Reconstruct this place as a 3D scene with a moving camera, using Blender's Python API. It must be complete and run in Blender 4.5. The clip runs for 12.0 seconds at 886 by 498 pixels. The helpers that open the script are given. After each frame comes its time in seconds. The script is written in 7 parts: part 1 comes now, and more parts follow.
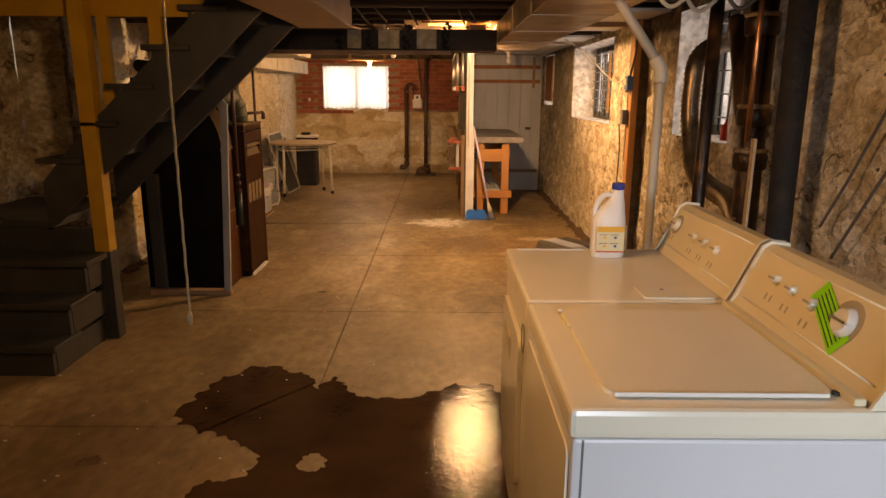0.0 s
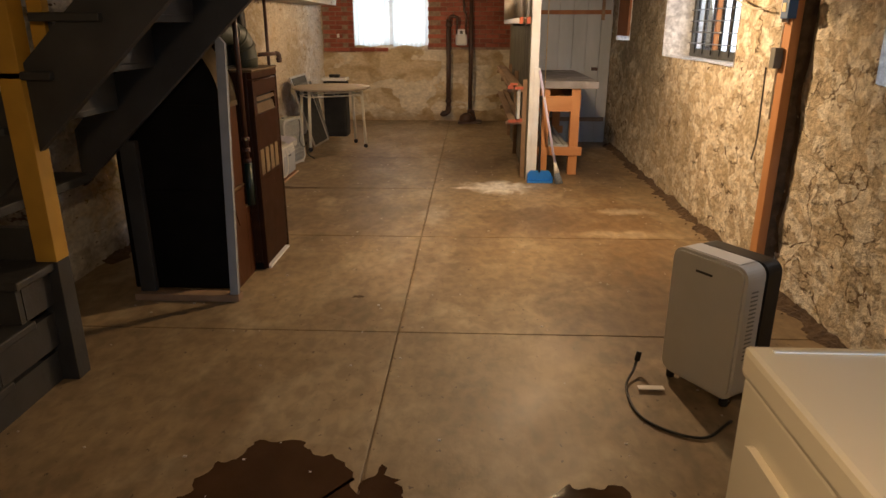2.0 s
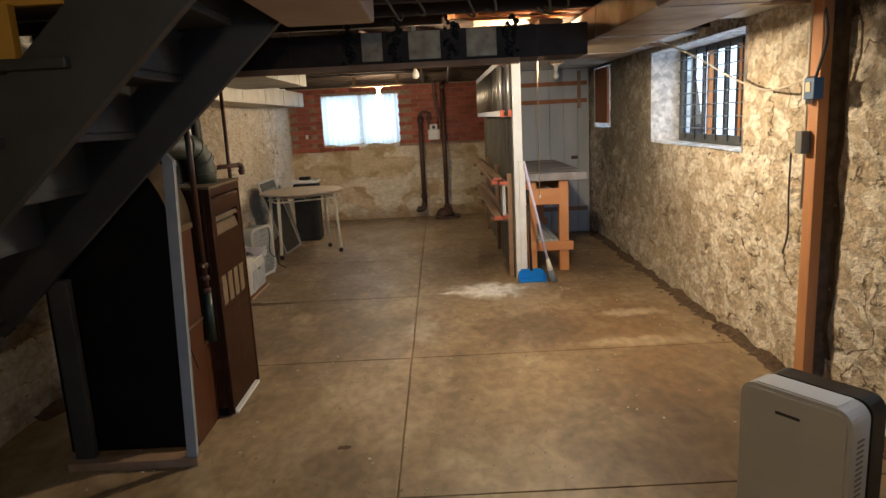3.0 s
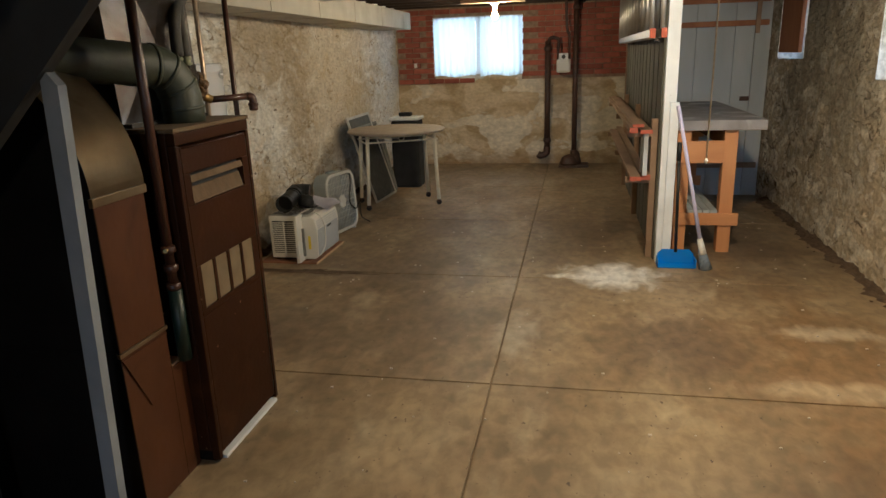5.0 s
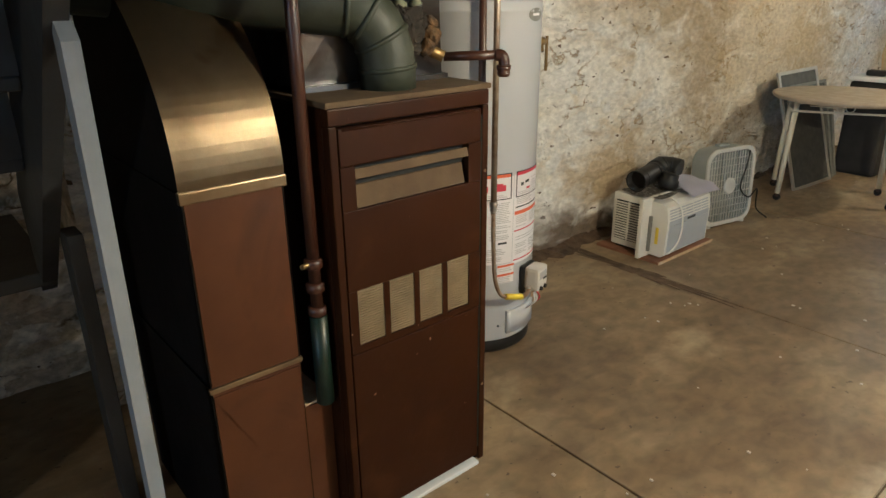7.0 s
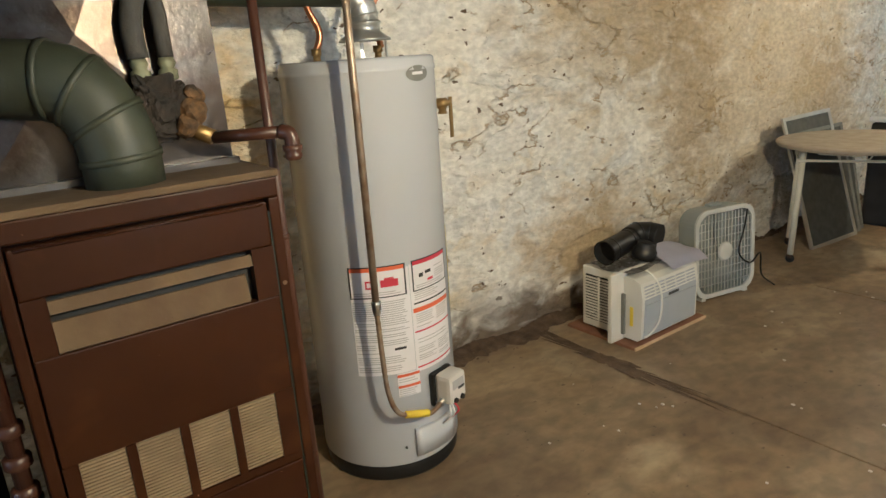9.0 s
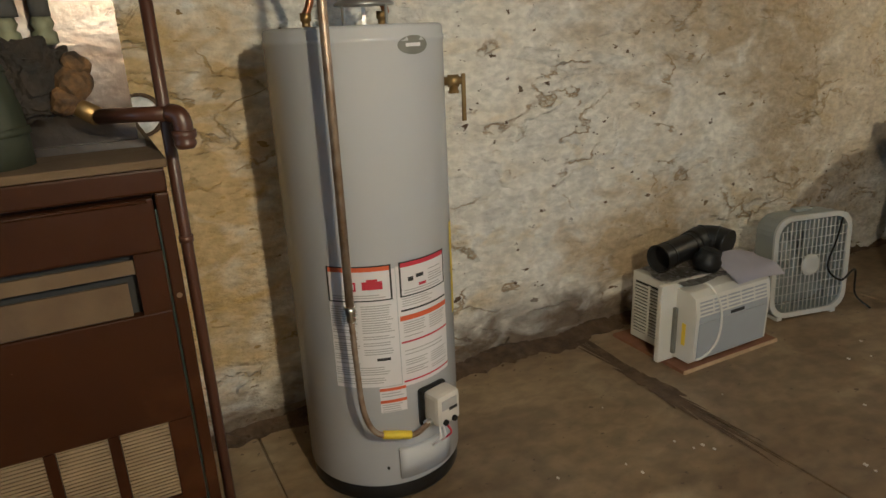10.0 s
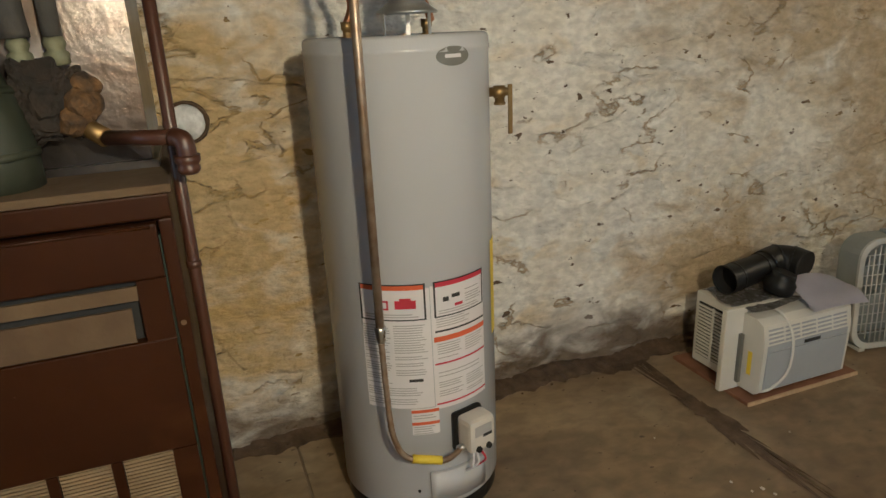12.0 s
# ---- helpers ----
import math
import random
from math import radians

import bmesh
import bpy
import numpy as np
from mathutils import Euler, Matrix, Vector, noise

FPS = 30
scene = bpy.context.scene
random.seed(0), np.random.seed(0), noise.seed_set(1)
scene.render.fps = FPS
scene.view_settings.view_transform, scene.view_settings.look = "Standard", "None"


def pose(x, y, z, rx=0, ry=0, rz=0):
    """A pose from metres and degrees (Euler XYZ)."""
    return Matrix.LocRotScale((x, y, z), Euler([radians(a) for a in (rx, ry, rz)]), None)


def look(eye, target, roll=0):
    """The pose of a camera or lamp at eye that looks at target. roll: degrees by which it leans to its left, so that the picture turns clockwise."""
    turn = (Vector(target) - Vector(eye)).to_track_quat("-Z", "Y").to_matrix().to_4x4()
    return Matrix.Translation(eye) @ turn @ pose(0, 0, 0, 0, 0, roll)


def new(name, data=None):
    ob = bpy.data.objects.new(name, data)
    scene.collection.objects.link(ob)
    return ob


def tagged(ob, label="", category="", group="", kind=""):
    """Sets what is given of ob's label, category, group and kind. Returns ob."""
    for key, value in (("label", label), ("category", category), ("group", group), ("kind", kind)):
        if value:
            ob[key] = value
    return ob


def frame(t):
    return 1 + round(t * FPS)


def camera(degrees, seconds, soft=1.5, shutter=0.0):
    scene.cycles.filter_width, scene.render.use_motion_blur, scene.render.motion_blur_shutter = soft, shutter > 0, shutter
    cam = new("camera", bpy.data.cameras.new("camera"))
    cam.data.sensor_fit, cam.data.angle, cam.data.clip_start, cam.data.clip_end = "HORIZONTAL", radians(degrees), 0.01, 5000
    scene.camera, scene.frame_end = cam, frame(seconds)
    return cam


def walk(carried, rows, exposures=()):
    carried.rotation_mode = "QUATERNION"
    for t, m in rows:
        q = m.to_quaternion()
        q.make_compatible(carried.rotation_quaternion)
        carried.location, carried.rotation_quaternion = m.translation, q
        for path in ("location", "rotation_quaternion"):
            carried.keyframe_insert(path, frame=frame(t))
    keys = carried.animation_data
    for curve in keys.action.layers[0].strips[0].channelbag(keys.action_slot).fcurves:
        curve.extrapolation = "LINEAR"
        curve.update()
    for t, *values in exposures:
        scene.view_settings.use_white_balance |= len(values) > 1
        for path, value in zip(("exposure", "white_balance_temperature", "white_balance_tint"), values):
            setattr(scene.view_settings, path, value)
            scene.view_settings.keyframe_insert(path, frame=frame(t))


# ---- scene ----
cam = camera(67.5, 12.0)
PATH = [
    (0, (0.633, 0.977, 1.505), (0.637, 2.923, 1.04), 0.4),
    (0.5, (0.475, 1.248, 1.52), (0.362, 3.19, 1.055), -2.3),
    (1, (0.41, 1.602, 1.517), (0.364, 3.545, 1.048), -2.8),
    (1.5, (0.384, 1.972, 1.484), (0.348, 3.895, 0.935), -3.5),
    (2, (0.363, 2.314, 1.486), (0.281, 4.207, 0.847), -0.0),
    (2.5, (0.308, 2.61, 1.562), (0.277, 4.568, 1.154), -3.7),
    (2.7, (0.241, 2.727, 1.539), (0.248, 4.689, 1.15), -3.2),
    (4.3, (0.295, 3.753, 1.502), (0.162, 5.7, 1.067), -1.1),
    (4.5, (0.303, 3.902, 1.491), (0.158, 5.829, 0.978), -2.2),
    (5, (0.354, 4.291, 1.436), (-0.032, 6.173, 0.879), -2.0),
    (5.5, (0.358, 4.636, 1.458), (-0.394, 6.368, 0.801), -0.8),
    (6, (0.322, 4.973, 1.454), (-0.51, 6.651, 0.753), -1.1),
    (6.5, (0.353, 5.232, 1.461), (-0.863, 6.632, 0.71), -2.3),
    (6.7, (0.393, 5.339, 1.475), (-0.978, 6.583, 0.718), -0.1),
    (8.3, (0.351, 5.926, 1.442), (-1.138, 7.084, 0.777), -0.7),
    (8.5, (0.344, 6.002, 1.449), (-1.085, 7.235, 0.787), -1.5),
    (9, (0.35, 6.241, 1.442), (-1.206, 7.363, 0.876), -3.9),
    (9.5, (0.348, 6.448, 1.441), (-1.332, 7.411, 0.94), -4.1),
    (10, (0.252, 6.664, 1.424), (-1.437, 7.53, 0.794), -2.5),
    (10.5, (0.221, 6.75, 1.449), (-1.532, 7.498, 0.844), -2.2),
    (11, (0.275, 6.778, 1.459), (-1.529, 7.396, 0.856), -1.8),
    (11.5, (0.256, 6.774, 1.467), (-1.549, 7.389, 0.864), -1.9),
    (12, (0.202, 6.802, 1.459), (-1.575, 7.463, 0.822), -2.6),
]

# ---- light ----
EXPOSURES = [(0.0, 0.06, 9600, 28), (0.5, 0.35, 9100, 27), (1.0, 0.22, 8300, 22), (1.5, -0.0, 7000, 17),
             (2.0, 0.02, 6200, 13), (2.7, 0.05, 5150, 7),
             (4.3, -0.12, 5000, 1), (5.5, 0.08, 4800, -1), (6.6, 0.48, 4600, -3), (8.3, 0.72, 4600, -3),
             (9.0, 0.72, 4600, -3), (9.5, 0.38, 4600, -3), (10.0, 0.02, 4650, -2), (10.5, 0.05, 4650, -2), (12.0, 0.12, 4650, -2)]
walk(cam, [(t, look(eye, target, roll)) for t, eye, target, roll in PATH], EXPOSURES)

world = bpy.data.worlds.new("overcast_sky")
scene.world = world
world.use_nodes = True
wn = world.node_tree.nodes
sky = wn.new("ShaderNodeTexSky")
sky.sky_type = "NISHITA"
sky.sun_disc = False
sky.sun_elevation, sky.sun_rotation = radians(48), radians(70)
wn["Background"].inputs["Strength"].default_value = 0.07
world.node_tree.links.new(sky.outputs["Color"], wn["Background"].inputs["Color"])
sun = new("sun", bpy.data.lights.new("sun", "SUN"))
sun.data.energy, sun.data.angle, sun.data.color = 0.6, radians(12), (1.0, 0.96, 0.9)
sun.matrix_world = look((20, 8, 22), (0, 8, 0))


def bulb_lamp(place, watts, colour, radius=0.048):
    lamp = new("bulb_light", bpy.data.lights.new("bulb_light", "POINT"))
    lamp.data.energy, lamp.data.color, lamp.data.shadow_soft_size = watts, colour, radius
    lamp.data.use_soft_falloff = False
    lamp.location = (place[0], place[1], place[2] - 0.010)


def window_lamp(place, toward, width, height, watts, colour=(0.86, 0.94, 1.0), spread=180):
    lamp = new("window_light", bpy.data.lights.new("window_light", "AREA"))
    lamp.data.shape, lamp.data.size, lamp.data.size_y = "RECTANGLE", width, height
    lamp.data.energy, lamp.data.color, lamp.data.spread = watts, colour, radians(spread)
    lamp.matrix_world = look(place, toward)


WARM = (1.0, 0.66, 0.34)
MAIN_BULB = (0.92, 7.10, 1.905)
LAUNDRY_BULB = (0.12, 2.72, 1.92)
FAR_BULB = (-0.45, 11.13, 1.82)
bulb_lamp(MAIN_BULB, 160, WARM)
bulb_lamp(LAUNDRY_BULB, 40, WARM)
bulb_lamp(FAR_BULB, 48, WARM)
window_lamp((2.58, 8.02, 1.64), (1.0, 8.02, 1.4), 1.86, 0.80, 13)
window_lamp((2.58, 4.98, 1.64), (1.0, 4.98, 1.4), 0.92, 0.80, 6)
window_lamp((2.52, 10.8, 1.66), (1.0, 10.8, 1.4), 0.6, 0.6, 2)
window_lamp((-0.94, 13.76, 1.55), (-0.94, 10.0, 1.2), 1.15, 0.72, 10, (0.95, 0.98, 1.0))
# Added narrow blue lamp at an unseen south window, aimed to cool the washer side.
window_lamp((1.5, -1.42, 1.50), (1.5, 2.0, 0.6), 1.1, 0.75, 15, (0.48, 0.72, 1.0), spread=52)


# ---- materials ----
def material(name, colour, second=None, scale=4.0, patch=None, patch_scale=1.2, patch_edge=(0.5, 0.62), rough=0.7,
             rough2=None, metal=0.0, bump=0.0, bump_scale=30.0, fine=0.0, fine_scale=160.0, speck=None, speck_scale=55.0,
             speck_cut=0.70, random_shade=0.0, grain=0.0, grain_scale=22.0, flake=None, flake_scale=3.0, cracks=None, stretch=(1, 1, 1), spec=0.5, coat=0.0, stains_and_shade=()):
    m = bpy.data.materials.new(name)
    m.use_nodes = True
    n, link = m.node_tree.nodes, m.node_tree.links.new
    bsdf = n["Principled BSDF"]
    geo = n.new("ShaderNodeNewGeometry")
    mp = n.new("ShaderNodeMapping")
    mp.inputs["Scale"].default_value = stretch
    link(geo.outputs["Position"], mp.inputs["Vector"])

    def tex(s, detail=6.0, dist=0.0):
        t = n.new("ShaderNodeTexNoise")
        t.inputs["Scale"].default_value, t.inputs["Detail"].default_value, t.inputs["Distortion"].default_value = s, detail, dist
        link(mp.outputs["Vector"], t.inputs["Vector"])
        return t.outputs["Fac"]

    def ramp(fac, lo, hi):
        r = n.new("ShaderNodeMapRange")
        r.inputs["From Min"].default_value, r.inputs["From Max"].default_value = lo, hi
        link(fac, r.inputs["Value"])
        return r.outputs["Result"]

    def mix(fac, a, b):
        x = n.new("ShaderNodeMix")
        x.data_type = "RGBA"
        link(fac, x.inputs["Factor"])
        for sock, v in ((x.inputs["A"], a), (x.inputs["B"], b)):
            if hasattr(v, "is_output"):
                link(v, sock)
            else:
                sock.default_value = (*v, 1)
        return x.outputs["Result"]

    second = second or tuple(c * 0.78 for c in colour)
    base = mix(ramp(tex(scale), 0.32, 0.68), colour, second)
    if patch:
        base = mix(ramp(tex(patch_scale, 8, 0.6), *patch_edge), base, patch)
    if speck:
        base = mix(ramp(tex(speck_scale, 5), speck_cut, speck_cut + 0.025), base, speck)
    relief = []
    if flake:
        shed = ramp(tex(flake_scale, 12, 0.5), 0.508, 0.542)
        base = mix(shed, base, mix(ramp(tex(flake_scale * 4, 8), 0.35, 0.65), flake, tuple(c * 0.8 for c in flake)))
        relief.append((shed, -0.007))
    if cracks:
        d = n.new("ShaderNodeMath")
        d.operation = "SUBTRACT"
        link(tex(3.1, 8, 0.25), d.inputs[0])
        d.inputs[1].default_value = 0.5
        ab = n.new("ShaderNodeMath")
        ab.operation = "ABSOLUTE"
        link(d.outputs["Value"], ab.inputs[0])
        line = ramp(ab.outputs["Value"], 0.016, 0.004)
        gate = n.new("ShaderNodeMath")
        gate.operation = "MULTIPLY"
        link(line, gate.inputs[0])
        link(ramp(tex(2.6, 7), 0.525, 0.58), gate.inputs[1])
        base = mix(gate.outputs["Value"], base, cracks)
        relief.append((gate.outputs["Value"], -0.012))
    for centre, size, stain, strength in stains_and_shade:
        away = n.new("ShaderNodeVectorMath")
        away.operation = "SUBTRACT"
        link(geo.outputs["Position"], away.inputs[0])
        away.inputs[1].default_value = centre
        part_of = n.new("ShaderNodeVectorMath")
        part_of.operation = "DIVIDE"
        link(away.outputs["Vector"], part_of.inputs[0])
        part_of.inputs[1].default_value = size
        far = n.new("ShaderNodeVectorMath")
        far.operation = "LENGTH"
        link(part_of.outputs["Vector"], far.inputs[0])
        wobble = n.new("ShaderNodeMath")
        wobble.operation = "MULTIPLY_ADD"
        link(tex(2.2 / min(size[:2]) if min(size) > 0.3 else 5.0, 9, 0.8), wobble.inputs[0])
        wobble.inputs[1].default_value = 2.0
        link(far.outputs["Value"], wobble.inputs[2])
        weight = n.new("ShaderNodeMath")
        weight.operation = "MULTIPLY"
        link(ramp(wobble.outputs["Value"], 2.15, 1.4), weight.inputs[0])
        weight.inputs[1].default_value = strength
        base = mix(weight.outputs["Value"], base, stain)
    if grain:
        tint = mix(ramp(tex(grain_scale, 12, 0.3), 0.36, 0.64), (1 - grain,) * 3, (1 + grain * 0.55,) * 3)
        mul = n.new("ShaderNodeMix")
        mul.data_type, mul.blend_type = "RGBA", "MULTIPLY"
        mul.inputs["Factor"].default_value = 1.0
        link(base, mul.inputs["A"])
        link(tint, mul.inputs["B"])
        base = mul.outputs["Result"]
    if random_shade:
        info = n.new("ShaderNodeObjectInfo")
        hsv = n.new("ShaderNodeHueSaturation")
        link(ramp(info.outputs["Random"], -1.0, 1.0), hsv.inputs["Value"])
        r = n.new("ShaderNodeMapRange")
        r.inputs["To Min"].default_value, r.inputs["To Max"].default_value = 1 - random_shade, 1 + random_shade
        link(info.outputs["Random"], r.inputs["Value"])
        link(r.outputs["Result"], hsv.inputs["Value"])
        link(base, hsv.inputs["Color"])
        base = hsv.outputs["Color"]
    link(base, bsdf.inputs["Base Color"])
    rr = n.new("ShaderNodeMapRange")
    rr.inputs["To Min"].default_value = rough
    rr.inputs["To Max"].default_value = rough2 if rough2 is not None else min(1.0, rough + 0.12)
    link(tex(scale * 2.3, 5), rr.inputs["Value"])
    link(rr.outputs["Result"], bsdf.inputs["Roughness"])
    bsdf.inputs["Metallic"].default_value = metal
    bsdf.inputs["Specular IOR Level"].default_value = spec
    bsdf.inputs["Coat Weight"].default_value = coat
    normal = None
    for height, depth in relief:
        b = n.new("ShaderNodeBump")
        b.inputs["Strength"].default_value, b.inputs["Distance"].default_value = 1.0, abs(depth)
        b.invert = depth < 0
        link(height, b.inputs["Height"])
        if normal:
            link(normal, b.inputs["Normal"])
        normal = b.outputs["Normal"]
    for strength, s in ((bump, bump_scale), (fine, fine_scale)):
        if strength:
            b = n.new("ShaderNodeBump")
            b.inputs["Strength"].default_value, b.inputs["Distance"].default_value = strength, 0.4 / s
            link(tex(s, 8), b.inputs["Height"])
            if normal:
                link(normal, b.inputs["Normal"])
            normal = b.outputs["Normal"]
    if normal:
        link(normal, bsdf.inputs["Normal"])
    return m


def glow(name, colour, strength):
    m = bpy.data.materials.new(name)
    m.use_nodes = True
    b = m.node_tree.nodes["Principled BSDF"]
    b.inputs["Base Color"].default_value = (*colour, 1)
    b.inputs["Emission Color"].default_value = (*colour, 1)
    b.inputs["Emission Strength"].default_value = strength
    return m


def glass(name, rough=0.02):
    m = bpy.data.materials.new(name)
    m.use_nodes = True
    b = m.node_tree.nodes["Principled BSDF"]
    b.inputs["Transmission Weight"].default_value = 1.0
    b.inputs["Roughness"].default_value = rough
    b.inputs["IOR"].default_value = 1.1
    return m


def cloth(name, colour):
    m = bpy.data.materials.new(name)
    m.use_nodes = True
    n, link = m.node_tree.nodes, m.node_tree.links.new
    n.remove(n["Principled BSDF"])
    d, t, x = n.new("ShaderNodeBsdfDiffuse"), n.new("ShaderNodeBsdfTranslucent"), n.new("ShaderNodeMixShader")
    geo, w, r = n.new("ShaderNodeNewGeometry"), n.new("ShaderNodeTexNoise"), n.new("ShaderNodeMapRange")
    w.inputs["Scale"].default_value = 9
    link(geo.outputs["Position"], w.inputs["Vector"])
    link(w.outputs["Fac"], r.inputs["Value"])
    r.inputs["To Min"].default_value, r.inputs["To Max"].default_value = 0.5, 0.72
    d.inputs["Color"].default_value = t.inputs["Color"].default_value = (*colour, 1)
    link(r.outputs["Result"], x.inputs["Fac"])
    link(d.outputs["BSDF"], x.inputs[1])
    link(t.outputs["BSDF"], x.inputs[2])
    link(x.outputs["Shader"], n["Material Output"].inputs["Surface"])
    return m


M_WALL = material("limewashed_stone", (0.86, 0.81, 0.70), (0.72, 0.64, 0.50), 5.5, (0.50, 0.41, 0.27), 5.2, (0.50, 0.64), 0.86,
                  bump=0.95, bump_scale=15, fine=0.75, fine_scale=60, speck=(0.10, 0.07, 0.045), speck_scale=19, speck_cut=0.68, grain=0.26, grain_scale=24, flake=(0.62, 0.52, 0.37), flake_scale=6.5, cracks=(0.22, 0.155, 0.09), stretch=(1, 1, 1.5),
                  # First patch paints the duct's shadow; next two paint shade in the bench bay.
                  stains_and_shade=(((2.16, 5.75, 2.05), (0.5, 0.55, 0.50), (0.10, 0.075, 0.05), 0.85), ((2.16, 10.2, 1.6), (0.5, 1.1, 1.1), (0.22, 0.19, 0.14), 0.85), ((2.16, 9.2, 1.3), (0.5, 0.6, 1.0), (0.30, 0.26, 0.19), 0.7), ((2.16, 8.3, 0.5), (0.5, 0.7, 0.5), (0.36, 0.29, 0.19), 0.6)))
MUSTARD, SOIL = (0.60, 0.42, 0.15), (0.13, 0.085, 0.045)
M_WALL_W = material("whitewashed_stone", (0.90, 0.88, 0.82), (0.80, 0.76, 0.67), 4.2, (0.68, 0.57, 0.38), 2.6, (0.56, 0.72), 0.82,
                    bump=1.0, bump_scale=13, fine=0.7, fine_scale=55, speck=(0.13, 0.09, 0.055), speck_scale=15, speck_cut=0.662, grain=0.16, grain_scale=22, flake=(0.92, 0.90, 0.84), flake_scale=2.4, cracks=(0.50, 0.40, 0.27), stretch=(1, 1, 1.9),
                    stains_and_shade=(((-2.05, 6.85, 1.0), (0.5, 0.42, 0.75), MUSTARD, 0.85), ((-2.05, 6.75, 0.45), (0.5, 0.5, 0.35), MUSTARD, 0.75), ((-2.05, 8.95, 0.42), (0.5, 0.55, 0.28), (0.46, 0.33, 0.15), 0.8),
                            # Tan stains toward the far end also stand in for weaker lamp light.
                            ((-2.05, 9.3, 1.65), (0.5, 0.9, 0.55), (0.44, 0.34, 0.19), 0.75), ((-2.05, 10.9, 1.2), (0.5, 1.5, 1.3), (0.46, 0.36, 0.21), 0.62), ((-2.05, 9.9, 1.1), (0.5, 0.35, 0.8), (0.40, 0.30, 0.16), 0.6), ((-2.05, 11.6, 0.9), (0.5, 0.7, 0.5), (0.44, 0.34, 0.18), 0.55),
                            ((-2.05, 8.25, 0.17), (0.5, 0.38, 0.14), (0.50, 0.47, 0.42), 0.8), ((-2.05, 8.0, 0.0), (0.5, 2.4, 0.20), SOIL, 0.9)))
M_WALL_N = material("patched_plaster", (0.66, 0.55, 0.37), (0.54, 0.42, 0.25), 3.0, (0.42, 0.31, 0.165), 2.6, (0.47, 0.60), 0.86,
                    bump=0.6, bump_scale=14, fine=0.5, fine_scale=60, grain=0.14, grain_scale=20, flake=(0.76, 0.68, 0.52), flake_scale=2.0, stretch=(1, 1, 1.5),
                    stains_and_shade=(((-0.5, 13.36, 0.0), (2.2, 0.5, 0.18), (0.30, 0.20, 0.10), 0.7), ((0.15, 13.36, 0.95), (0.3, 0.5, 0.35), (0.26, 0.18, 0.10), 0.6)))
M_REVEAL = material("whitewashed_reveal", (0.88, 0.88, 0.87), (0.70, 0.70, 0.69), 8, rough=0.8, bump=0.8, bump_scale=18, grain=0.35, grain_scale=20)
DAMP, PALE = (0.105, 0.068, 0.040), (0.78, 0.75, 0.68)
M_CONCRETE = material("concrete_slab", (0.315, 0.232, 0.130), (0.185, 0.128, 0.068), 1.5, (0.40, 0.318, 0.198), 2.6, (0.50, 0.78), 0.40, 0.64,
                      bump=0.10, bump_scale=34, fine=0.12, fine_scale=200, grain=0.22, grain_scale=14, speck=(0.10, 0.065, 0.04), speck_scale=30, speck_cut=0.675, stretch=(1.25, 0.8, 1),
                      stains_and_shade=(((-0.4, 7.5, 0), (0.75, 0.7, 1), DAMP, 0.62), ((0.9, 7.5, 0), (0.5, 0.45, 1), DAMP, 0.7), ((1.4, 5.7, 0), (0.7, 1.0, 1), DAMP, 0.8), ((-0.9, 3.4, 0), (0.6, 0.8, 1), DAMP, 0.65),
                              ((0.4, 9.8, 0), (0.5, 1.1, 1), DAMP, 0.6), ((-1.3, 7.6, 0), (0.55, 0.5, 1), DAMP, 0.6), ((-0.8, 8.7, 0), (0.9, 0.7, 1), DAMP, 0.6), ((-0.9, 9.9, 0), (0.8, 0.6, 1), DAMP, 0.5), ((1.55, 7.2, 0), (0.45, 1.2, 1), (0.19, 0.112, 0.048), 0.75), ((1.6, 9.4, 0), (0.5, 0.9, 1), DAMP, 0.6),
                              ((1.52, 7.1, 0), (0.42, 0.09, 1), (0.44, 0.35, 0.23), 0.7), ((1.62, 7.75, 0), (0.28, 0.10, 1), (0.46, 0.38, 0.27), 0.7), ((-0.15, 6.2, 0), (0.35, 0.4, 1), (0.36, 0.26, 0.15), 0.5),
                              ((0.62, 8.62, 0), (0.31, 0.27, 1), PALE, 0.95), ((0.42, 8.57, 0), (0.24, 0.06, 1), PALE, 0.85), ((0.05, 7.6, 0), (0.12, 0.35, 1), (0.42, 0.36, 0.27), 0.55)))
M_JOINT = material("floor_joint_dirt", (0.13, 0.095, 0.06), (0.34, 0.27, 0.18), 1.1, rough=0.9, bump=0.3)
M_WET = material("wet_concrete", (0.070, 0.038, 0.020), (0.042, 0.022, 0.012), 3.5, rough=0.03, rough2=0.09, bump=0.17, bump_scale=24, fine=0.15, fine_scale=90, spec=0.20)
M_PALE = material("pale_floor_stain", (0.62, 0.58, 0.53), (0.46, 0.40, 0.34), 9, rough=0.7, bump=0.1)
M_DIRT = material("loose_dirt", (0.062, 0.039, 0.023), (0.13, 0.088, 0.052), 18, rough=0.95, bump=0.9, bump_scale=45, fine=0.6)
M_BRICK = material("red_brick", (0.36, 0.11, 0.065), (0.26, 0.075, 0.045), 14, rough=0.85, bump=0.3, bump_scale=60, random_shade=0.28)
M_MORTAR = material("brick_mortar", (0.34, 0.25, 0.17), (0.22, 0.15, 0.10), 20, rough=0.9, bump=0.3)
M_JOIST = material("dark_old_joist", (0.055, 0.036, 0.024), (0.035, 0.022, 0.015), 6, rough=0.85, bump=0.3, bump_scale=40, stretch=(0.25, 1, 1))
M_DUCTBLACK = material("black_coated_duct", (0.011, 0.0078, 0.0055), (0.026, 0.015, 0.008), 6, rough=0.5, rough2=0.7, spec=0.25, bump=0.4, bump_scale=25)
M_FOIL = material("foil_tape", (0.42, 0.36, 0.24), (0.20, 0.16, 0.10), 14, rough=0.55, metal=0.3, bump=0.5, bump_scale=40)
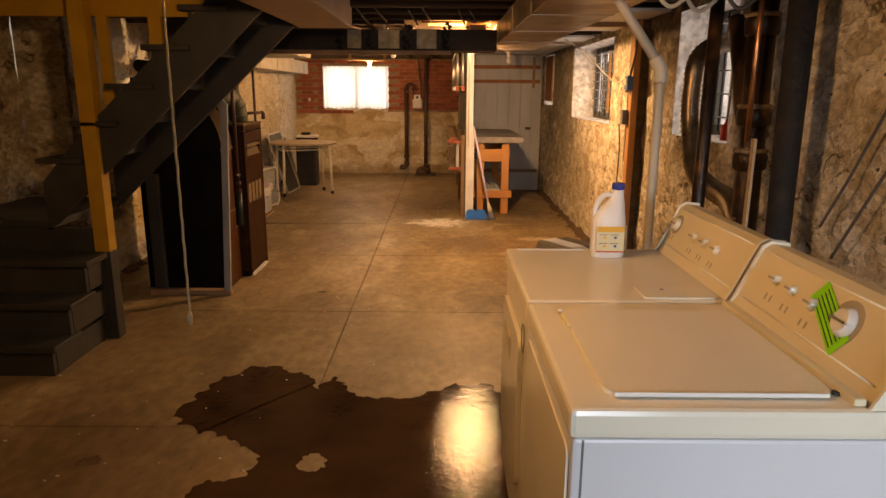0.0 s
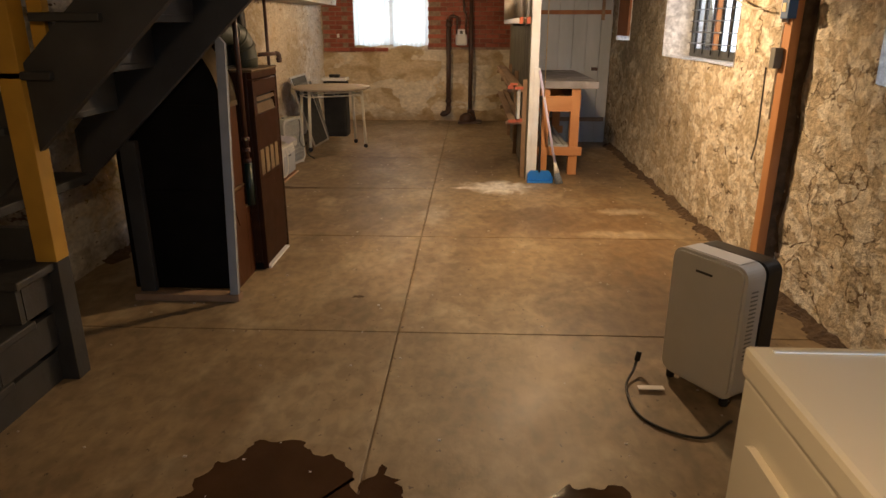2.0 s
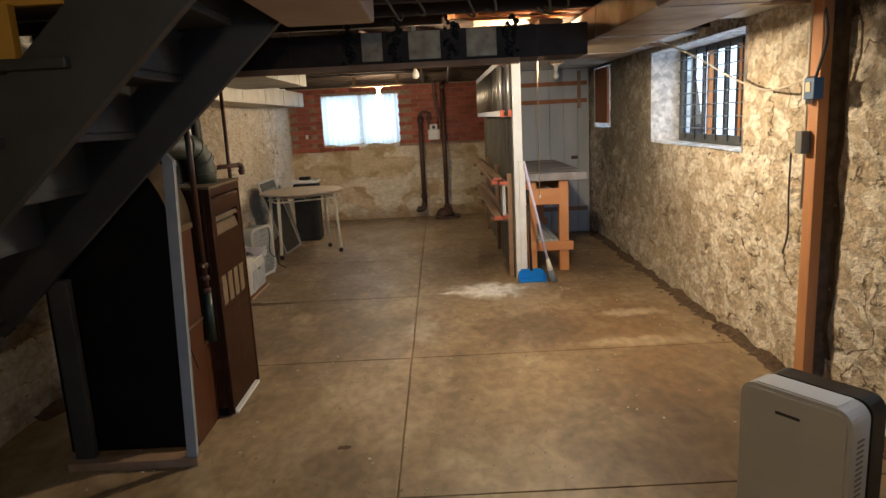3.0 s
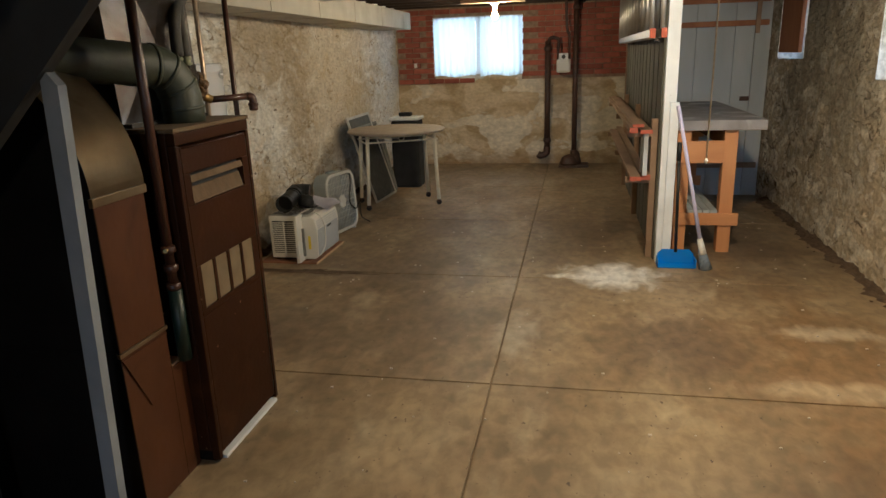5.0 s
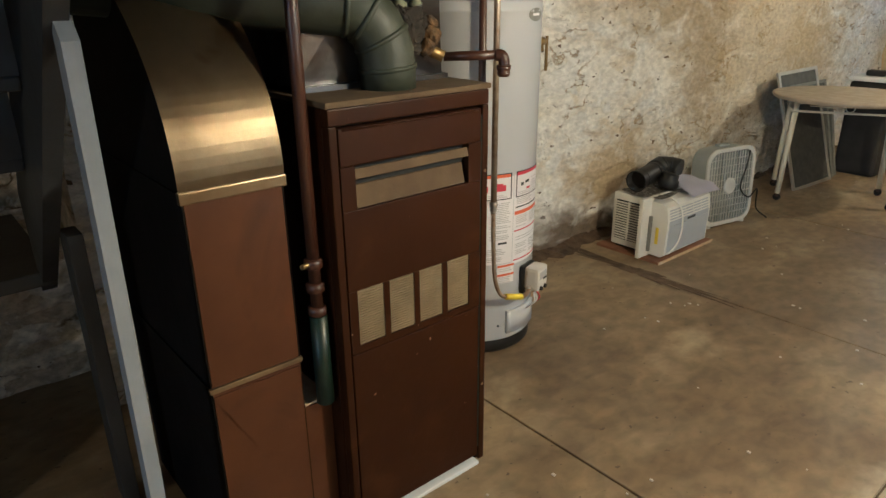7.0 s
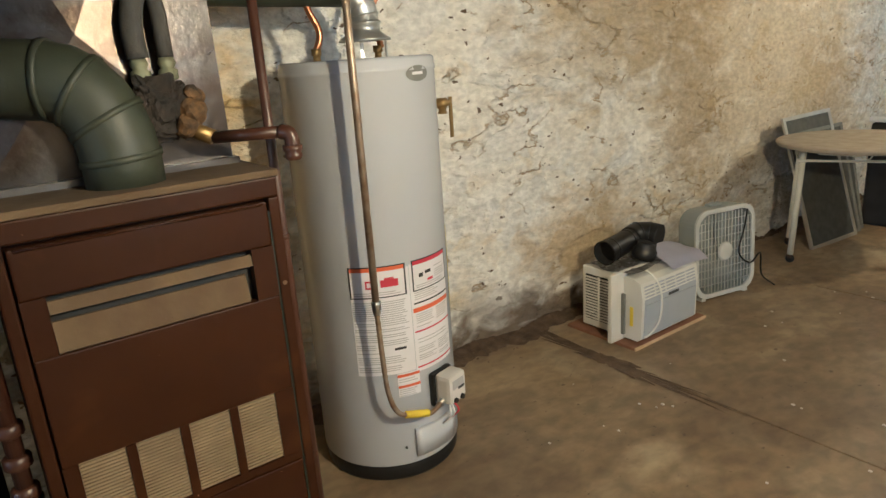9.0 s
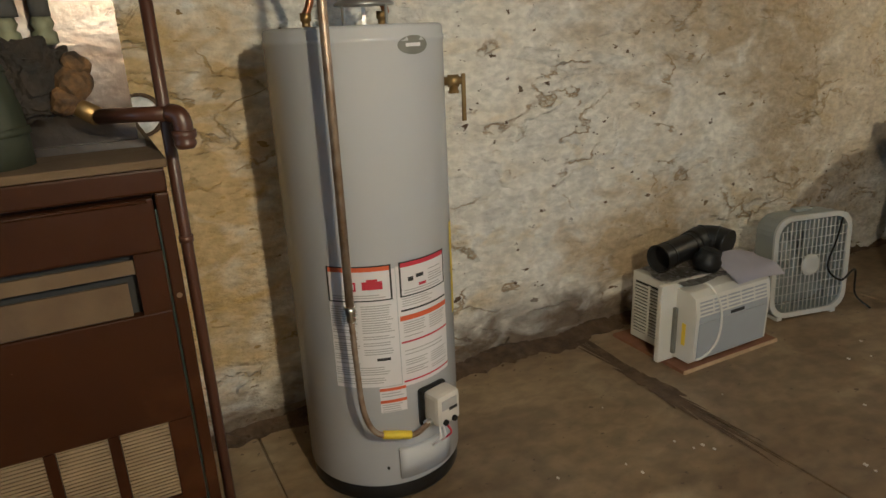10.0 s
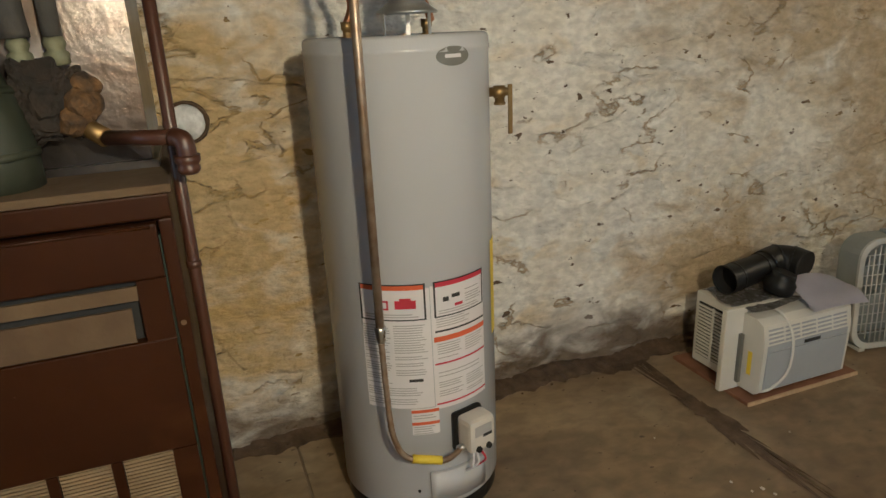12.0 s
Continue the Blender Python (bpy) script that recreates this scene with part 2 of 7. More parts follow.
M_GALV = material("galvanised_sheet", (0.56, 0.57, 0.57), (0.47, 0.48, 0.48), 7, rough=0.30, rough2=0.45, metal=0.85, bump=0.06, bump_scale=6)
M_DARKFOIL = material("sooty_foil_hose", (0.30, 0.24, 0.17), (0.16, 0.11, 0.07), 14, rough=0.22, rough2=0.4, metal=0.85, bump=0.3, bump_scale=40)
M_TRUNK = material("stained_galvanised_duct", (0.40, 0.36, 0.30), (0.28, 0.22, 0.15), 3.5, (0.17, 0.10, 0.055), 2.2, (0.50, 0.66), 0.32, 0.5, metal=0.7, bump=0.10, bump_scale=8)
M_GALVD = material("dusty_sheet_duct", (0.50, 0.48, 0.41), (0.40, 0.37, 0.30), 5, rough=0.5, metal=0.35, bump=0.08, bump_scale=9)
M_STAIR = material("grey_stair_paint", (0.035, 0.036, 0.036), (0.023, 0.0235, 0.0235), 6, rough=0.5, bump=0.12, bump_scale=35, speck=(0.25, 0.25, 0.24), speck_scale=40, speck_cut=0.76)
M_GREYPOST = material("light_grey_paint", (0.25, 0.265, 0.285), (0.20, 0.215, 0.235), 9, rough=0.5, bump=0.1, bump_scale=40)
M_YELLOW = material("yellow_paint", (0.46, 0.265, 0.028), (0.37, 0.205, 0.022), 7, rough=0.5, bump=0.1, bump_scale=40)
M_BOXED = material("cream_boxing", (0.50, 0.40, 0.31), (0.42, 0.33, 0.25), 4, rough=0.75, bump=0.15, bump_scale=25)
M_WHITEPAINT = material("worn_white_paint", (0.76, 0.79, 0.81), (0.66, 0.68, 0.69), 8, rough=0.6, bump=0.2, bump_scale=30, speck=(0.30, 0.27, 0.22), speck_scale=30, speck_cut=0.74)
M_CEILWHITE = material("painted_ceiling_sheet", (0.70, 0.73, 0.74), (0.60, 0.63, 0.64), 3, rough=0.45, bump=0.05, bump_scale=9)
M_GREYBOARD = material("grey_painted_boards", (0.47, 0.49, 0.49), (0.38, 0.40, 0.40), 5, (0.30, 0.29, 0.26), 2.4, (0.58, 0.7), 0.7, bump=0.15, bump_scale=30, stretch=(1, 1, 0.3))
M_DULLBOARD = material("dull_grey_green_boards", (0.115, 0.108, 0.080), (0.075, 0.070, 0.052), 5, rough=0.8, bump=0.2, bump_scale=35, stretch=(1, 1, 0.3), random_shade=0.15)
M_PINE = material("new_pine", (0.56, 0.27, 0.10), (0.46, 0.20, 0.07), 9, rough=0.62, bump=0.12, bump_scale=45, stretch=(1, 1, 0.25))
M_PINEH = material("pine_rail", (0.56, 0.27, 0.10), (0.46, 0.20, 0.07), 9, rough=0.62, bump=0.12, bump_scale=45, stretch=(0.25, 1, 1))
M_BENCHTOP = material("grey_bench_top", (0.30, 0.28, 0.27), (0.20, 0.18, 0.17), 7, (0.5, 0.48, 0.46), 3.5, (0.55, 0.66), 0.7, bump=0.15)
M_OLDWOOD = material("old_board", (0.30, 0.20, 0.12), (0.21, 0.13, 0.075), 8, rough=0.8, bump=0.2, bump_scale=40, stretch=(1, 0.25, 1))
M_CEDAR = material("reddish_post_wood", (0.33, 0.14, 0.055), (0.25, 0.095, 0.035), 10, rough=0.7, bump=0.18, bump_scale=45, stretch=(1, 1, 0.2))
M_RUSTED = material("red_tip_paint", (0.42, 0.10, 0.05), (0.30, 0.07, 0.035), 20, rough=0.7)
M_FURN = material("brown_enamel", (0.028, 0.0088, 0.0017), (0.020, 0.0058, 0.0011), 5, (0.040, 0.0138, 0.0033), 7, (0.56, 0.72), rough=0.38, rough2=0.52, spec=0.14, bump=0.08, bump_scale=45, speck=(0.26, 0.17, 0.10), speck_scale=34, speck_cut=0.74)
M_RETURN = material("oily_brown_sheet", (0.090, 0.033, 0.0105), (0.066, 0.023, 0.0072), 5, (0.045, 0.016, 0.006), 3.5, (0.55, 0.7), 0.34, 0.48, metal=0.25, bump=0.06, bump_scale=20, spec=0.4)
M_FURNDUST = material("dusty_furnace_top", (0.110, 0.074, 0.036), (0.070, 0.043, 0.020), 9, rough=0.85, bump=0.2)
M_GRILLE = material("tan_mesh_grille", (0.205, 0.150, 0.080), (0.150, 0.108, 0.056), 14, rough=0.6, bump=0.2, bump_scale=120)
M_BRONZE = material("bronze_sheet", (0.27, 0.212, 0.130), (0.17, 0.122, 0.068), 6, (0.13, 0.06, 0.025), 4, (0.55, 0.72), 0.28, 0.42, metal=0.8, bump=0.05, bump_scale=14)
M_SHADESIDE = material("shade_dark_sheet", (0.004, 0.0037, 0.0034), (0.007, 0.006, 0.0055), 5, rough=0.7, spec=0.08, bump=0.1)
M_PLENUM = material("oiled_sheet_metal", (0.185, 0.185, 0.19), (0.115, 0.112, 0.11), 4, (0.050, 0.038, 0.030), 3.0, (0.38, 0.58), 0.24, 0.36, metal=0.85, bump=0.16, bump_scale=60)
M_FLUE = material("dark_green_flue", (0.026, 0.032, 0.020), (0.040, 0.043, 0.027), 8, (0.014, 0.015, 0.010), 4, (0.5, 0.65), rough=0.5, bump=0.10)
M_BRPIPE = material("brown_painted_pipe", (0.055, 0.022, 0.011), (0.04, 0.015, 0.008), 14, rough=0.32, bump=0.08, bump_scale=60)
M_COPPER = material("copper_pipe", (0.60, 0.29, 0.15), (0.42, 0.19, 0.09), 16, rough=0.28, metal=1.0)
M_GASPIPE = material("aged_gas_pipe", (0.46, 0.38, 0.29), (0.28, 0.19, 0.12), 22, rough=0.36, metal=0.7, bump=0.1, bump_scale=80)
M_CORRODE = material("corroded_valve", (0.009, 0.007, 0.005), (0.022, 0.015, 0.009), 30, (0.34, 0.17, 0.045), 11, (0.63, 0.68), 0.8, bump=0.9, bump_scale=50)
M_CRUST = material("orange_corrosion", (0.16, 0.085, 0.025), (0.022, 0.015, 0.009), 38, rough=0.8, bump=0.9, bump_scale=70)
M_VERDI = material("green_brass_fitting", (0.22, 0.23, 0.15), (0.15, 0.15, 0.09), 30, rough=0.6, metal=0.3, bump=0.3)
M_INSUL = material("black_pipe_insulation", (0.035, 0.034, 0.032), (0.055, 0.052, 0.045), 16, rough=0.8, bump=0.3, bump_scale=60)
M_TANK = material("grey_tank_enamel", (0.53, 0.54, 0.565), (0.505, 0.515, 0.54), 2, rough=0.20, rough2=0.27, bump=0.012, bump_scale=6)
M_BLACKP = material("black_plastic", (0.009, 0.009, 0.009), (0.015, 0.015, 0.015), 12, rough=0.38, spec=0.35)
M_TAR = material("flaking_black_tar", (0.006, 0.005, 0.004), (0.016, 0.011, 0.008), 14, (0.045, 0.026, 0.014), 9, (0.60, 0.70), 0.75, bump=0.9, bump_scale=35)
M_BLACKM = material("matt_black", (0.012, 0.012, 0.012), (0.02, 0.02, 0.02), 8, rough=0.85)
M_LABEL = material("white_label", (0.74, 0.72, 0.73), (0.69, 0.67, 0.68), 10, rough=0.5)
M_PRINT = material("grey_print", (0.42, 0.41, 0.41), (0.38, 0.37, 0.37), 10, rough=0.6)
M_ORANGE = material("orange_band", (0.62, 0.12, 0.035), (0.58, 0.11, 0.03), 10, rough=0.5)
M_CRIMSON = material("crimson_band", (0.50, 0.03, 0.06), (0.46, 0.03, 0.05), 10, rough=0.5)
M_INK = material("black_ink", (0.02, 0.02, 0.02), (0.03, 0.03, 0.03), 10, rough=0.5)
M_YTAG = material("bright_yellow_tag", (0.80, 0.62, 0.02), (0.74, 0.56, 0.02), 10, rough=0.5)
M_VALVEW = material("off_white_control", (0.62, 0.59, 0.54), (0.55, 0.52, 0.47), 12, rough=0.45)
M_BRASS = material("dull_brass", (0.36, 0.25, 0.10), (0.26, 0.17, 0.06), 24, rough=0.38, metal=0.85)
M_CHROME = material("bright_metal", (0.72, 0.72, 0.70), (0.6, 0.6, 0.58), 12, rough=0.22, metal=1.0)
M_APPL = material("appliance_enamel", (0.79, 0.735, 0.59), (0.765, 0.71, 0.565), 2, rough=0.17, rough2=0.24, bump=0.01, bump_scale=8)
# Cooler, darker copy of the cream enamel; carries the daylit shade of the washer side.
M_APPLCOOL = material("cool_shaded_enamel", (0.66, 0.67, 0.68), (0.64, 0.65, 0.66), 2, rough=0.32, rough2=0.38)
M_CONSOLE = material("console_cream", (0.72, 0.63, 0.43), (0.68, 0.59, 0.39), 3, rough=0.38)
M_LEGEND = material("faded_legend", (0.36, 0.31, 0.22), (0.33, 0.28, 0.20), 10, rough=0.6)
M_GREEN = material("lime_sticker", (0.22, 0.80, 0.02), (0.20, 0.72, 0.02), 10, rough=0.6)
M_JUG = material("white_plastic_jug", (0.78, 0.77, 0.74), (0.74, 0.73, 0.70), 4, rough=0.35)
M_BLUECAP = material("dark_blue_plastic", (0.02, 0.045, 0.32), (0.02, 0.04, 0.27), 8, rough=0.35)
M_LABYEL = material("yellow_orange_label", (0.78, 0.42, 0.04), (0.72, 0.36, 0.03), 8, rough=0.5)
M_LABCREAM = material("cream_label", (0.70, 0.64, 0.40), (0.66, 0.58, 0.34), 14, rough=0.5)
M_BLUEP = material("blue_plastic", (0.02, 0.22, 0.72), (0.02, 0.18, 0.62), 8, rough=0.38)
M_PURPLE = material("pale_lilac_handle", (0.62, 0.58, 0.78), (0.56, 0.52, 0.72), 8, rough=0.4)
M_BRISTLE = material("grey_bristles", (0.20, 0.24, 0.30), (0.12, 0.15, 0.2), 60, rough=0.9, bump=0.6, bump_scale=120)
M_DEHUM = material("warm_grey_plastic", (0.56, 0.545, 0.51), (0.53, 0.515, 0.48), 8, rough=0.42)
M_DEHUMT = material("light_grey_plastic", (0.66, 0.67, 0.68), (0.62, 0.63, 0.64), 8, rough=0.38)
M_ACW = material("yellowed_white_plastic", (0.72, 0.70, 0.64), (0.67, 0.65, 0.58), 8, rough=0.4)
M_ACG = material("grey_plastic_grille", (0.40, 0.42, 0.45), (0.37, 0.39, 0.42), 8, rough=0.45)
M_FANW = material("greyed_white_fan", (0.58, 0.58, 0.55), (0.50, 0.50, 0.47), 8, rough=0.45)
M_FANBACK = material("grey_fan_shell", (0.30, 0.32, 0.31), (0.26, 0.28, 0.27), 8, rough=0.5)
M_PAPER = material("lilac_white_paper", (0.66, 0.64, 0.72), (0.60, 0.58, 0.66), 10, rough=0.8)
M_BAG = material("smoky_plastic_film", (0.16, 0.15, 0.14), (0.30, 0.29, 0.27), 22, rough=0.18, rough2=0.35)
M_PAD = material("reddish_plywood", (0.24, 0.115, 0.06), (0.17, 0.08, 0.04), 12, rough=0.75, bump=0.15)
M_PADEDGE = material("raw_ply_edge", (0.55, 0.40, 0.24), (0.45, 0.31, 0.17), 40, rough=0.8)
M_TABLETOP = material("mottled_table_top", (0.40, 0.34, 0.26), (0.31, 0.26, 0.19), 16, rough=0.6, bump=0.05)
M_TABLELEG = material("cream_metal_leg", (0.70, 0.66, 0.54), (0.64, 0.60, 0.47), 8, rough=0.4)
M_SCREEN = material("dark_screen_panel", (0.05, 0.052, 0.048), (0.08, 0.08, 0.072), 20, rough=0.6)
M_ALU = material("dull_aluminium", (0.60, 0.58, 0.54), (0.50, 0.48, 0.44), 10, rough=0.35, metal=0.85)
M_CASTIRON = material("rusty_cast_iron", (0.04, 0.022, 0.015), (0.075, 0.035, 0.02), 14, (0.15, 0.06, 0.025), 6, (0.6, 0.75), 0.5, bump=0.3, bump_scale=50)
M_STACK = material("oily_iron_stack", (0.020, 0.011, 0.007), (0.045, 0.021, 0.011), 10, (0.16, 0.065, 0.022), 5, (0.58, 0.70), 0.25, 0.5, metal=0.3, bump=0.5, bump_scale=40)
M_LEAD = material("crusted_lead", (0.42, 0.32, 0.20), (0.16, 0.10, 0.06), 40, rough=0.55, metal=0.3, bump=0.9, bump_scale=60)
M_PVC = material("cream_pvc_pipe", (0.66, 0.61, 0.50), (0.60, 0.54, 0.43), 6, rough=0.4)
M_ROPE = material("pale_rope", (0.66, 0.52, 0.32), (0.52, 0.38, 0.20), 60, rough=0.8, bump=0.6, bump_scale=90)
M_CURTAIN = cloth("sheer_curtain", (0.86, 0.92, 0.92))
M_GLASS = glass("window_glass")
M_BULB = glow("lit_bulb", (1.0, 0.74, 0.42), 40.0)
M_PORCELAIN = material("white_porcelain", (0.76, 0.74, 0.68), (0.70, 0.68, 0.62), 8, rough=0.3)
M_CABLE = material("grey_cable", (0.10, 0.09, 0.08), (0.07, 0.06, 0.05), 12, rough=0.6)
M_CABLEW = material("white_cable", (0.62, 0.58, 0.48), (0.55, 0.5, 0.4), 12, rough=0.5)
M_BLUEBOX = material("blue_steel_box", (0.05, 0.13, 0.30), (0.04, 0.11, 0.26), 10, rough=0.45)
M_GREYBOX = material("grey_junction_box", (0.20, 0.20, 0.18), (0.15, 0.15, 0.135), 14, rough=0.5)
M_DARKGREEN = material("dark_green_bottle", (0.008, 0.02, 0.013), (0.006, 0.015, 0.01), 8, rough=0.35)
M_RED = material("red_plastic", (0.60, 0.03, 0.02), (0.52, 0.025, 0.02), 8, rough=0.4)


# ---- mesh helpers ----
HOME = {}


def box(bm, x0, x1, y0, y1, z0, z1, bevel=0.0, turn=None):
    r = bmesh.ops.create_cube(bm, size=1.0)
    vs = r["verts"]
    for v in vs:
        v.co = Vector(((x0 + x1) / 2 + v.co.x * (x1 - x0), (y0 + y1) / 2 + v.co.y * (y1 - y0), (z0 + z1) / 2 + v.co.z * (z1 - z0)))
    if turn:
        bmesh.ops.transform(bm, matrix=turn, verts=vs)
    if bevel:
        es = list({e for v in vs for e in v.link_edges})
        bmesh.ops.bevel(bm, geom=es, offset=bevel, segments=2, profile=0.6, affect="EDGES")
    return bm


def cuboid(*a, **k):
    return box(bmesh.new(), *a, **k)


def ring(centre, axis, up, r, n):
    side = axis.cross(up).normalized()
    top = side.cross(axis).normalized()
    return [centre + r * (math.cos(2 * math.pi * i / n) * side + math.sin(2 * math.pi * i / n) * top) for i in range(n)]


def sweep(bm, pts, r, n=12, caps=True):
    """A tube along points; r is one radius or one for each point."""
    pts = [Vector(p) for p in pts]
    radii = r if isinstance(r, (list, tuple)) else [r] * len(pts)
    rows, up = [], Vector((0.13, 0.31, 0.94))
    for i, p in enumerate(pts):
        a = pts[min(i + 1, len(pts) - 1)] - pts[max(i - 1, 0)]
        a.normalize()
        if abs(a.dot(up)) > 0.97:
            up = Vector((0.94, 0.2, 0.1))
        side = a.cross(up).normalized()
        up = side.cross(a).normalized()
        rows.append([bm.verts.new(q) for q in ring(p, a, up, radii[i], n)])
    for a, b in zip(rows, rows[1:]):
        for i in range(n):
            f = bm.faces.new((a[i], a[(i + 1) % n], b[(i + 1) % n], b[i]))
            f.smooth = True
    if caps:
        bm.faces.new(rows[0][::-1])
        bm.faces.new(rows[-1])
    return bm


def tube(*a, **k):
    return sweep(bmesh.new(), *a, **k)


def smooth_path(pts, steps=8):
    """Points of a soft curve through the given ones."""
    p = [Vector(q) for q in pts]
    p = [2 * p[0] - p[1]] + p + [2 * p[-1] - p[-2]]
    out = []
    for i in range(1, len(p) - 2):
        for s in range(steps):
            t = s / steps
            out.append(0.5 * (2 * p[i] + (p[i + 1] - p[i - 1]) * t + (2 * p[i - 1] - 5 * p[i] + 4 * p[i + 1] - p[i + 2]) * t * t
                              + (3 * p[i] - p[i - 1] - 3 * p[i + 1] + p[i + 2]) * t ** 3))
    return out + [p[-2]]


def lathe(bm, place, profile, n=24, axis=(0, 0, 1)):
    """A turned shape: (height, radius) rows along an axis from a place."""
    a = Vector(axis).normalized()
    up = Vector((0, 1, 0)) if abs(a.y) < 0.9 else Vector((1, 0, 0))
    rows = [[bm.verts.new(q) for q in ring(Vector(place) + a * h, a, up, max(r, 0.0005), n)] for h, r in profile]
    for p, q in zip(rows, rows[1:]):
        for i in range(n):
            f = bm.faces.new((p[i], p[(i + 1) % n], q[(i + 1) % n], q[i]))
            f.smooth = True
    bm.faces.new(rows[0][::-1])
    bm.faces.new(rows[-1])
    return bm


def turned(*a, **k):
    return lathe(bmesh.new(), *a, **k)


def prism(bm, outline, axis, a, b):
    """An outline of two coordinates pushed along axis ('x', 'y' or 'z') from a to b."""
    def at(u, v, w):
        return {"x": (w, u, v), "y": (u, w, v), "z": (u, v, w)}[axis]
    lo = [bm.verts.new(at(u, v, a)) for u, v in outline]
    hi = [bm.verts.new(at(u, v, b)) for u, v in outline]
    n = len(outline)
    bm.faces.new(lo)
    bm.faces.new(hi[::-1])
    for i in range(n):
        bm.faces.new((lo[i], hi[i], hi[(i + 1) % n], lo[(i + 1) % n]))
    bmesh.ops.recalc_face_normals(bm, faces=bm.faces[:])
    return bm


def pushed(*a):
    return prism(bmesh.new(), *a)


def rounded(w, h, r, n=5, cx=0.0, cy=0.0):
    """The outline of a rounded rectangle."""
    out = []
    for sx, sy, s in ((1, 1, 0), (-1, 1, 90), (-1, -1, 180), (1, -1, 270)):
        for i in range(n + 1):
            a = radians(s + 90 * i / n)
            out.append((cx + sx * (w / 2 - r) + r * math.cos(a), cy + sy * (h / 2 - r) + r * math.sin(a)))
    return out


def finish(name, bm, mat, origin):
    bmesh.ops.recalc_face_normals(bm, faces=bm.faces[:])
    bmesh.ops.translate(bm, verts=bm.verts[:], vec=-Vector(origin))
    me = bpy.data.meshes.new(name)
    bm.to_mesh(me)
    bm.free()
    me.materials.append(mat)
    return me


def thing(name, place, label, category, group=""):
    ob = new(name)
    ob.location = place
    ob.empty_display_size = 0.1
    HOME[ob] = Vector(place)
    return tagged(ob, label, category, group)


def part(name, bm, mat, parent, label=""):
    origin = HOME[parent]
    ob = new(name, finish(name, bm, mat, origin))
    ob.parent = parent
    HOME[ob] = origin
    return tagged(ob, label)


def solid(name, bm, mat, label, category, place=(0, 0, 0), group="", kind=""):
    ob = new(name, finish(name, bm, mat, place))
    ob.location = place
    HOME[ob] = Vector(place)
    return tagged(ob, label, category, group, kind)


def structure(name, bm, mat, label):
    return solid(name, bm, mat, label, name.split("_")[0], kind="structure")


# ---- the room ----
XW, XE, YN, YS, ZC = -2.05, 2.16, 13.36, -1.10, 2.05


def cuts(lo, hi, step, extra):
    n = max(1, round((hi - lo) / step))
    vals = sorted({round(lo + (hi - lo) * i / n, 4) for i in range(n + 1)} | {round(e, 4) for e in extra if lo < e < hi})
    keep = {round(e, 4) for e in extra} | {round(lo, 4), round(hi, 4)}
    out = []
    for v in vals:
        if v not in keep and any(abs(v - k) < step * 0.45 for k in keep):
            continue
        out.append(v)
    return out


def rough_wall(name, axis, plane, inward, u0, u1, z0, z1, mat, label, holes=(), amp=0.022, step=0.045, thick=0.34, seed=0.0):
    """A lumpy wall with thickness, on a plane of x or y, with openings (u0, u1, z0, z1) through it."""
    bm = bmesh.new()
    us = cuts(u0, u1, step, [h[i] for h in holes for i in (0, 1)])
    zs = cuts(z0, z1, step, [h[i] for h in holes for i in (2, 3)])

    def at(u, z, d):
        w = plane + inward * d
        return (w, u, z) if axis == "x" else (u, w, z)

    def lump(u, z):
        p = Vector((u * 1.0 + seed, z, seed * 0.7))
        d = 0.55 * noise.noise(p * 2.2) + 0.45 * noise.noise(p * 5.5) + 0.34 * noise.noise(p * 12) + 0.22 * noise.noise(p * 25)
        return amp * d

    def empty(a, b, c, d):
        return any(h[0] - 1e-4 <= a and b <= h[1] + 1e-4 and h[2] - 1e-4 <= c and d <= h[3] + 1e-4 for h in holes)

    front = {(u, z): bm.verts.new(at(u, z, lump(u, z))) for u in us for z in zs}
    back = {}
    for a, b in zip(us, us[1:]):
        for c, d in zip(zs, zs[1:]):
            if empty(a, b, c, d):
                continue
            f = bm.faces.new((front[a, c], front[b, c], front[b, d], front[a, d]))
            f.smooth = True
            for u, z in ((a, c), (b, c), (b, d), (a, d)):
                if (u, z) not in back:
                    back[u, z] = bm.verts.new(at(u, z, -thick))
            bm.faces.new((back[a, d], back[b, d], back[b, c], back[a, c]))
    for v in [v for v in bm.verts if not v.link_faces]:
        bm.verts.remove(v)
    ob = structure(name, bm, mat, label)
    for i, h in enumerate(holes):
        rv = bmesh.new()
        n = 6
        ua, ub, za, zb = h
        loop = ([(ua + (ub - ua) * k / n, za) for k in range(n)] + [(ub, za + (zb - za) * k / n) for k in range(n)]
                + [(ub - (ub - ua) * k / n, zb) for k in range(n)] + [(ua, zb - (zb - za) * k / n) for k in range(n)])
        rows = []
        for j in range(6):
            d = 0.012 - (thick + 0.012) * j / 5
            rows.append([rv.verts.new(at(u + 0.012 * noise.noise(Vector((u * 7, z * 7, j + seed))), z + 0.012 * noise.noise(Vector((z * 7, u * 7, j + 9))), d)) for u, z in loop])
        m = len(loop)
        for p, q in zip(rows, rows[1:]):
            for k in range(m):
                f = rv.faces.new((p[k], p[(k + 1) % m], q[(k + 1) % m], q[k]))
                f.smooth = True
        part("reveal", rv, M_REVEAL, ob, "whitewashed rough stone window reveal")
    return ob


WIN_E = (7.11, 8.92, 1.215, 1.98)
WIN_E2 = (4.55, 5.42, 1.235, 2.0)
WIN_E3 = (10.36, 11.08, 1.32, 2.0)
WIN_N = (-1.52, -0.36, 1.195, 1.915)
WIN_S = (0.95, 2.05, 1.15, 1.90)
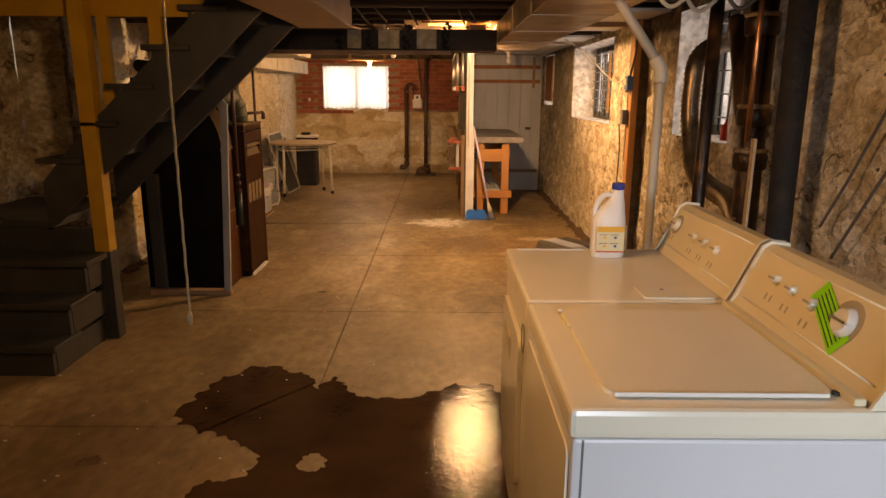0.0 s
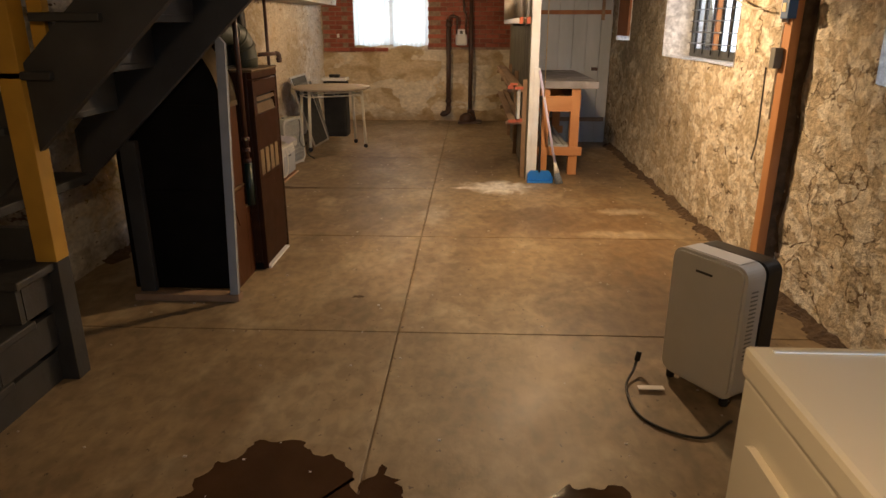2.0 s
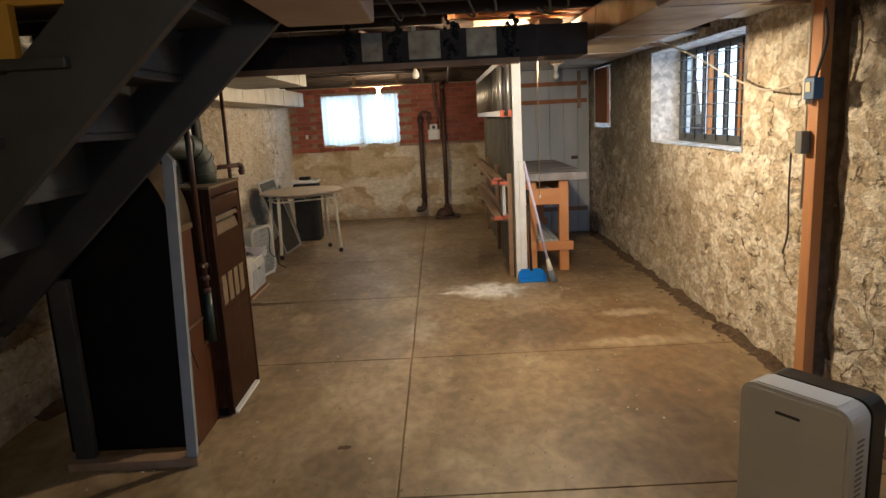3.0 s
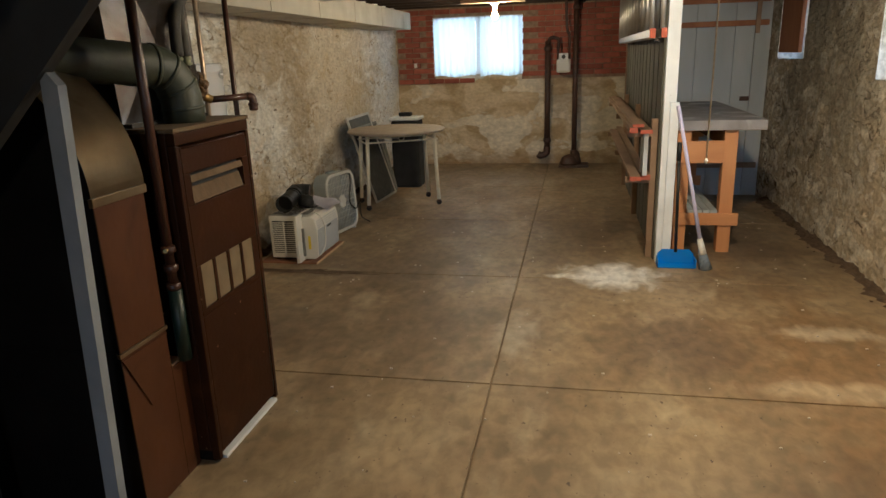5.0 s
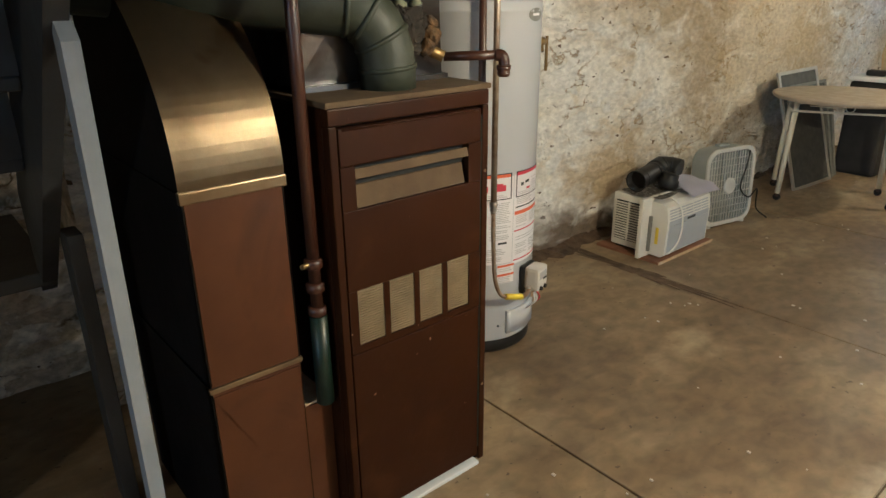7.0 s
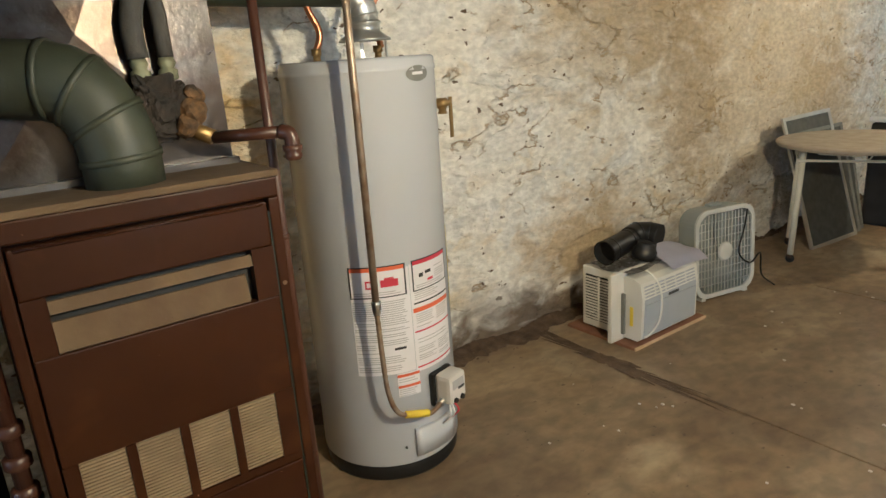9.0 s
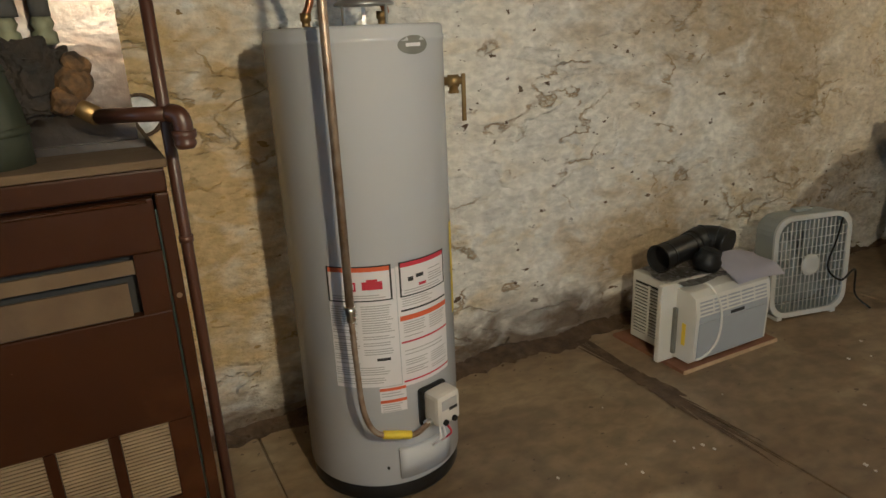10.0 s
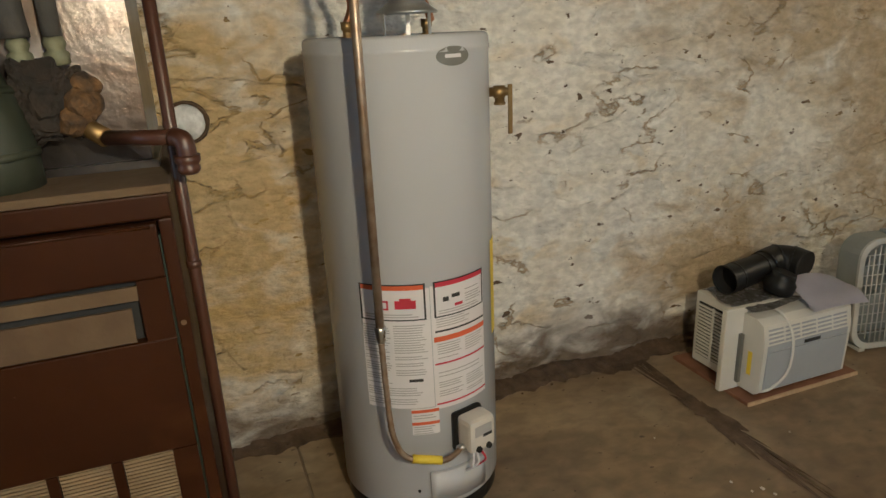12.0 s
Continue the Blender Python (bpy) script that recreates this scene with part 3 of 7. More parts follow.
wall_east = rough_wall("wall_east", "x", XE, -1, YS, YN, -0.02, 2.3, M_WALL, "limewashed rubble stone basement wall, tan patches, shade painted near duct and bench bay", (WIN_E2, WIN_E, WIN_E3), 0.03, seed=3.1)
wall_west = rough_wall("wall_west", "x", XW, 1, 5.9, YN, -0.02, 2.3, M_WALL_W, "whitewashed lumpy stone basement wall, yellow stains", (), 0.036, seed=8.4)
wall_stair = rough_wall("wall_stair", "x", -2.42, 1, YS, 5.9, -0.02, 2.3, M_WALL, "dim limewashed stone wall beside the stair", (), 0.026, seed=5.2)
structure("wall_return", cuboid(-2.42, XW - 0.03, 5.9, 6.24, -0.02, 2.3), M_WALL, "short limewashed stone wall return")
wall_north = rough_wall("wall_north", "y", YN, -1, XW - 0.05, XE + 0.05, -0.02, 2.3, M_WALL_N, "patched cream plaster end wall under brick", (WIN_N,), 0.018, seed=1.7)
wall_south = rough_wall("wall_south", "y", YS, 1, -2.47, XE + 0.05, -0.02, 2.3, M_WALL, "limewashed stone wall behind the laundry", (WIN_S,), 0.025, step=0.2, seed=2.2)

# floor: concrete slabs with open joints over a dirty base
floor = structure("floor", cuboid(-2.5, 2.3, -1.3, 13.5, -0.12, -0.012), M_JOINT, "worn brown concrete slab floor with straight joints")
ROWS_Y = [-1.2, 0.5, 2.10, 3.74, 5.38, 7.0, 8.52, 10.1, 11.7, 13.45]
for x0, x1 in ((-2.46, 0.0), (0.0, 2.25)):
    for y0, y1 in zip(ROWS_Y, ROWS_Y[1:]):
        g = 0.004
        part("slab", cuboid(x0 + g, x1 - g, y0 + g, y1 - g, -0.10, 0.0, bevel=0.004), M_CONCRETE, floor)


def ragged(centre, rx, ry, seed, n=90, rough=0.25, z=0.002, wave=2.3):
    """A flat sheet with an uneven outline."""
    bm = bmesh.new()
    out = []
    for i in range(n):
        a = 2 * math.pi * i / n
        p = Vector((math.cos(a) * wave, math.sin(a) * wave, seed))
        k = 1 + rough * (noise.noise(p) + 0.5 * noise.noise(p * 3.1) + 0.3 * noise.noise(p * 7.3))
        out.append((centre[0] + rx * k * math.cos(a), centre[1] + ry * k * math.sin(a)))
    mid = bm.verts.new((centre[0], centre[1], z))
    vs = [bm.verts.new((x, y, z)) for x, y in out]
    for i in range(n):
        bm.faces.new((mid, vs[i], vs[(i + 1) % n]))
    return bm


def puddle_sheet():
    """Spilt water: a wide pool by the washer with a lobe toward the stair."""
    bm = bmesh.new()
    edge = [(-0.64, 3.92), (-0.60, 4.14), (-0.54, 4.34), (-0.42, 4.48), (-0.27, 4.49), (-0.05, 4.38), (0.0, 4.22), (0.06, 4.36), (0.20, 4.16), (0.42, 4.10),
            (0.62, 4.22), (0.86, 4.30), (0.98, 4.18), (1.0, 3.5), (0.98, 2.9), (0.6, 2.7), (0.1, 2.85), (-0.22, 3.12), (-0.34, 3.35),
            (-0.16, 3.44), (-0.12, 3.56), (-0.22, 3.66), (-0.36, 3.74), (-0.5, 3.78)]
    out = []
    n = len(edge)
    for i in range(n):
        (xa, ya), (xb, yb) = edge[i], edge[(i + 1) % n]
        for k in range(12):
            t = k / 12
            x, y = xa + (xb - xa) * t, ya + (yb - ya) * t
            p = Vector((x * 9, y * 9, 4.0))
            out.append((x + 0.05 * noise.noise(p) + 0.035 * noise.noise(p * 3.3), y - 0.08 + 0.05 * noise.noise(p + Vector((7, 3, 1))) + 0.035 * noise.noise(p * 3.1)))
    bm.faces.new([bm.verts.new((x, y, 0.002)) for x, y in out])
    bmesh.ops.triangulate(bm, faces=bm.faces[:])
    return bm


solid("puddle", puddle_sheet(), M_WET, "spilt dark water pooled on the concrete floor", "puddle", (0.2, 3.6, 0.0))
solid("dry_patch", ragged((0.10, 3.44), 0.06, 0.07, 3.3, 40, 0.3, 0.004), M_CONCRETE, "small dry island of concrete in the puddle", "floor mark", (0.10, 3.44, 0.0))
for c, rx, ry, s in (((-0.28, 5.83), 0.035, 0.02, 2.0), ((-0.82, 3.45), 0.05, 0.035, 5.0)):
    solid("floor_mark", ragged(c, rx, ry, s, 40, 0.5, 0.0022), M_DIRT, "small dark dirt mark on the concrete", "floor mark", (c[0], c[1], 0.0), "dark floor marks")
solid("damp_streak", ragged((-1.50, 8.50), 0.52, 0.045, 7.0, 120, 0.8, 0.003, 4.0), M_DIRT, "dark damp dirt streak along the floor joint", "floor stain", (-1.55, 8.53, 0.0))
random.seed(5)
chips = bmesh.new()
for i in range(230):
    x, y = random.uniform(-1.6, 1.9), random.uniform(3.0, 11.5)
    s = random.uniform(0.002, 0.007)
    box(chips, x - s, x + s, y - s * 0.7, y + s * 0.7, 0.0, 0.004, turn=None)
solid("paint_chips", chips, M_PALE, "scattered pale paint chips on the concrete floor", "debris", (0, 7, 0), kind="stuff")


def dirt_ridge(x, side, y0, y1, width, seed):
    """A crumbled, uneven heap of dirt along the foot of a wall."""
    bm = bmesh.new()
    n, m, rows = int((y1 - y0) / 0.022), 9, []
    for i in range(n + 1):
        y = y0 + (y1 - y0) * i / n
        w = width * (0.55 + 0.9 * abs(noise.noise(Vector((y * 1.6, seed, 0)))) + 0.5 * noise.noise(Vector((y * 6, seed, 2))) + 0.35 * noise.noise(Vector((y * 19, seed, 7))))
        hgt = 0.034 + 0.03 * noise.noise(Vector((y * 4, seed, 5)))
        row = [bm.verts.new((x - side * 0.05, y, hgt))]
        for k in range(m):
            t = k / (m - 1)
            rough = 0.014 * noise.noise(Vector((y * 26, t * 5, seed))) + 0.010 * noise.noise(Vector((y * 60, t * 11, seed)))
            row.append(bm.verts.new((x + side * max(w, 0.012) * t, y, max(0.0012, hgt * (1 - t) ** 1.3 + rough * (1 - t * 0.6)))))
        row.append(bm.verts.new((x + side * max(w, 0.012) * 1.02, y, -0.01)))
        rows.append(row)
    for a, b in zip(rows, rows[1:]):
        for k in range(m + 1):
            bm.faces.new((a[k], a[k + 1], b[k + 1], b[k]))
    rnd = random.Random(int(seed * 10))
    for i in range(int((y1 - y0) * 14)):
        r = rnd.uniform(0.003, 0.009)
        c = bmesh.ops.create_icosphere(bm, subdivisions=1, radius=r)["verts"]
        y, d = rnd.uniform(y0, y1), rnd.uniform(0.01, width * 1.15)
        for v in c:
            v.co = Vector((v.co.x * rnd.uniform(0.7, 1.3), v.co.y * rnd.uniform(0.7, 1.3), v.co.z * 0.7)) + Vector((x + side * d, y, r * 0.5 + 0.03 * max(0, 1 - d / width)))
    return bm


solid("wall_foot_dirt", dirt_ridge(XE, -1, 3.7, 11.1, 0.11, 1.0), M_DIRT, "crumbled dirt along the foot of the stone wall", "dirt", (XE, 7, 0), kind="stuff")
solid("wall_foot_dirt", dirt_ridge(XW, 1, 6.3, 9.7, 0.12, 6.0), M_DIRT, "damp crumbled dirt along the foot of the whitewashed wall", "dirt", (XW, 8, 0), kind="stuff")
solid("wall_foot_dirt", dirt_ridge(XW, 1, 9.7, 13.0, 0.04, 9.0), M_DIRT, "thin dirt line along the foot of the wall", "dirt", (XW, 11, 0), kind="stuff")

# ceiling: subfloor boards and joists across the room
ceil = bmesh.new()
box(ceil, -2.8, 2.5, -1.4, 13.75, 2.27, 2.34)
for i in range(36):
    y = -0.70 + i * 0.40
    if 4.35 < y < 6.0:
        box(ceil, -0.02, 2.4, y, y + 0.05, ZC, 2.275)
    elif 6.8 < y < 7.0:
        box(ceil, -2.6, 0.30, y, y + 0.05, ZC, 2.275)
        box(ceil, 1.30, 2.4, y, y + 0.05, ZC, 2.275)
    else:
        box(ceil, -2.6, 2.4, y, y + 0.05, ZC, 2.275)
    for k in range(6):
        xa = -2.4 + k * 0.8 + random.uniform(0, 0.2)
        box(ceil, xa, xa + 0.03, y + 0.05, y + 0.40, 2.10, 2.13) if i % 5 == 2 else None
structure("ceiling", ceil, M_JOIST, "dark unfinished wooden joists and subfloor")

# bricks round the far window
mort = bmesh.new()
for x0, x1, z0, z1 in ((-2.03, WIN_N[0], 1.08, 2.06), (WIN_N[1], 0.95, 1.12, 2.06), (WIN_N[0], WIN_N[1], WIN_N[3], 2.06)):
    box(mort, x0, x1, YN - 0.028, YN + 0.03, z0, z1)
brickwork = structure("brickwork", mort, M_MORTAR, "old red brickwork with pale mortar round the window")
brick_mesh = finish("brick", cuboid(-0.098, 0.098, -0.02, 0.02, -0.0285, 0.0285, bevel=0.004), M_BRICK, (0, 0, 0))
half_mesh = finish("half_brick", cuboid(-0.046, 0.046, -0.02, 0.02, -0.0285, 0.0285, bevel=0.004), M_BRICK, (0, 0, 0))
row = 0
z = 1.12
while z < 2.05:
    x = -2.02 + (0.10 if row % 2 else 0.0)
    while x < 0.92:
        xc = x + 0.104
        free = not (xc + 0.095 > WIN_N[0] - 0.01 and xc - 0.095 < WIN_N[1] + 0.01 and z + 0.025 > WIN_N[2] and z - 0.025 < WIN_N[3])
        low = 1.11 if xc < -1.0 else 1.15 + 0.04 * noise.noise(Vector((xc * 3, 0, 0)))
        if z > low:
            me, px = (brick_mesh, xc) if free else (None, xc)
            if not free:
                for edge, s in ((WIN_N[0], -1), (WIN_N[1], 1)):
                    if abs(xc - edge) < 0.10 and (edge - xc) * s < 0.03:
                        me, px = half_mesh, edge + s * 0.056
            if me:
                ob = new("brick", me)
                ob.parent = brickwork
                ob.location = (px, YN - 0.036 + random.uniform(-0.004, 0.004), z)
        x += 0.207
    z += 0.0675
    row += 1


# ---- windows ----
def window(name, hole, plane, outward, panes, mat, label, bars=0, rails=0):
    """A sash window in an opening of a wall on a plane of x."""
    y0, y1, z0, z1 = hole
    w = thing(name, (plane, (y0 + y1) / 2, z0), label, "window")
    w["kind"] = "structure"
    x0, x1 = sorted((plane, plane + outward * 0.05))
    fr = bmesh.new()
    for a, b, c, d in ((y0, y0 + 0.05, z0, z1), (y1 - 0.05, y1, z0, z1), (y0 + 0.05, y1 - 0.05, z0, z0 + 0.07), (y0 + 0.05, y1 - 0.05, z1 - 0.05, z1)):
        box(fr, x0, x1, a, b, c, d, bevel=0.004)
    part("window_frame", fr, mat, w, "dark weathered sash frame")
    for k in range(panes):
        a, b = y0 + 0.05 + (y1 - y0 - 0.1) * k / panes, y0 + 0.05 + (y1 - y0 - 0.1) * (k + 1) / panes
        gl = part("pane", cuboid((x0 + x1) / 2 - 0.003, (x0 + x1) / 2 + 0.003, a, b, z0 + 0.06, z1 - 0.04), M_GLASS, w)
        gl.visible_shadow = False
        if k:
            part("mullion", cuboid(x0, x1 - 0.01, a - 0.016, a + 0.016, z0 + 0.07, z1 - 0.05, bevel=0.003), M_PINE if bars else mat, w, "bare pine mullion" if bars else "")
    for k in range(bars):
        y = y0 + 0.05 + (y1 - y0 - 0.1) * (k + 0.5) / bars
        part("slat", cuboid(x1 + 0.012, x1 + 0.03, y - 0.030, y + 0.024, z0 + 0.02, z1 - 0.02, bevel=0.003), M_SLAT, w, "dark weathered slat outside the glass")
        part("bar", tube([(x0 - 0.02, y - 0.05, z0 + 0.03), (x0 - 0.02, y - 0.05, z1 - 0.02)], 0.005, 8), M_BLACKM, w, "dark iron window bar")
    for k in range(rails):
        zz = z0 + 0.12 + (z1 - z0 - 0.2) * k / max(1, rails - 1)
        part("rail", tube([(x0 - 0.03, y0 + 0.05, zz), (x0 - 0.03, y1 - 0.05, zz)], 0.005, 6), M_GREYPOST, w, "thin grey painted cross rail")
    return w


M_SLAT = material("weathered_outside_slat", (0.10, 0.11, 0.12), (0.06, 0.065, 0.07), 14, rough=0.8, bump=0.2)
M_SASH = material("weathered_dark_sash", (0.12, 0.13, 0.13), (0.08, 0.085, 0.085), 12, rough=0.7, bump=0.2)
window("window_1", WIN_E, XE + 0.24, 1, 3, M_SASH, "barred basement window in deep whitewashed reveal", 8, 7)
window("window_2", WIN_E2, XE + 0.24, 1, 2, M_SASH, "small barred basement window behind the laundry pipes", 5, 5)
w3 = window("window_3", WIN_E3, XE + 0.24, 1, 1, M_SASH, "small boarded window niche in the stone wall")
part("board", cuboid(XE - 0.01, XE + 0.02, 10.50, 11.07, 1.37, 1.99, bevel=0.003), M_CEDAR, w3, "brown board covering most of the niche")


def far_window():
    x0, x1, z0, z1 = WIN_N
    w = thing("window_4", ((x0 + x1) / 2, YN, z0), "end wall window with sheer pale curtains, daylight behind", "window")
    w["kind"] = "structure"
    yf = YN + 0.10
    fr = bmesh.new()
    for a, b, c, d in ((x0, x0 + 0.05, z0, z1), (x1 - 0.05, x1, z0, z1), (x0 + 0.05, x1 - 0.05, z0, z0 + 0.05), (x0 + 0.05, x1 - 0.05, z1 - 0.05, z1)):
        box(fr, a, b, yf, yf + 0.05, c, d, bevel=0.004)
    part("window_frame", fr, M_WHITEPAINT, w)
    part("mullion", cuboid(-0.975, -0.895, yf - 0.04, yf + 0.05, z0 + 0.05, z1 - 0.05), M_WHITEPAINT, w)
    for a, b in ((x0 + 0.05, -0.96), (-0.90, x1 - 0.05)):
        part("pane", cuboid(a, b, yf + 0.02, yf + 0.026, z0 + 0.05, z1 - 0.05), M_GLASS, w).visible_shadow = False
    rod = thing("curtain_rod", ((x0 + x1) / 2, YN - 0.05, z1), "thin rod carrying two sheer curtains", "curtain rod")
    part("rod", tube([(x0 - 0.03, YN - 0.05, z1 + 0.005), (x1 + 0.03, YN - 0.05, z1 + 0.005)], 0.006, 8), M_WHITEPAINT, rod)
    for x in (x0 - 0.02, x1 + 0.02):
        part("bracket", cuboid(x - 0.008, x + 0.008, YN - 0.056, YN, z1 - 0.01, z1 + 0.02), M_BRASS, rod)
    for a, b, s in ((x0 - 0.02, -0.965, 0.0), (-0.905, x1 + 0.02, 5.0)):
        bm = bmesh.new()
        n, m, rows = 60, 10, []
        for j in range(m + 1):
            zz = z1 + 0.012 - (z1 - z0 + 0.03) * j / m
            r = []
            for i in range(n + 1):
                t = i / n
                sag = 0.012 * math.sin(t * 9 + s) if j == m else 0
                y = YN - 0.045 + 0.014 * math.sin(t * 46 + s + 0.4 * math.sin(j * 0.6)) * (0.5 + 0.5 * j / m)
                r.append(bm.verts.new((a + (b - a) * t, y, zz + sag)))
            rows.append(r)
        for p, q in zip(rows, rows[1:]):
            for i in range(n):
                bm.faces.new((p[i], p[i + 1], q[i + 1], q[i])).smooth = True
        solid("curtain", bm, M_CURTAIN, "sheer pale curtain panel hanging in soft folds", "curtain", ((a + b) / 2, YN - 0.05, z1), "window curtains")


far_window()
# Assumed window, out of view, that frames the added south lamp.
fr = thing("window_5", (1.5, YS, 1.15), "assumed basement window in the laundry end wall, out of view", "window")
fr["kind"] = "structure"
fb = bmesh.new()
for a, b, c, d in ((0.95, 1.0, 1.15, 1.90), (2.0, 2.05, 1.15, 1.90), (1.0, 2.0, 1.15, 1.2), (1.0, 2.0, 1.85, 1.90)):
    box(fb, a, b, YS - 0.25, YS - 0.2, c, d)
part("window_frame", fb, M_SASH, fr)
structure("ground", cuboid(-60, 60, -60, 73, -0.6, -0.5), M_DIRT, "bare earth under and round the house")


# ---- stair and overhead ----
def stair():
    st = thing("staircase", (-1.0, 5.34, 0.0), "dark grey painted wooden basement stair, seen from below", "staircase")
    ya, yb, run, rise = 4.87, 5.76, 0.225, 0.213
    low = lambda x: 1.42 + 0.945 * (x + 0.92)
    for y0, y1 in ((ya, ya + 0.04), (yb - 0.04, yb)):
        part("stringer", pushed([(-1.72, low(-1.72)), (-0.22, low(-0.22)), (-0.22, low(-0.22) + 0.16), (-0.34, low(-0.34) + 0.34), (-1.52, low(-1.52) + 0.34), (-1.72, low(-1.72) + 0.30)], "y", y0, y1), M_STAIR, st)
    for k in range(1, 8):
        x0, z = -1.93 + run * k, 0.68 + rise * (k + 1)
        if z > 2.2:
            break
        part("tread", cuboid(x0 - 0.03, x0 + run + 0.015, ya - 0.03, yb - 0.041, z - 0.032, z, bevel=0.006), M_STAIR, st)
        part("riser", cuboid(x0 + run, x0 + run + 0.018, ya + 0.041, yb - 0.041, z, z + rise - 0.033), M_STAIR, st)
    part("landing", cuboid(-2.37, -1.68, 4.86, 5.76, 0.69, 0.735, bevel=0.006), M_STAIR, st)
    part("landing_front", cuboid(-2.37, -1.46, 4.87, 4.91, 0.0, 0.688), M_STAIR, st)
    for i, (y0, z, x1) in enumerate(((4.28, 0.175, -1.40), (4.44, 0.36, -1.38), (4.63, 0.55, -1.37))):
        part("step_tread", cuboid(-2.37, x1, y0 - 0.03, 4.868 if i == 2 else y0 + 0.24, z - 0.035, z, bevel=0.008), M_STAIR, st)
        part("step_riser", cuboid(-2.37, x1 - 0.035, y0, y0 + 0.03, 0.0 if i == 0 else z - 0.19, z - 0.036), M_STAIR, st)
        part("step_side", cuboid(x1 - 0.07, x1 - 0.032, y0 + 0.031, 4.86, 0.0 if i == 0 else z - 0.186, z - 0.036), M_STAIR, st)
    post = part("newel_post", cuboid(-1.445, -1.355, 4.84, 4.93, 0.0, 0.55, bevel=0.004), M_STAIR, st, "grey painted post foot")
    part("newel_upper", cuboid(-1.445, -1.355, 4.84, 4.93, 0.551, 2.06, bevel=0.004), M_YELLOW, st, "yellow painted upper post")
    part("second_post", cuboid(-1.33, -1.27, 4.915, 4.96, 1.32, 2.06, bevel=0.003), M_YELLOW, st, "yellow painted rail post")
    part("baluster", cuboid(-1.02, -0.95, 4.88, 4.915, 1.72, 1.90, bevel=0.003), M_YELLOW, st, "yellow painted baluster")
    part("top_rail", cuboid(-2.35, -0.50, 4.93, 4.965, 1.90, 2.03, bevel=0.004), M_YELLOW, st, "yellow painted rail board")
    fr = thing("stair_support", (-1.15, 5.80, 0.0), "light grey painted timber frame propping the stair", "support frame")
    part("post", pushed([(-0.990, 0.041), (-0.945, 0.041), (-0.882, 1.40), (-0.926, 1.455)], "y", 5.735, 5.765), M_GREYPOST, fr)
    part("post", cuboid(-1.52, -1.43, 5.765, 5.805, 0.041, 0.90, bevel=0.004), M_STAIR, fr)
    part("sill", cuboid(-1.54, -0.94, 5.725, 5.80, 0.0, 0.04, bevel=0.004), M_OLDWOOD, fr)
    hd = thing("stairwell_boxing", (-0.23, 5.2, 1.91), "cream boxed panel along the stairwell opening", "boxing")
    part("casing", cuboid(-0.36, 0.005, 3.95, 5.79, 1.92, 2.268, bevel=0.012), M_BOXED, hd)


stair()


def plain_duct(name, x0, x1, y0, y1, z0, z1, mat, label, seams, along="y"):
    d = thing(name, ((x0 + x1) / 2, (y0 + y1) / 2, z0), label, "air duct")
    part("casing", cuboid(x0, x1, y0, y1, z0, z1, bevel=0.004), mat, d)
    lo, hi = (y0, y1) if along == "y" else (x0, x1)
    for k in range(seams):
        c = lo + (hi - lo) * (k + 0.6) / seams
        if along == "y":
            part("seam", cuboid(x0 - 0.004, x1 + 0.004, c - 0.005, c + 0.005, z0 - 0.003, z1 - 0.002), mat, d)
        else:
            part("seam", cuboid(c - 0.005, c + 0.005, y0 - 0.004, y1 + 0.004, z0 - 0.003, z1 - 0.002), mat, d)
    return d


main_duct = plain_duct("trunk_duct", -0.93, 1.07, 6.60, 6.93, 1.82, 1.985, M_DUCTBLACK, "black tarred duct trunk patched with foil tape", 3, "x")
for x0, x1 in ((0.11, 0.28), (0.42, 0.58), (-0.14, -0.03)):
    part("foil_patch", cuboid(x0, x1, 6.58, 6.599, 1.835, 1.98, bevel=0.002), M_FOIL, main_duct, "crinkled foil tape patch")
tar = [bmesh.new() for _ in range(4)]
for i in range(96):
    x = (0.04, 0.34, 0.66, -0.22)[i % 4] + random.uniform(-0.035, 0.035)
    zz = 1.83 + 0.21 * (i // 4) / 24
    lathe(tar[i % 4], (x, 6.592, zz), [(-0.012, 0.004), (0.0, random.uniform(0.008, 0.02)), (0.012, 0.004)], 6, (0.3, 1, random.uniform(-0.5, 0.5)))
for bm in tar:
    part("tar_run", bm, M_BLACKP, main_duct, "shiny black tar run")["kind"] = "stuff"
for x in (-0.62, 0.12):
    part("hanger", cuboid(x, x + 0.025, 6.931, 6.936, 1.84, 2.052), M_GALVD, main_duct, "thin sheet metal hanger")
part("neck", cuboid(-1.10, -0.931, 6.61, 6.745, 1.84, 1.98), M_DUCTBLACK, main_duct)
part("bottom_batten", cuboid(-0.93, 0.70, 6.565, 6.62, 1.788, 1.819, bevel=0.003), M_OLDWOOD, main_duct, "rough wooden batten")
plain_duct("branch_duct", 1.08, 1.50, 3.0, 7.80, 1.885, 2.048, M_TRUNK, "stained galvanised branch duct under the joists", 5)
plain_duct("wall_duct", XW + 0.04, -1.62, 7.2, 12.45, 1.76, 1.95, M_GALVD, "dull sheet metal duct along the wall", 6)
plain_duct("flat_duct", -1.60, -1.0, 6.95, 9.50, 1.88, 2.04, M_GALVD, "flat dusty sheet metal duct under joists", 3)
cp = thing("ceiling_panel", (1.8, 9.0, 2.03), "white painted sheet ceiling over the workbench bay", "ceiling panel")
for y0, y1 in ((5.6, 7.1), (7.12, 8.9), (8.92, 11.12)):
    part("panel", cuboid(1.52 if y0 < 7 else 1.09, 2.14, max(y0, 5.6 if y0 < 7 else 7.83), y1, 2.025, 2.045), M_CEILWHITE, cp)
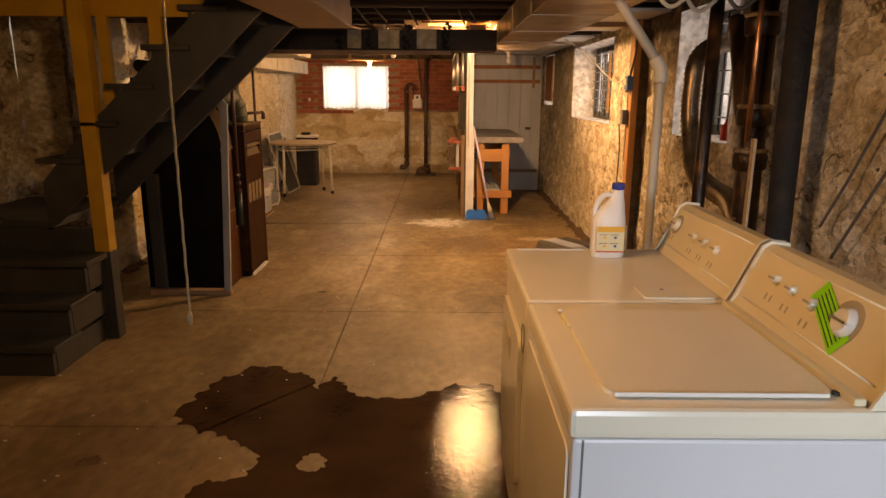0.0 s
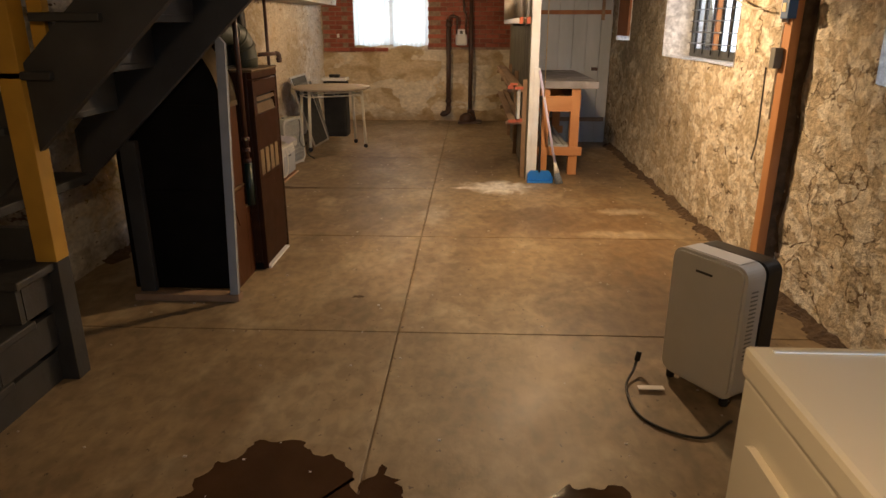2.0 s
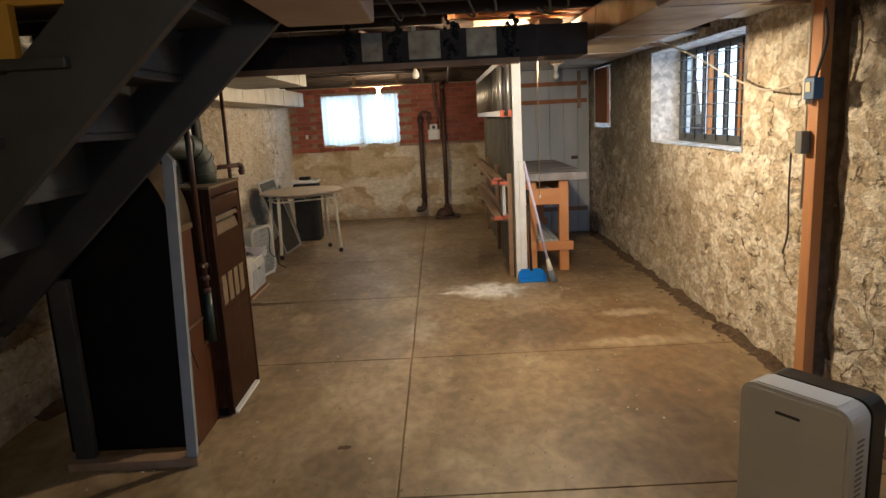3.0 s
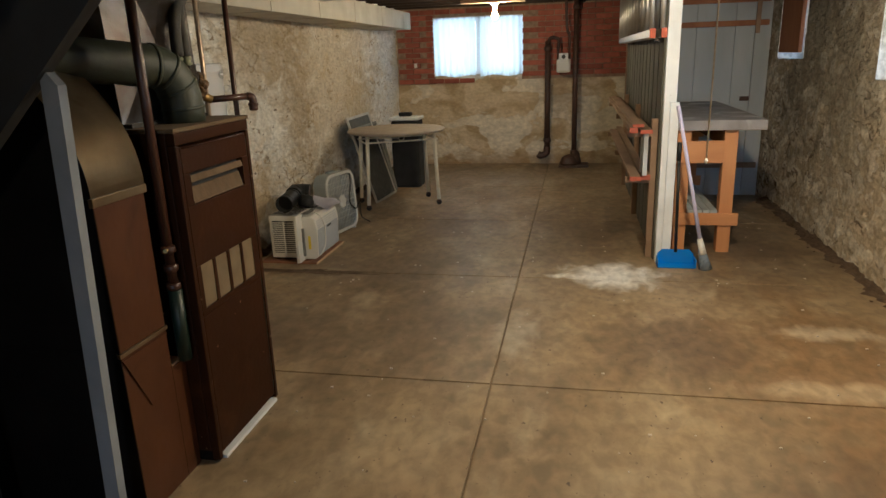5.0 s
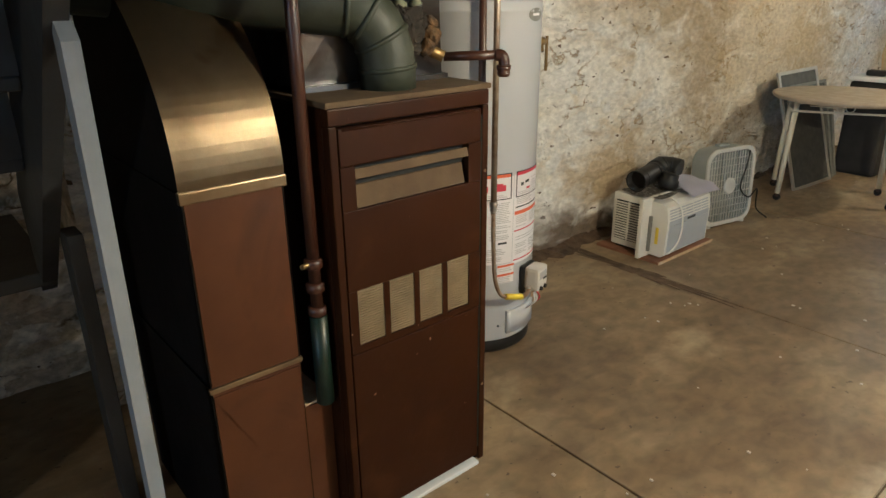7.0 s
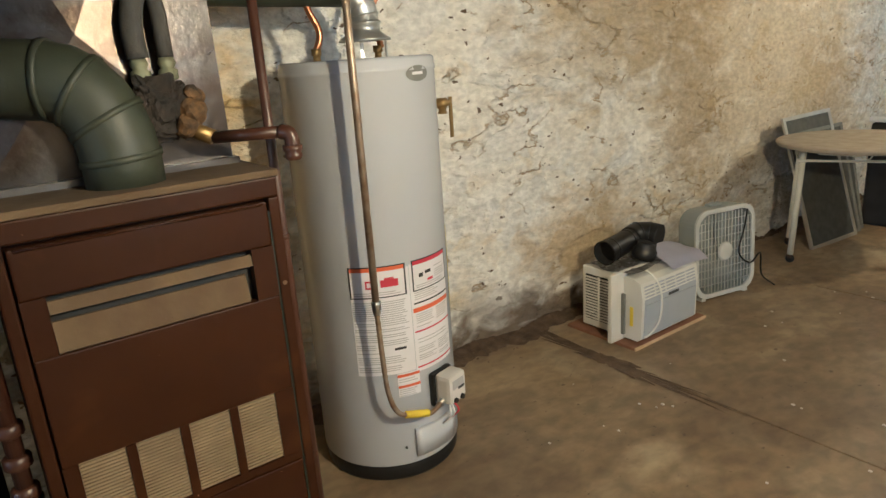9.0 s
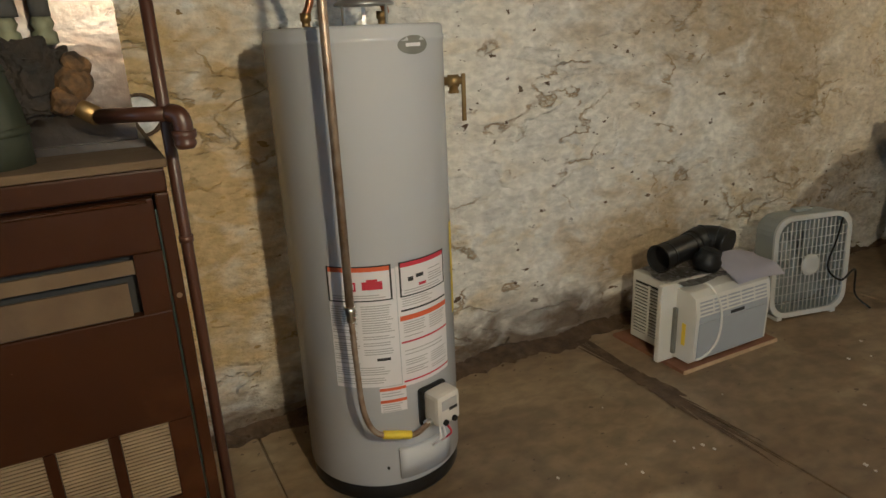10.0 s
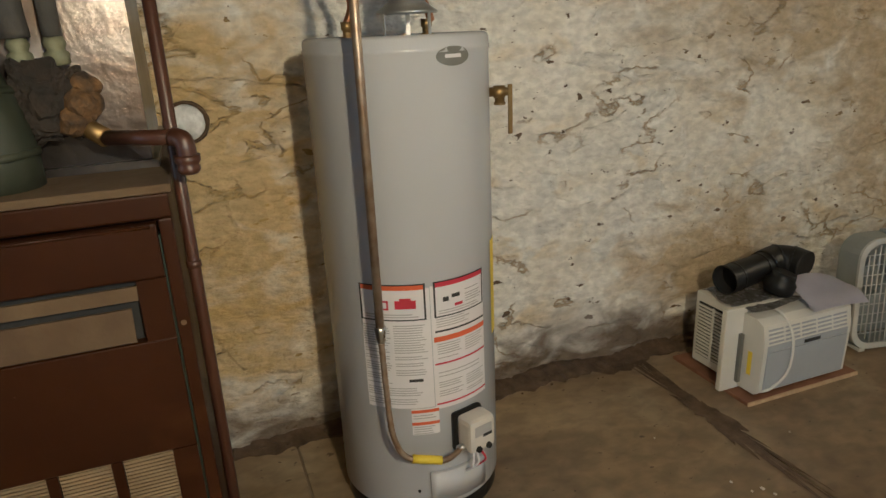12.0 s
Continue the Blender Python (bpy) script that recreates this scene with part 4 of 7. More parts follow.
part("batten", cuboid(1.46, 2.13, 8.40, 8.44, 2.0, 2.024), M_OLDWOOD, cp, "bare timber batten")
part("batten", cuboid(1.46, 2.13, 6.30, 6.36, 1.99, 2.024), M_OLDWOOD, cp, "bare timber batten")


def bare_bulb(place, label, board=None, lit=True):
    x, y, z = place
    b = thing("bulb_fixture", (x, y, z + 0.08), label, "light bulb")
    part("socket", turned((x, y, z + 0.035), [(0, 0.018), (0.01, 0.022), (0.05, 0.024), (0.055, 0.045), (0.07, 0.05)], 16), M_PORCELAIN, b, "white porcelain socket")
    part("bulb", turned((x, y, z + 0.04), [(0, 0.013), (-0.02, 0.016), (-0.035, 0.026), (-0.055, 0.031), (-0.07, 0.028), (-0.084, 0.016), (-0.089, 0.002)], 16), M_BULB if lit else M_PORCELAIN, b, "glowing bare bulb" if lit else "unlit white bulb")
    if board:
        part("mounting_board", cuboid(*board), M_OLDWOOD, b, "bare wooden mounting board")
    return b


main_fixture = bare_bulb(MAIN_BULB, "lit bare bulb in the joist bay by the trunk duct", (0.86, 1.0, 6.92, 7.33, MAIN_BULB[2] + 0.106, 2.052))
bare_bulb(LAUNDRY_BULB, "lit bare bulb on a board under the laundry joists", (0.04, 0.20, 2.48, 2.97, LAUNDRY_BULB[2] + 0.106, 2.049))
far_fixture = bare_bulb(FAR_BULB, "lit bare bulb on a wooden board under joists", (-0.78, -0.16, 11.07, 11.19, FAR_BULB[2] + 0.106, FAR_BULB[2] + 0.135))
for xa, xb, ya, z0, z1, m in ((0.50, 1.06, 7.235, 2.072, 2.120, "a"), (0.34, 0.86, 7.275, 2.13, 2.21, "b"), (0.58, 1.02, 7.19, 2.135, 2.165, "a")):
    solid("blocking", cuboid(xa, xb, ya, ya + 0.028, z0, z1, bevel=0.003), M_PADEDGE if m == "a" else M_PINEH, "bare pale wood blocking nailed between the joists", "blocking", (xa, ya, z0), "joist blocking")
for x0, x1, z in ((0.45, 0.98, 2.085), (0.52, 1.10, 2.115)):
    solid("supply_pipe", tube([(x0, 7.02, z), (x1, 7.17, z + 0.012), (x1 + 0.5, 7.18, z + 0.02)], 0.009, 10), M_COPPER, "bright copper water pipe in the joist bay", "pipe", (x0, 7.02, z), "copper pipes")
part("pull_cord", tube([(0.885, 7.09, 1.94), (0.87, 7.09, 1.86), (0.868, 7.09, 1.01)], 0.0035, 6), M_ROPE, main_fixture, "pale pull cord")
part("cord_tip", turned((0.868, 7.09, 0.99), [(0, 0.004), (0.01, 0.008), (0.02, 0.004)], 8), M_PORCELAIN, main_fixture)
for x in (-0.74, -0.22):
    part("strap", cuboid(x - 0.02, x + 0.02, 11.11, 11.15, FAR_BULB[2] + 0.134, 2.272), M_OLDWOOD, far_fixture, "wooden hanger")
bare_bulb((0.08, 8.68, 1.90), "unlit socket with pull chain hanging from a joist", (0.03, 0.13, 8.48, 8.96, 2.006, 2.052), False)
bare_bulb((1.49, 9.96, 1.90), "unlit white ceiling fixture on the white sheet", (1.42, 1.56, 9.89, 10.03, 2.006, 2.024), False)
for x0, y0, z0, x1, y1, z1, r in ((-0.2, 7.0, 2.05, 0.3, 9.5, 2.04, 0.012), (0.36, 6.98, 2.04, 0.42, 13.0, 2.03, 0.016), (0.14, 6.98, 2.03, 0.06, 12.9, 2.04, 0.014)):
    solid("ceiling_pipe", tube([(x0, y0, z0), (x1, y1, z1)], r, 10), M_CASTIRON, "thin dark pipe run under the joists", "pipe", (x0, y0, z0), "ceiling pipes")
for k in range(9):
    x = -0.5 + 0.17 * k + 0.05 * math.sin(k * 3)
    pts = smooth_path([(x, 5.72 + 0.1 * (k % 3), 2.06), (x + 0.06, 6.15, 2.0 - 0.02 * (k % 2)), (x + 0.02 * (k % 4), 6.57, 2.07)], 6)
    solid("ceiling_cable", tube(pts, 0.006, 6), M_CABLE, "dark sagging cable stapled to the joists", "cable", (x, 6.7, 2.05), "ceiling cables")
rope = tube([(0.105 + 0.0006 * math.sin(i * 1.9), 2.30 + 0.0006 * math.cos(i * 1.9), 2.272 - 0.0172 * i) for i in range(73)], 0.0026, 6)
rp = thing("pull_rope", (0.13, 2.30, 2.27), "pale twisted pull rope hanging from the ceiling", "rope")
part("cord", rope, M_ROPE, rp)
part("knot", turned((0.105, 2.30, 1.02), [(0, 0.003), (0.008, 0.006), (0.02, 0.006), (0.03, 0.003)], 10), M_ROPE, rp)


# ---- furnace corner ----
def furnace():
    x, y0, y1, h = -0.928, 6.25, 6.756, 1.237
    f = thing("furnace", (-1.25, 6.5, 0.0), "old brown enamelled gas furnace with slotted front", "furnace")
    body = part("body", cuboid(-1.62, x - 0.03, y0, y1, 0.045, h - 0.012, bevel=0.006), M_FURN, f)
    part("plinth", cuboid(-1.62, x - 0.02, y0 + 0.01, y1 - 0.01, 0.0, 0.044), M_SHADESIDE, f, "dark recessed plinth")
    part("top", cuboid(-1.63, x + 0.006, y0 - 0.006, y1 + 0.006, h - 0.011, h + 0.004, bevel=0.004), M_FURNDUST, f, "dusty brown top sheet")
    part("header", cuboid(x - 0.029, x + 0.002, y0, y1, h - 0.052, h - 0.012, bevel=0.004), M_FURN, f)
    for ya, yb in ((y0, y0 + 0.022), (y1 - 0.022, y1)):
        part("side_trim", cuboid(x - 0.029, x + 0.002, ya, yb, 0.010, h - 0.053, bevel=0.004), M_FURN, f)
    # upper panel with the slot
    ya, yb = y0 + 0.026, y1 - 0.026
    panel = part("upper_panel", cuboid(x - 0.025, x, ya, yb, 1.085, h - 0.060, bevel=0.004), M_FURN, f)
    part("middle_panel", cuboid(x - 0.025, x, ya, yb, 0.76, 0.975, bevel=0.003), M_FURN, f)
    part("slot_jamb", cuboid(x - 0.025, x, ya, ya + 0.040, 0.9752, 1.0848), M_FURN, f)
    part("slot_jamb", cuboid(x - 0.025, x, yb - 0.046, yb, 0.9752, 1.0848), M_FURN, f)
    part("grille_rail", cuboid(x - 0.025, x, ya, yb, 0.582, 0.600), M_FURN, f)
    for k in range(5):
        c = ya + 0.016 + k * (yb - ya - 0.05) / 4
        part("grille_bar", cuboid(x - 0.025, x, c - 0.008 if k else ya, c + 0.010 if k < 4 else yb, 0.6002, 0.7598), M_FURN, f)
    part("slot_back", cuboid(x - 0.029, x - 0.026, ya, yb, 0.9, 1.08), M_BLACKM, f)
    part("slot_lip", pushed([(x - 0.004, 0.976), (x + 0.002, 0.980), (x - 0.012, 1.034), (x - 0.018, 1.034)], "y", ya + 0.041, yb - 0.062), M_FURNDUST, f, "dusty slanted deflector lip")
    part("slot_louvre", pushed([(x - 0.004, 1.050), (x + 0.001, 1.052), (x - 0.006, 1.074), (x - 0.012, 1.074)], "y", ya + 0.041, yb - 0.047), M_FURNDUST, f, "dusty louvre")
    for k in range(4):
        w = (yb - ya - 0.05) / 4
        a = ya + 0.027 + k * w
        g = bmesh.new()
        box(g, x - 0.012, x - 0.006, a, a + w - 0.020, 0.601, 0.759)
        for j in range(22):
            zz = 0.606 + j * 0.0073
            box(g, x - 0.006, x - 0.002, a, a + w - 0.020, zz, zz + 0.0035)
        part("grille", g, M_GRILLE, f, "tan ribbed vent grille")
    part("lower_panel", cuboid(x - 0.025, x - 0.001, ya, yb, 0.030, 0.578, bevel=0.004), M_FURN, f)
    for z in (0.30, 1.0):
        part("screw", turned((x - 0.003, y1 - 0.011, z), [(0, 0.006), (0.006, 0.005)], 8, (1, 0, 0)), M_BRONZE, f)
    part("edge_strip", cuboid(x - 0.028, x - 0.001, y1 - 0.0255, y1 - 0.0225, 0.06, h - 0.08), M_DARKGREEN, f, "dark green gasket strip")
    part("panel_fold", tube([(x + 0.001, ya + 0.01, h - 0.064), (x + 0.001, yb - 0.01, h - 0.064)], 0.003, 6), M_FURN, f)
    part("pad_strip", cuboid(x - 0.019, x + 0.012, y0 + 0.03, y1 - 0.03, 0.0, 0.014, bevel=0.004), M_APPLCOOL, f, "pale paint strip at the foot")


furnace()


def return_duct():
    d = thing("return_duct", (-1.3, 6.05, 0.0), "brown and bronze sheet metal return duct with rounded top", "air duct")
    xf, y0, y1 = -1.005, 5.925, 6.165
    R = 0.62
    arch = [(xf - R + R * math.cos(a), 1.075 + R * 0.82 * math.sin(a)) for a in [math.pi / 2 * i / 36 for i in range(37)]]
    # Side sheets hold their deep shade in a near-black colour.
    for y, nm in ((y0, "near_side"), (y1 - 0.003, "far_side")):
        part(nm, pushed([(xf - 0.001, 0.0), (xf - 0.001, 1.075)] + [(a - 0.001, b - 0.001) for a, b in arch[1:]] + [(-1.63, arch[-1][1]), (-1.63, 0.0)], "y", y, y + 0.003), M_SHADESIDE, d, "side sheet painted near-black for its shade")
    bm = bmesh.new()
    rows = [[bm.verts.new((a, y, b)) for y in (y0 - 0.004, y1 + 0.004)] for a, b in [(xf + 0.002, 1.078)] + [(p + 0.003, q + 0.003) for p, q in arch[1:]] + [(-1.63, arch[-1][1] + 0.003)]]
    for p, q in zip(rows, rows[1:]):
        bm.faces.new((p[0], p[1], q[1], q[0]))
    bmesh.ops.solidify(bm, geom=bm.faces[:], thickness=0.004)
    bmesh.ops.recalc_face_normals(bm, faces=bm.faces[:])
    part("curved_hood", bm, M_BRONZE, d, "curved bronze coloured hood sheet")
    for y in (y0 - 0.004, y1 + 0.004):
        part("hood_edge", tube([(a + 0.003, y, b + 0.004) for a, b in [(xf, 1.075)] + arch], 0.004, 6), M_BRONZE, d, "folded hood seam")
    part("collar", cuboid(xf - 0.01, xf + 0.008, y0 - 0.006, y1 + 0.006, 1.05, 1.078, bevel=0.003), M_BRONZE, d, "bronze collar strip")
    part("front", cuboid(xf - 0.008, xf, y0 + 0.004, y1 - 0.004, 0.59, 1.05, bevel=0.002), M_RETURN, d)
    part("seam", cuboid(xf - 0.008, xf + 0.004, y0 - 0.004, y1 + 0.004, 0.575, 0.589, bevel=0.002), M_BRONZE, d)
    boot = bmesh.new()
    prism(boot, [(y0 + 0.005, 0.0), (y0 + 0.005, 0.574), (y1, 0.574), (y1, 0.43), (6.245, 0.43), (6.245, 0.0)], "x", xf - 0.25, xf - 0.001)
    part("boot", boot, M_RETURN, d)
    part("boot_crease", pushed([(y0 + 0.004, 0.565), (y1 - 0.004, 0.565), (6.03, 0.36)], "x", xf - 0.001, xf + 0.004), M_RETURN, d, "pressed crease in the boot sheet")
    part("boot_ledge", cuboid(xf - 0.25, xf - 0.004, y1 + 0.002, 6.243, 0.431, 0.436), M_PADEDGE, d, "dusty ledge")
    part("side_seam", cuboid(-1.6, xf - 0.006, y0 - 0.006, y0 - 0.001, 1.05, 1.075), M_SHADESIDE, d)
    part("side_seam", cuboid(-1.6, xf - 0.006, y0 - 0.006, y0 - 0.001, 0.575, 0.595), M_SHADESIDE, d)


return_duct()


def plenum():
    p = thing("supply_plenum", (-1.35, 6.5, 1.23), "bare oily sheet metal plenum above the furnace", "air plenum")
    for y0, y1 in ((6.27, 6.735),):
        bm = bmesh.new()
        f = [bm.verts.new(v) for v in ((-1.12, y0, 1.2415), (-1.10, y1, 1.2415), (-1.13, y1, 2.05), (-1.15, y0, 2.05))]
        mid = bm.verts.new((-1.090, (y0 + y1) / 2 - 0.03, 1.52))
        b = [bm.verts.new(v) for v in ((-1.6, y0, 1.2415), (-1.6, y1, 1.2415), (-1.6, y1, 2.05), (-1.6, y0, 2.05))]
        for i in range(4):
            bm.faces.new((f[i], f[(i + 1) % 4], mid))
            bm.faces.new((f[i], b[i], b[(i + 1) % 4], f[(i + 1) % 4]))
        bm.faces.new(b[::-1])
        part("casing", bm, M_PLENUM, p)
    part("base_flange", cuboid(-1.6, -1.085, 6.27, 6.745, 1.2415, 1.255), M_PLENUM, p)
    part("rivet", turned((-1.105, 6.53, 1.50), [(0, 0.006), (0.01, 0.004)], 8, (1, 0, 0)), M_CHROME, p)


plenum()


def flue():
    f = thing("furnace_flue", (-1.04, 6.53, 1.23), "dark green round flue elbow on the furnace top", "flue pipe")
    c = Vector((-1.035, 6.50, 1.2405))
    out = Vector((-0.45, -0.89, 0.10)).normalized()
    pts = [c, c + Vector((0, 0, 0.05))]
    for i in range(1, 7):
        a = math.pi / 2 * i / 6
        pts.append(c + Vector((0, 0, 0.05)) + out * 0.10 * (1 - math.cos(a)) + Vector((0, 0, 0.14 * math.sin(a))))
    end = pts[-1]
    pts += [end + out * 0.25, end + out * 0.62]
    part("elbow", tube(pts, 0.072, 20), M_FLUE, f)
    for i in (1, 3, 5, 7):
        a = (pts[i + 1] - pts[i]).normalized()
        part("seam_ring", tube([pts[i] - a * 0.006, pts[i] + a * 0.006], 0.0755, 20), M_FLUE, f)


flue()


def gas_riser():
    g = thing("gas_riser", (-0.99, 6.215, 0.0), "brown painted gas pipe rising beside the furnace", "gas pipe")
    part("pipe", tube([(-0.985, 6.215, 0.70), (-0.985, 6.215, 2.06)], 0.0155, 12), M_BRPIPE, g)
    for z in (0.70, 0.765, 0.83):
        part("coupling", turned((-0.985, 6.215, z), [(0, 0.017), (0.004, 0.024), (0.024, 0.024), (0.028, 0.017)], 12), M_BRPIPE, g)
    part("handle", tube([(-0.985, 6.215, 0.845), (-0.97, 6.175, 0.848)], 0.007, 8), M_BRASS, g, "small brass tap handle")
    part("drip_leg", tube([(-0.985, 6.217, 0.44), (-0.985, 6.217, 0.70)], 0.024, 12), M_DARKGREEN, g, "dark green lower leg")


gas_riser()


def coil_lines():
    v = thing("coil_valve", (-1.09, 6.62, 1.32), "corroded valve block with insulated lines and copper drain", "valve")
    lump = bmesh.new()
    bmesh.ops.create_icosphere(lump, subdivisions=5, radius=1.0)
    for q in lump.verts:
        d = q.co.copy()
        k = 1 + 0.25 * noise.noise(d * 1.6) + 0.25 * noise.noise(d * 3.1) + 0.10 * noise.noise(d * 8)
        q.co = Vector((-1.062 + 0.036 * d.x * k, 6.595 + 0.050 * math.copysign(abs(d.y) ** 0.6, d.y) * k, 1.372 + 0.060 * math.copysign(abs(d.z) ** 0.6, d.z) * k))
    part("valve_block", lump, M_CORRODE, v)
    crust = bmesh.new()
    for c, r in (((-1.045, 6.648, 1.362), 0.030), ((-1.035, 6.630, 1.335), 0.024), ((-1.052, 6.655, 1.392), 0.022)):
        for q in bmesh.ops.create_icosphere(crust, subdivisions=3, radius=r)["verts"]:
            q.co = Vector(c) + q.co * (1 + 0.35 * noise.noise(q.co * 60 + Vector(c) * 9))
    part("crusted_fitting", crust, M_CRUST, v, "orange corroded brass fitting")
    for dy in (-0.03, 0.022):
        part("fitting", turned((-1.07, 6.60 + dy, 1.425), [(0, 0.012), (0.003, 0.019), (0.02, 0.019), (0.024, 0.013), (0.034, 0.018), (0.045, 0.014)], 8), M_VERDI, v, "greened brass nut")
        pts = smooth_path([(-1.07, 6.60 + dy, 1.47), (-1.07, 6.60 + dy, 1.54), (-1.08, 6.615 + dy * 0.6, 1.60), (-1.12, 6.70 + dy * 0.4, 1.655), (-1.2, 6.86, 1.70), (-1.3, 7.05, 1.84), (-1.32, 7.1, 2.06)], 6)
        part("insulated_line", tube(pts, 0.021 if dy < 0 else 0.015, 12), M_INSUL, v, "black foam insulated refrigerant line")
    part("nipple", tube([(-1.06, 6.63, 1.335), (-1.02, 6.675, 1.308)], 0.016, 10), M_BRASS, v)
    dr = [(-1.02, 6.675, 1.308), (-0.92, 6.785, 1.312)]
    part("drain_pipe", tube(dr, 0.0125, 12), M_BRPIPE, v, "brown painted copper drain")
    part("elbow", tube(smooth_path([(-0.926, 6.779, 1.312), (-0.914, 6.79, 1.309), (-0.91, 6.794, 1.297), (-0.91, 6.794, 1.281)], 5), 0.0155, 12), M_BRPIPE, v)
    part("end_cap", turned((-0.91, 6.794, 1.255), [(0, 0.014), (0.006, 0.018), (0.012, 0.018), (0.014, 0.016), (0.02, 0.020), (0.03, 0.020)], 12), M_BRPIPE, v)
    c = thing("conduit", (-0.98, 6.765, 0.0), "brown painted conduit running down past the furnace", "pipe")
    part("pipe", tube([(-0.975, 6.776, 0.0), (-0.975, 6.776, 2.06)], 0.0105, 10), M_BRPIPE, c)
    for z in (0.32, 1.08, 1.9):
        part("strap", turned((-0.975, 6.776, z), [(0, 0.013), (0.012, 0.013)], 10), M_BRPIPE, c)


coil_lines()


def water_heater():
    cx, cy, R = -1.64, 7.375, 0.256
    w = thing("water_heater", (cx, cy, 0.0), "tall grey tank water heater with white warning labels", "water heater")
    part("base", turned((cx, cy, 0.0), [(0, R - 0.012), (0.01, R - 0.006), (0.062, R - 0.006), (0.07, R - 0.012)], 48), M_BLACKP, w, "black base ring")
    part("tank", turned((cx, cy, 0.06), [(0, R - 0.004), (0.006, R), (1.335, R), (1.339, R + 0.003), (1.349, R + 0.003), (1.353, R), (1.372, R), (1.378, R - 0.004), (1.382, R - 0.012), (1.376, 0.05), (1.376, 0.0)], 64), M_TANK, w)

    def patch(name, a0, a1, z0, z1, mat, lift, parent, label=""):
        bm = bmesh.new()
        n = max(2, int(abs(a1 - a0) / 4))
        lo, hi = [], []
        for i in range(n + 1):
            a = radians(a0 + (a1 - a0) * i / n)
            for rr, acc in ((R + lift, None),):
                x, y = cx + rr * math.cos(a), cy + rr * math.sin(a)
                lo.append(bm.verts.new((x, y, z0)))
                hi.append(bm.verts.new((x, y, z1)))
        for i in range(n):
            bm.faces.new((lo[i], lo[i + 1], hi[i + 1], hi[i])).smooth = True
        return part(name, bm, mat, parent, label)

    # angles: 0 faces the room, negative toward the furnace
    la = patch("label", -51, -6.5, 0.4167, 0.7866, M_LABEL, 0.0012, w, "large white safety label")
    lb = patch("label", -6, 36, 0.4055, 0.7900, M_LABEL, 0.0012, w, "large white safety label with red bands")
    lc = patch("label", -22, -4, 0.3270, 0.4144, M_LABEL, 0.0012, w, "small white label with orange bands")
    ye = patch("energy_tag", 50, 62, 0.56, 0.86, M_YTAG, 0.0012, w, "yellow side label")

    def print_rows(parent, a0, a1, z0, z1, step=0.0075, skip=0.0):
        z = z1
        while z > z0:
            end = a1 - random.uniform(0, 0.25) * (a1 - a0)
            patch("text_line", a0, end, z - 0.003, z, M_PRINT, 0.0022, parent)
            z -= step + (random.random() < 0.15) * 0.006

    for lab, a0, a1, band in ((la, -51, -9, M_ORANGE), (lb, -4, 35, M_CRIMSON)):
        z0, z1 = 0.6936, 0.8013
        for q in ((a0, a1, z1 - 0.004, z1), (a0, a1, z0, z0 + 0.004), (a0, a0 + 1.2, z0, z1), (a1 - 1.2, a1, z0, z1)):
            patch("border", *q, M_INK, 0.0026, lab)
        patch("warning_band", a0 + 1.2, a1 - 1.2, z1 - 0.017, z1 - 0.004, band, 0.0024, lab)
        print_rows(lab, a0 + 3, a1 - 3, z0 + 0.006, z0 + 0.02)
    patch("flame_picture", -28, -15, 0.7295, 0.7541, M_CRIMSON, 0.0026, la)
    patch("flame_tip", -25, -18, 0.7541, 0.7609, M_CRIMSON, 0.0026, la)
    patch("flame_picture", -39, -32, 0.7261, 0.7541, M_CRIMSON, 0.0026, la)
    patch("flame_hole", -37.8, -33.2, 0.7317, 0.7485, M_LABEL, 0.0030, la)
    patch("spark_picture", 2, 6, 0.7384, 0.7519, M_INK, 0.0026, lb)
    patch("spark_picture", 8, 14, 0.7452, 0.7564, M_INK, 0.0026, lb)
    patch("hand_picture", 10, 16, 0.7183, 0.7272, M_CRIMSON, 0.0026, lb)
    print_rows(lb, 18, 33, 0.7205, 0.7609)
    print_rows(la, -50, -32, 0.4952, 0.6801)
    print_rows(la, -30, -9, 0.5232, 0.6801)
    print_rows(la, -50, -9, 0.4279, 0.4839)
    patch("black_tag", -22, -13, 0.5030, 0.5120, M_INK, 0.0026, la)
    print_rows(lb, -3, 22, 0.6644, 0.6891)
    patch("black_rule", -4, 35, 0.6487, 0.6544, M_INK, 0.0026, lb)
    patch("warning_band", -5, 35.5, 0.6196, 0.6353, M_ORANGE, 0.0026, lb)
    print_rows(lb, -3, 15, 0.5680, 0.6129)
    print_rows(lb, 17, 34, 0.5680, 0.6129)
    patch("red_rule", -5, 35.5, 0.5478, 0.5535, M_CRIMSON, 0.0026, lb)
    print_rows(lb, -3, 34, 0.5008, 0.5232, 0.012)
    print_rows(lb, -3, 15, 0.4391, 0.4918)
    print_rows(lb, 17, 34, 0.4391, 0.4918)
    patch("red_rule", -5, 35.5, 0.4189, 0.4245, M_CRIMSON, 0.0026, lb)
    for z in (0.4044, 0.3640):
        patch("warning_band", -22, -4, z - 0.004, z + 0.006, M_ORANGE, 0.0026, lc)
    print_rows(lc, -21, -6, 0.3304, 0.3550)
    print_rows(lc, -21, -6, 0.3752, 0.3931, 0.009)
    badge = bmesh.new()
    vs = []
    for i in range(28):
        t = 2 * math.pi * i / 28
        a = radians(16 + 11.5 * math.cos(t))
        vs.append(badge.verts.new((cx + (R + 0.003) * math.cos(a), cy + (R + 0.003) * math.sin(a), 1.388 + 0.024 * math.sin(t))))
    c0 = badge.verts.new((cx + (R + 0.0035) * math.cos(radians(16)), cy + (R + 0.0035) * math.sin(radians(16)), 1.388))
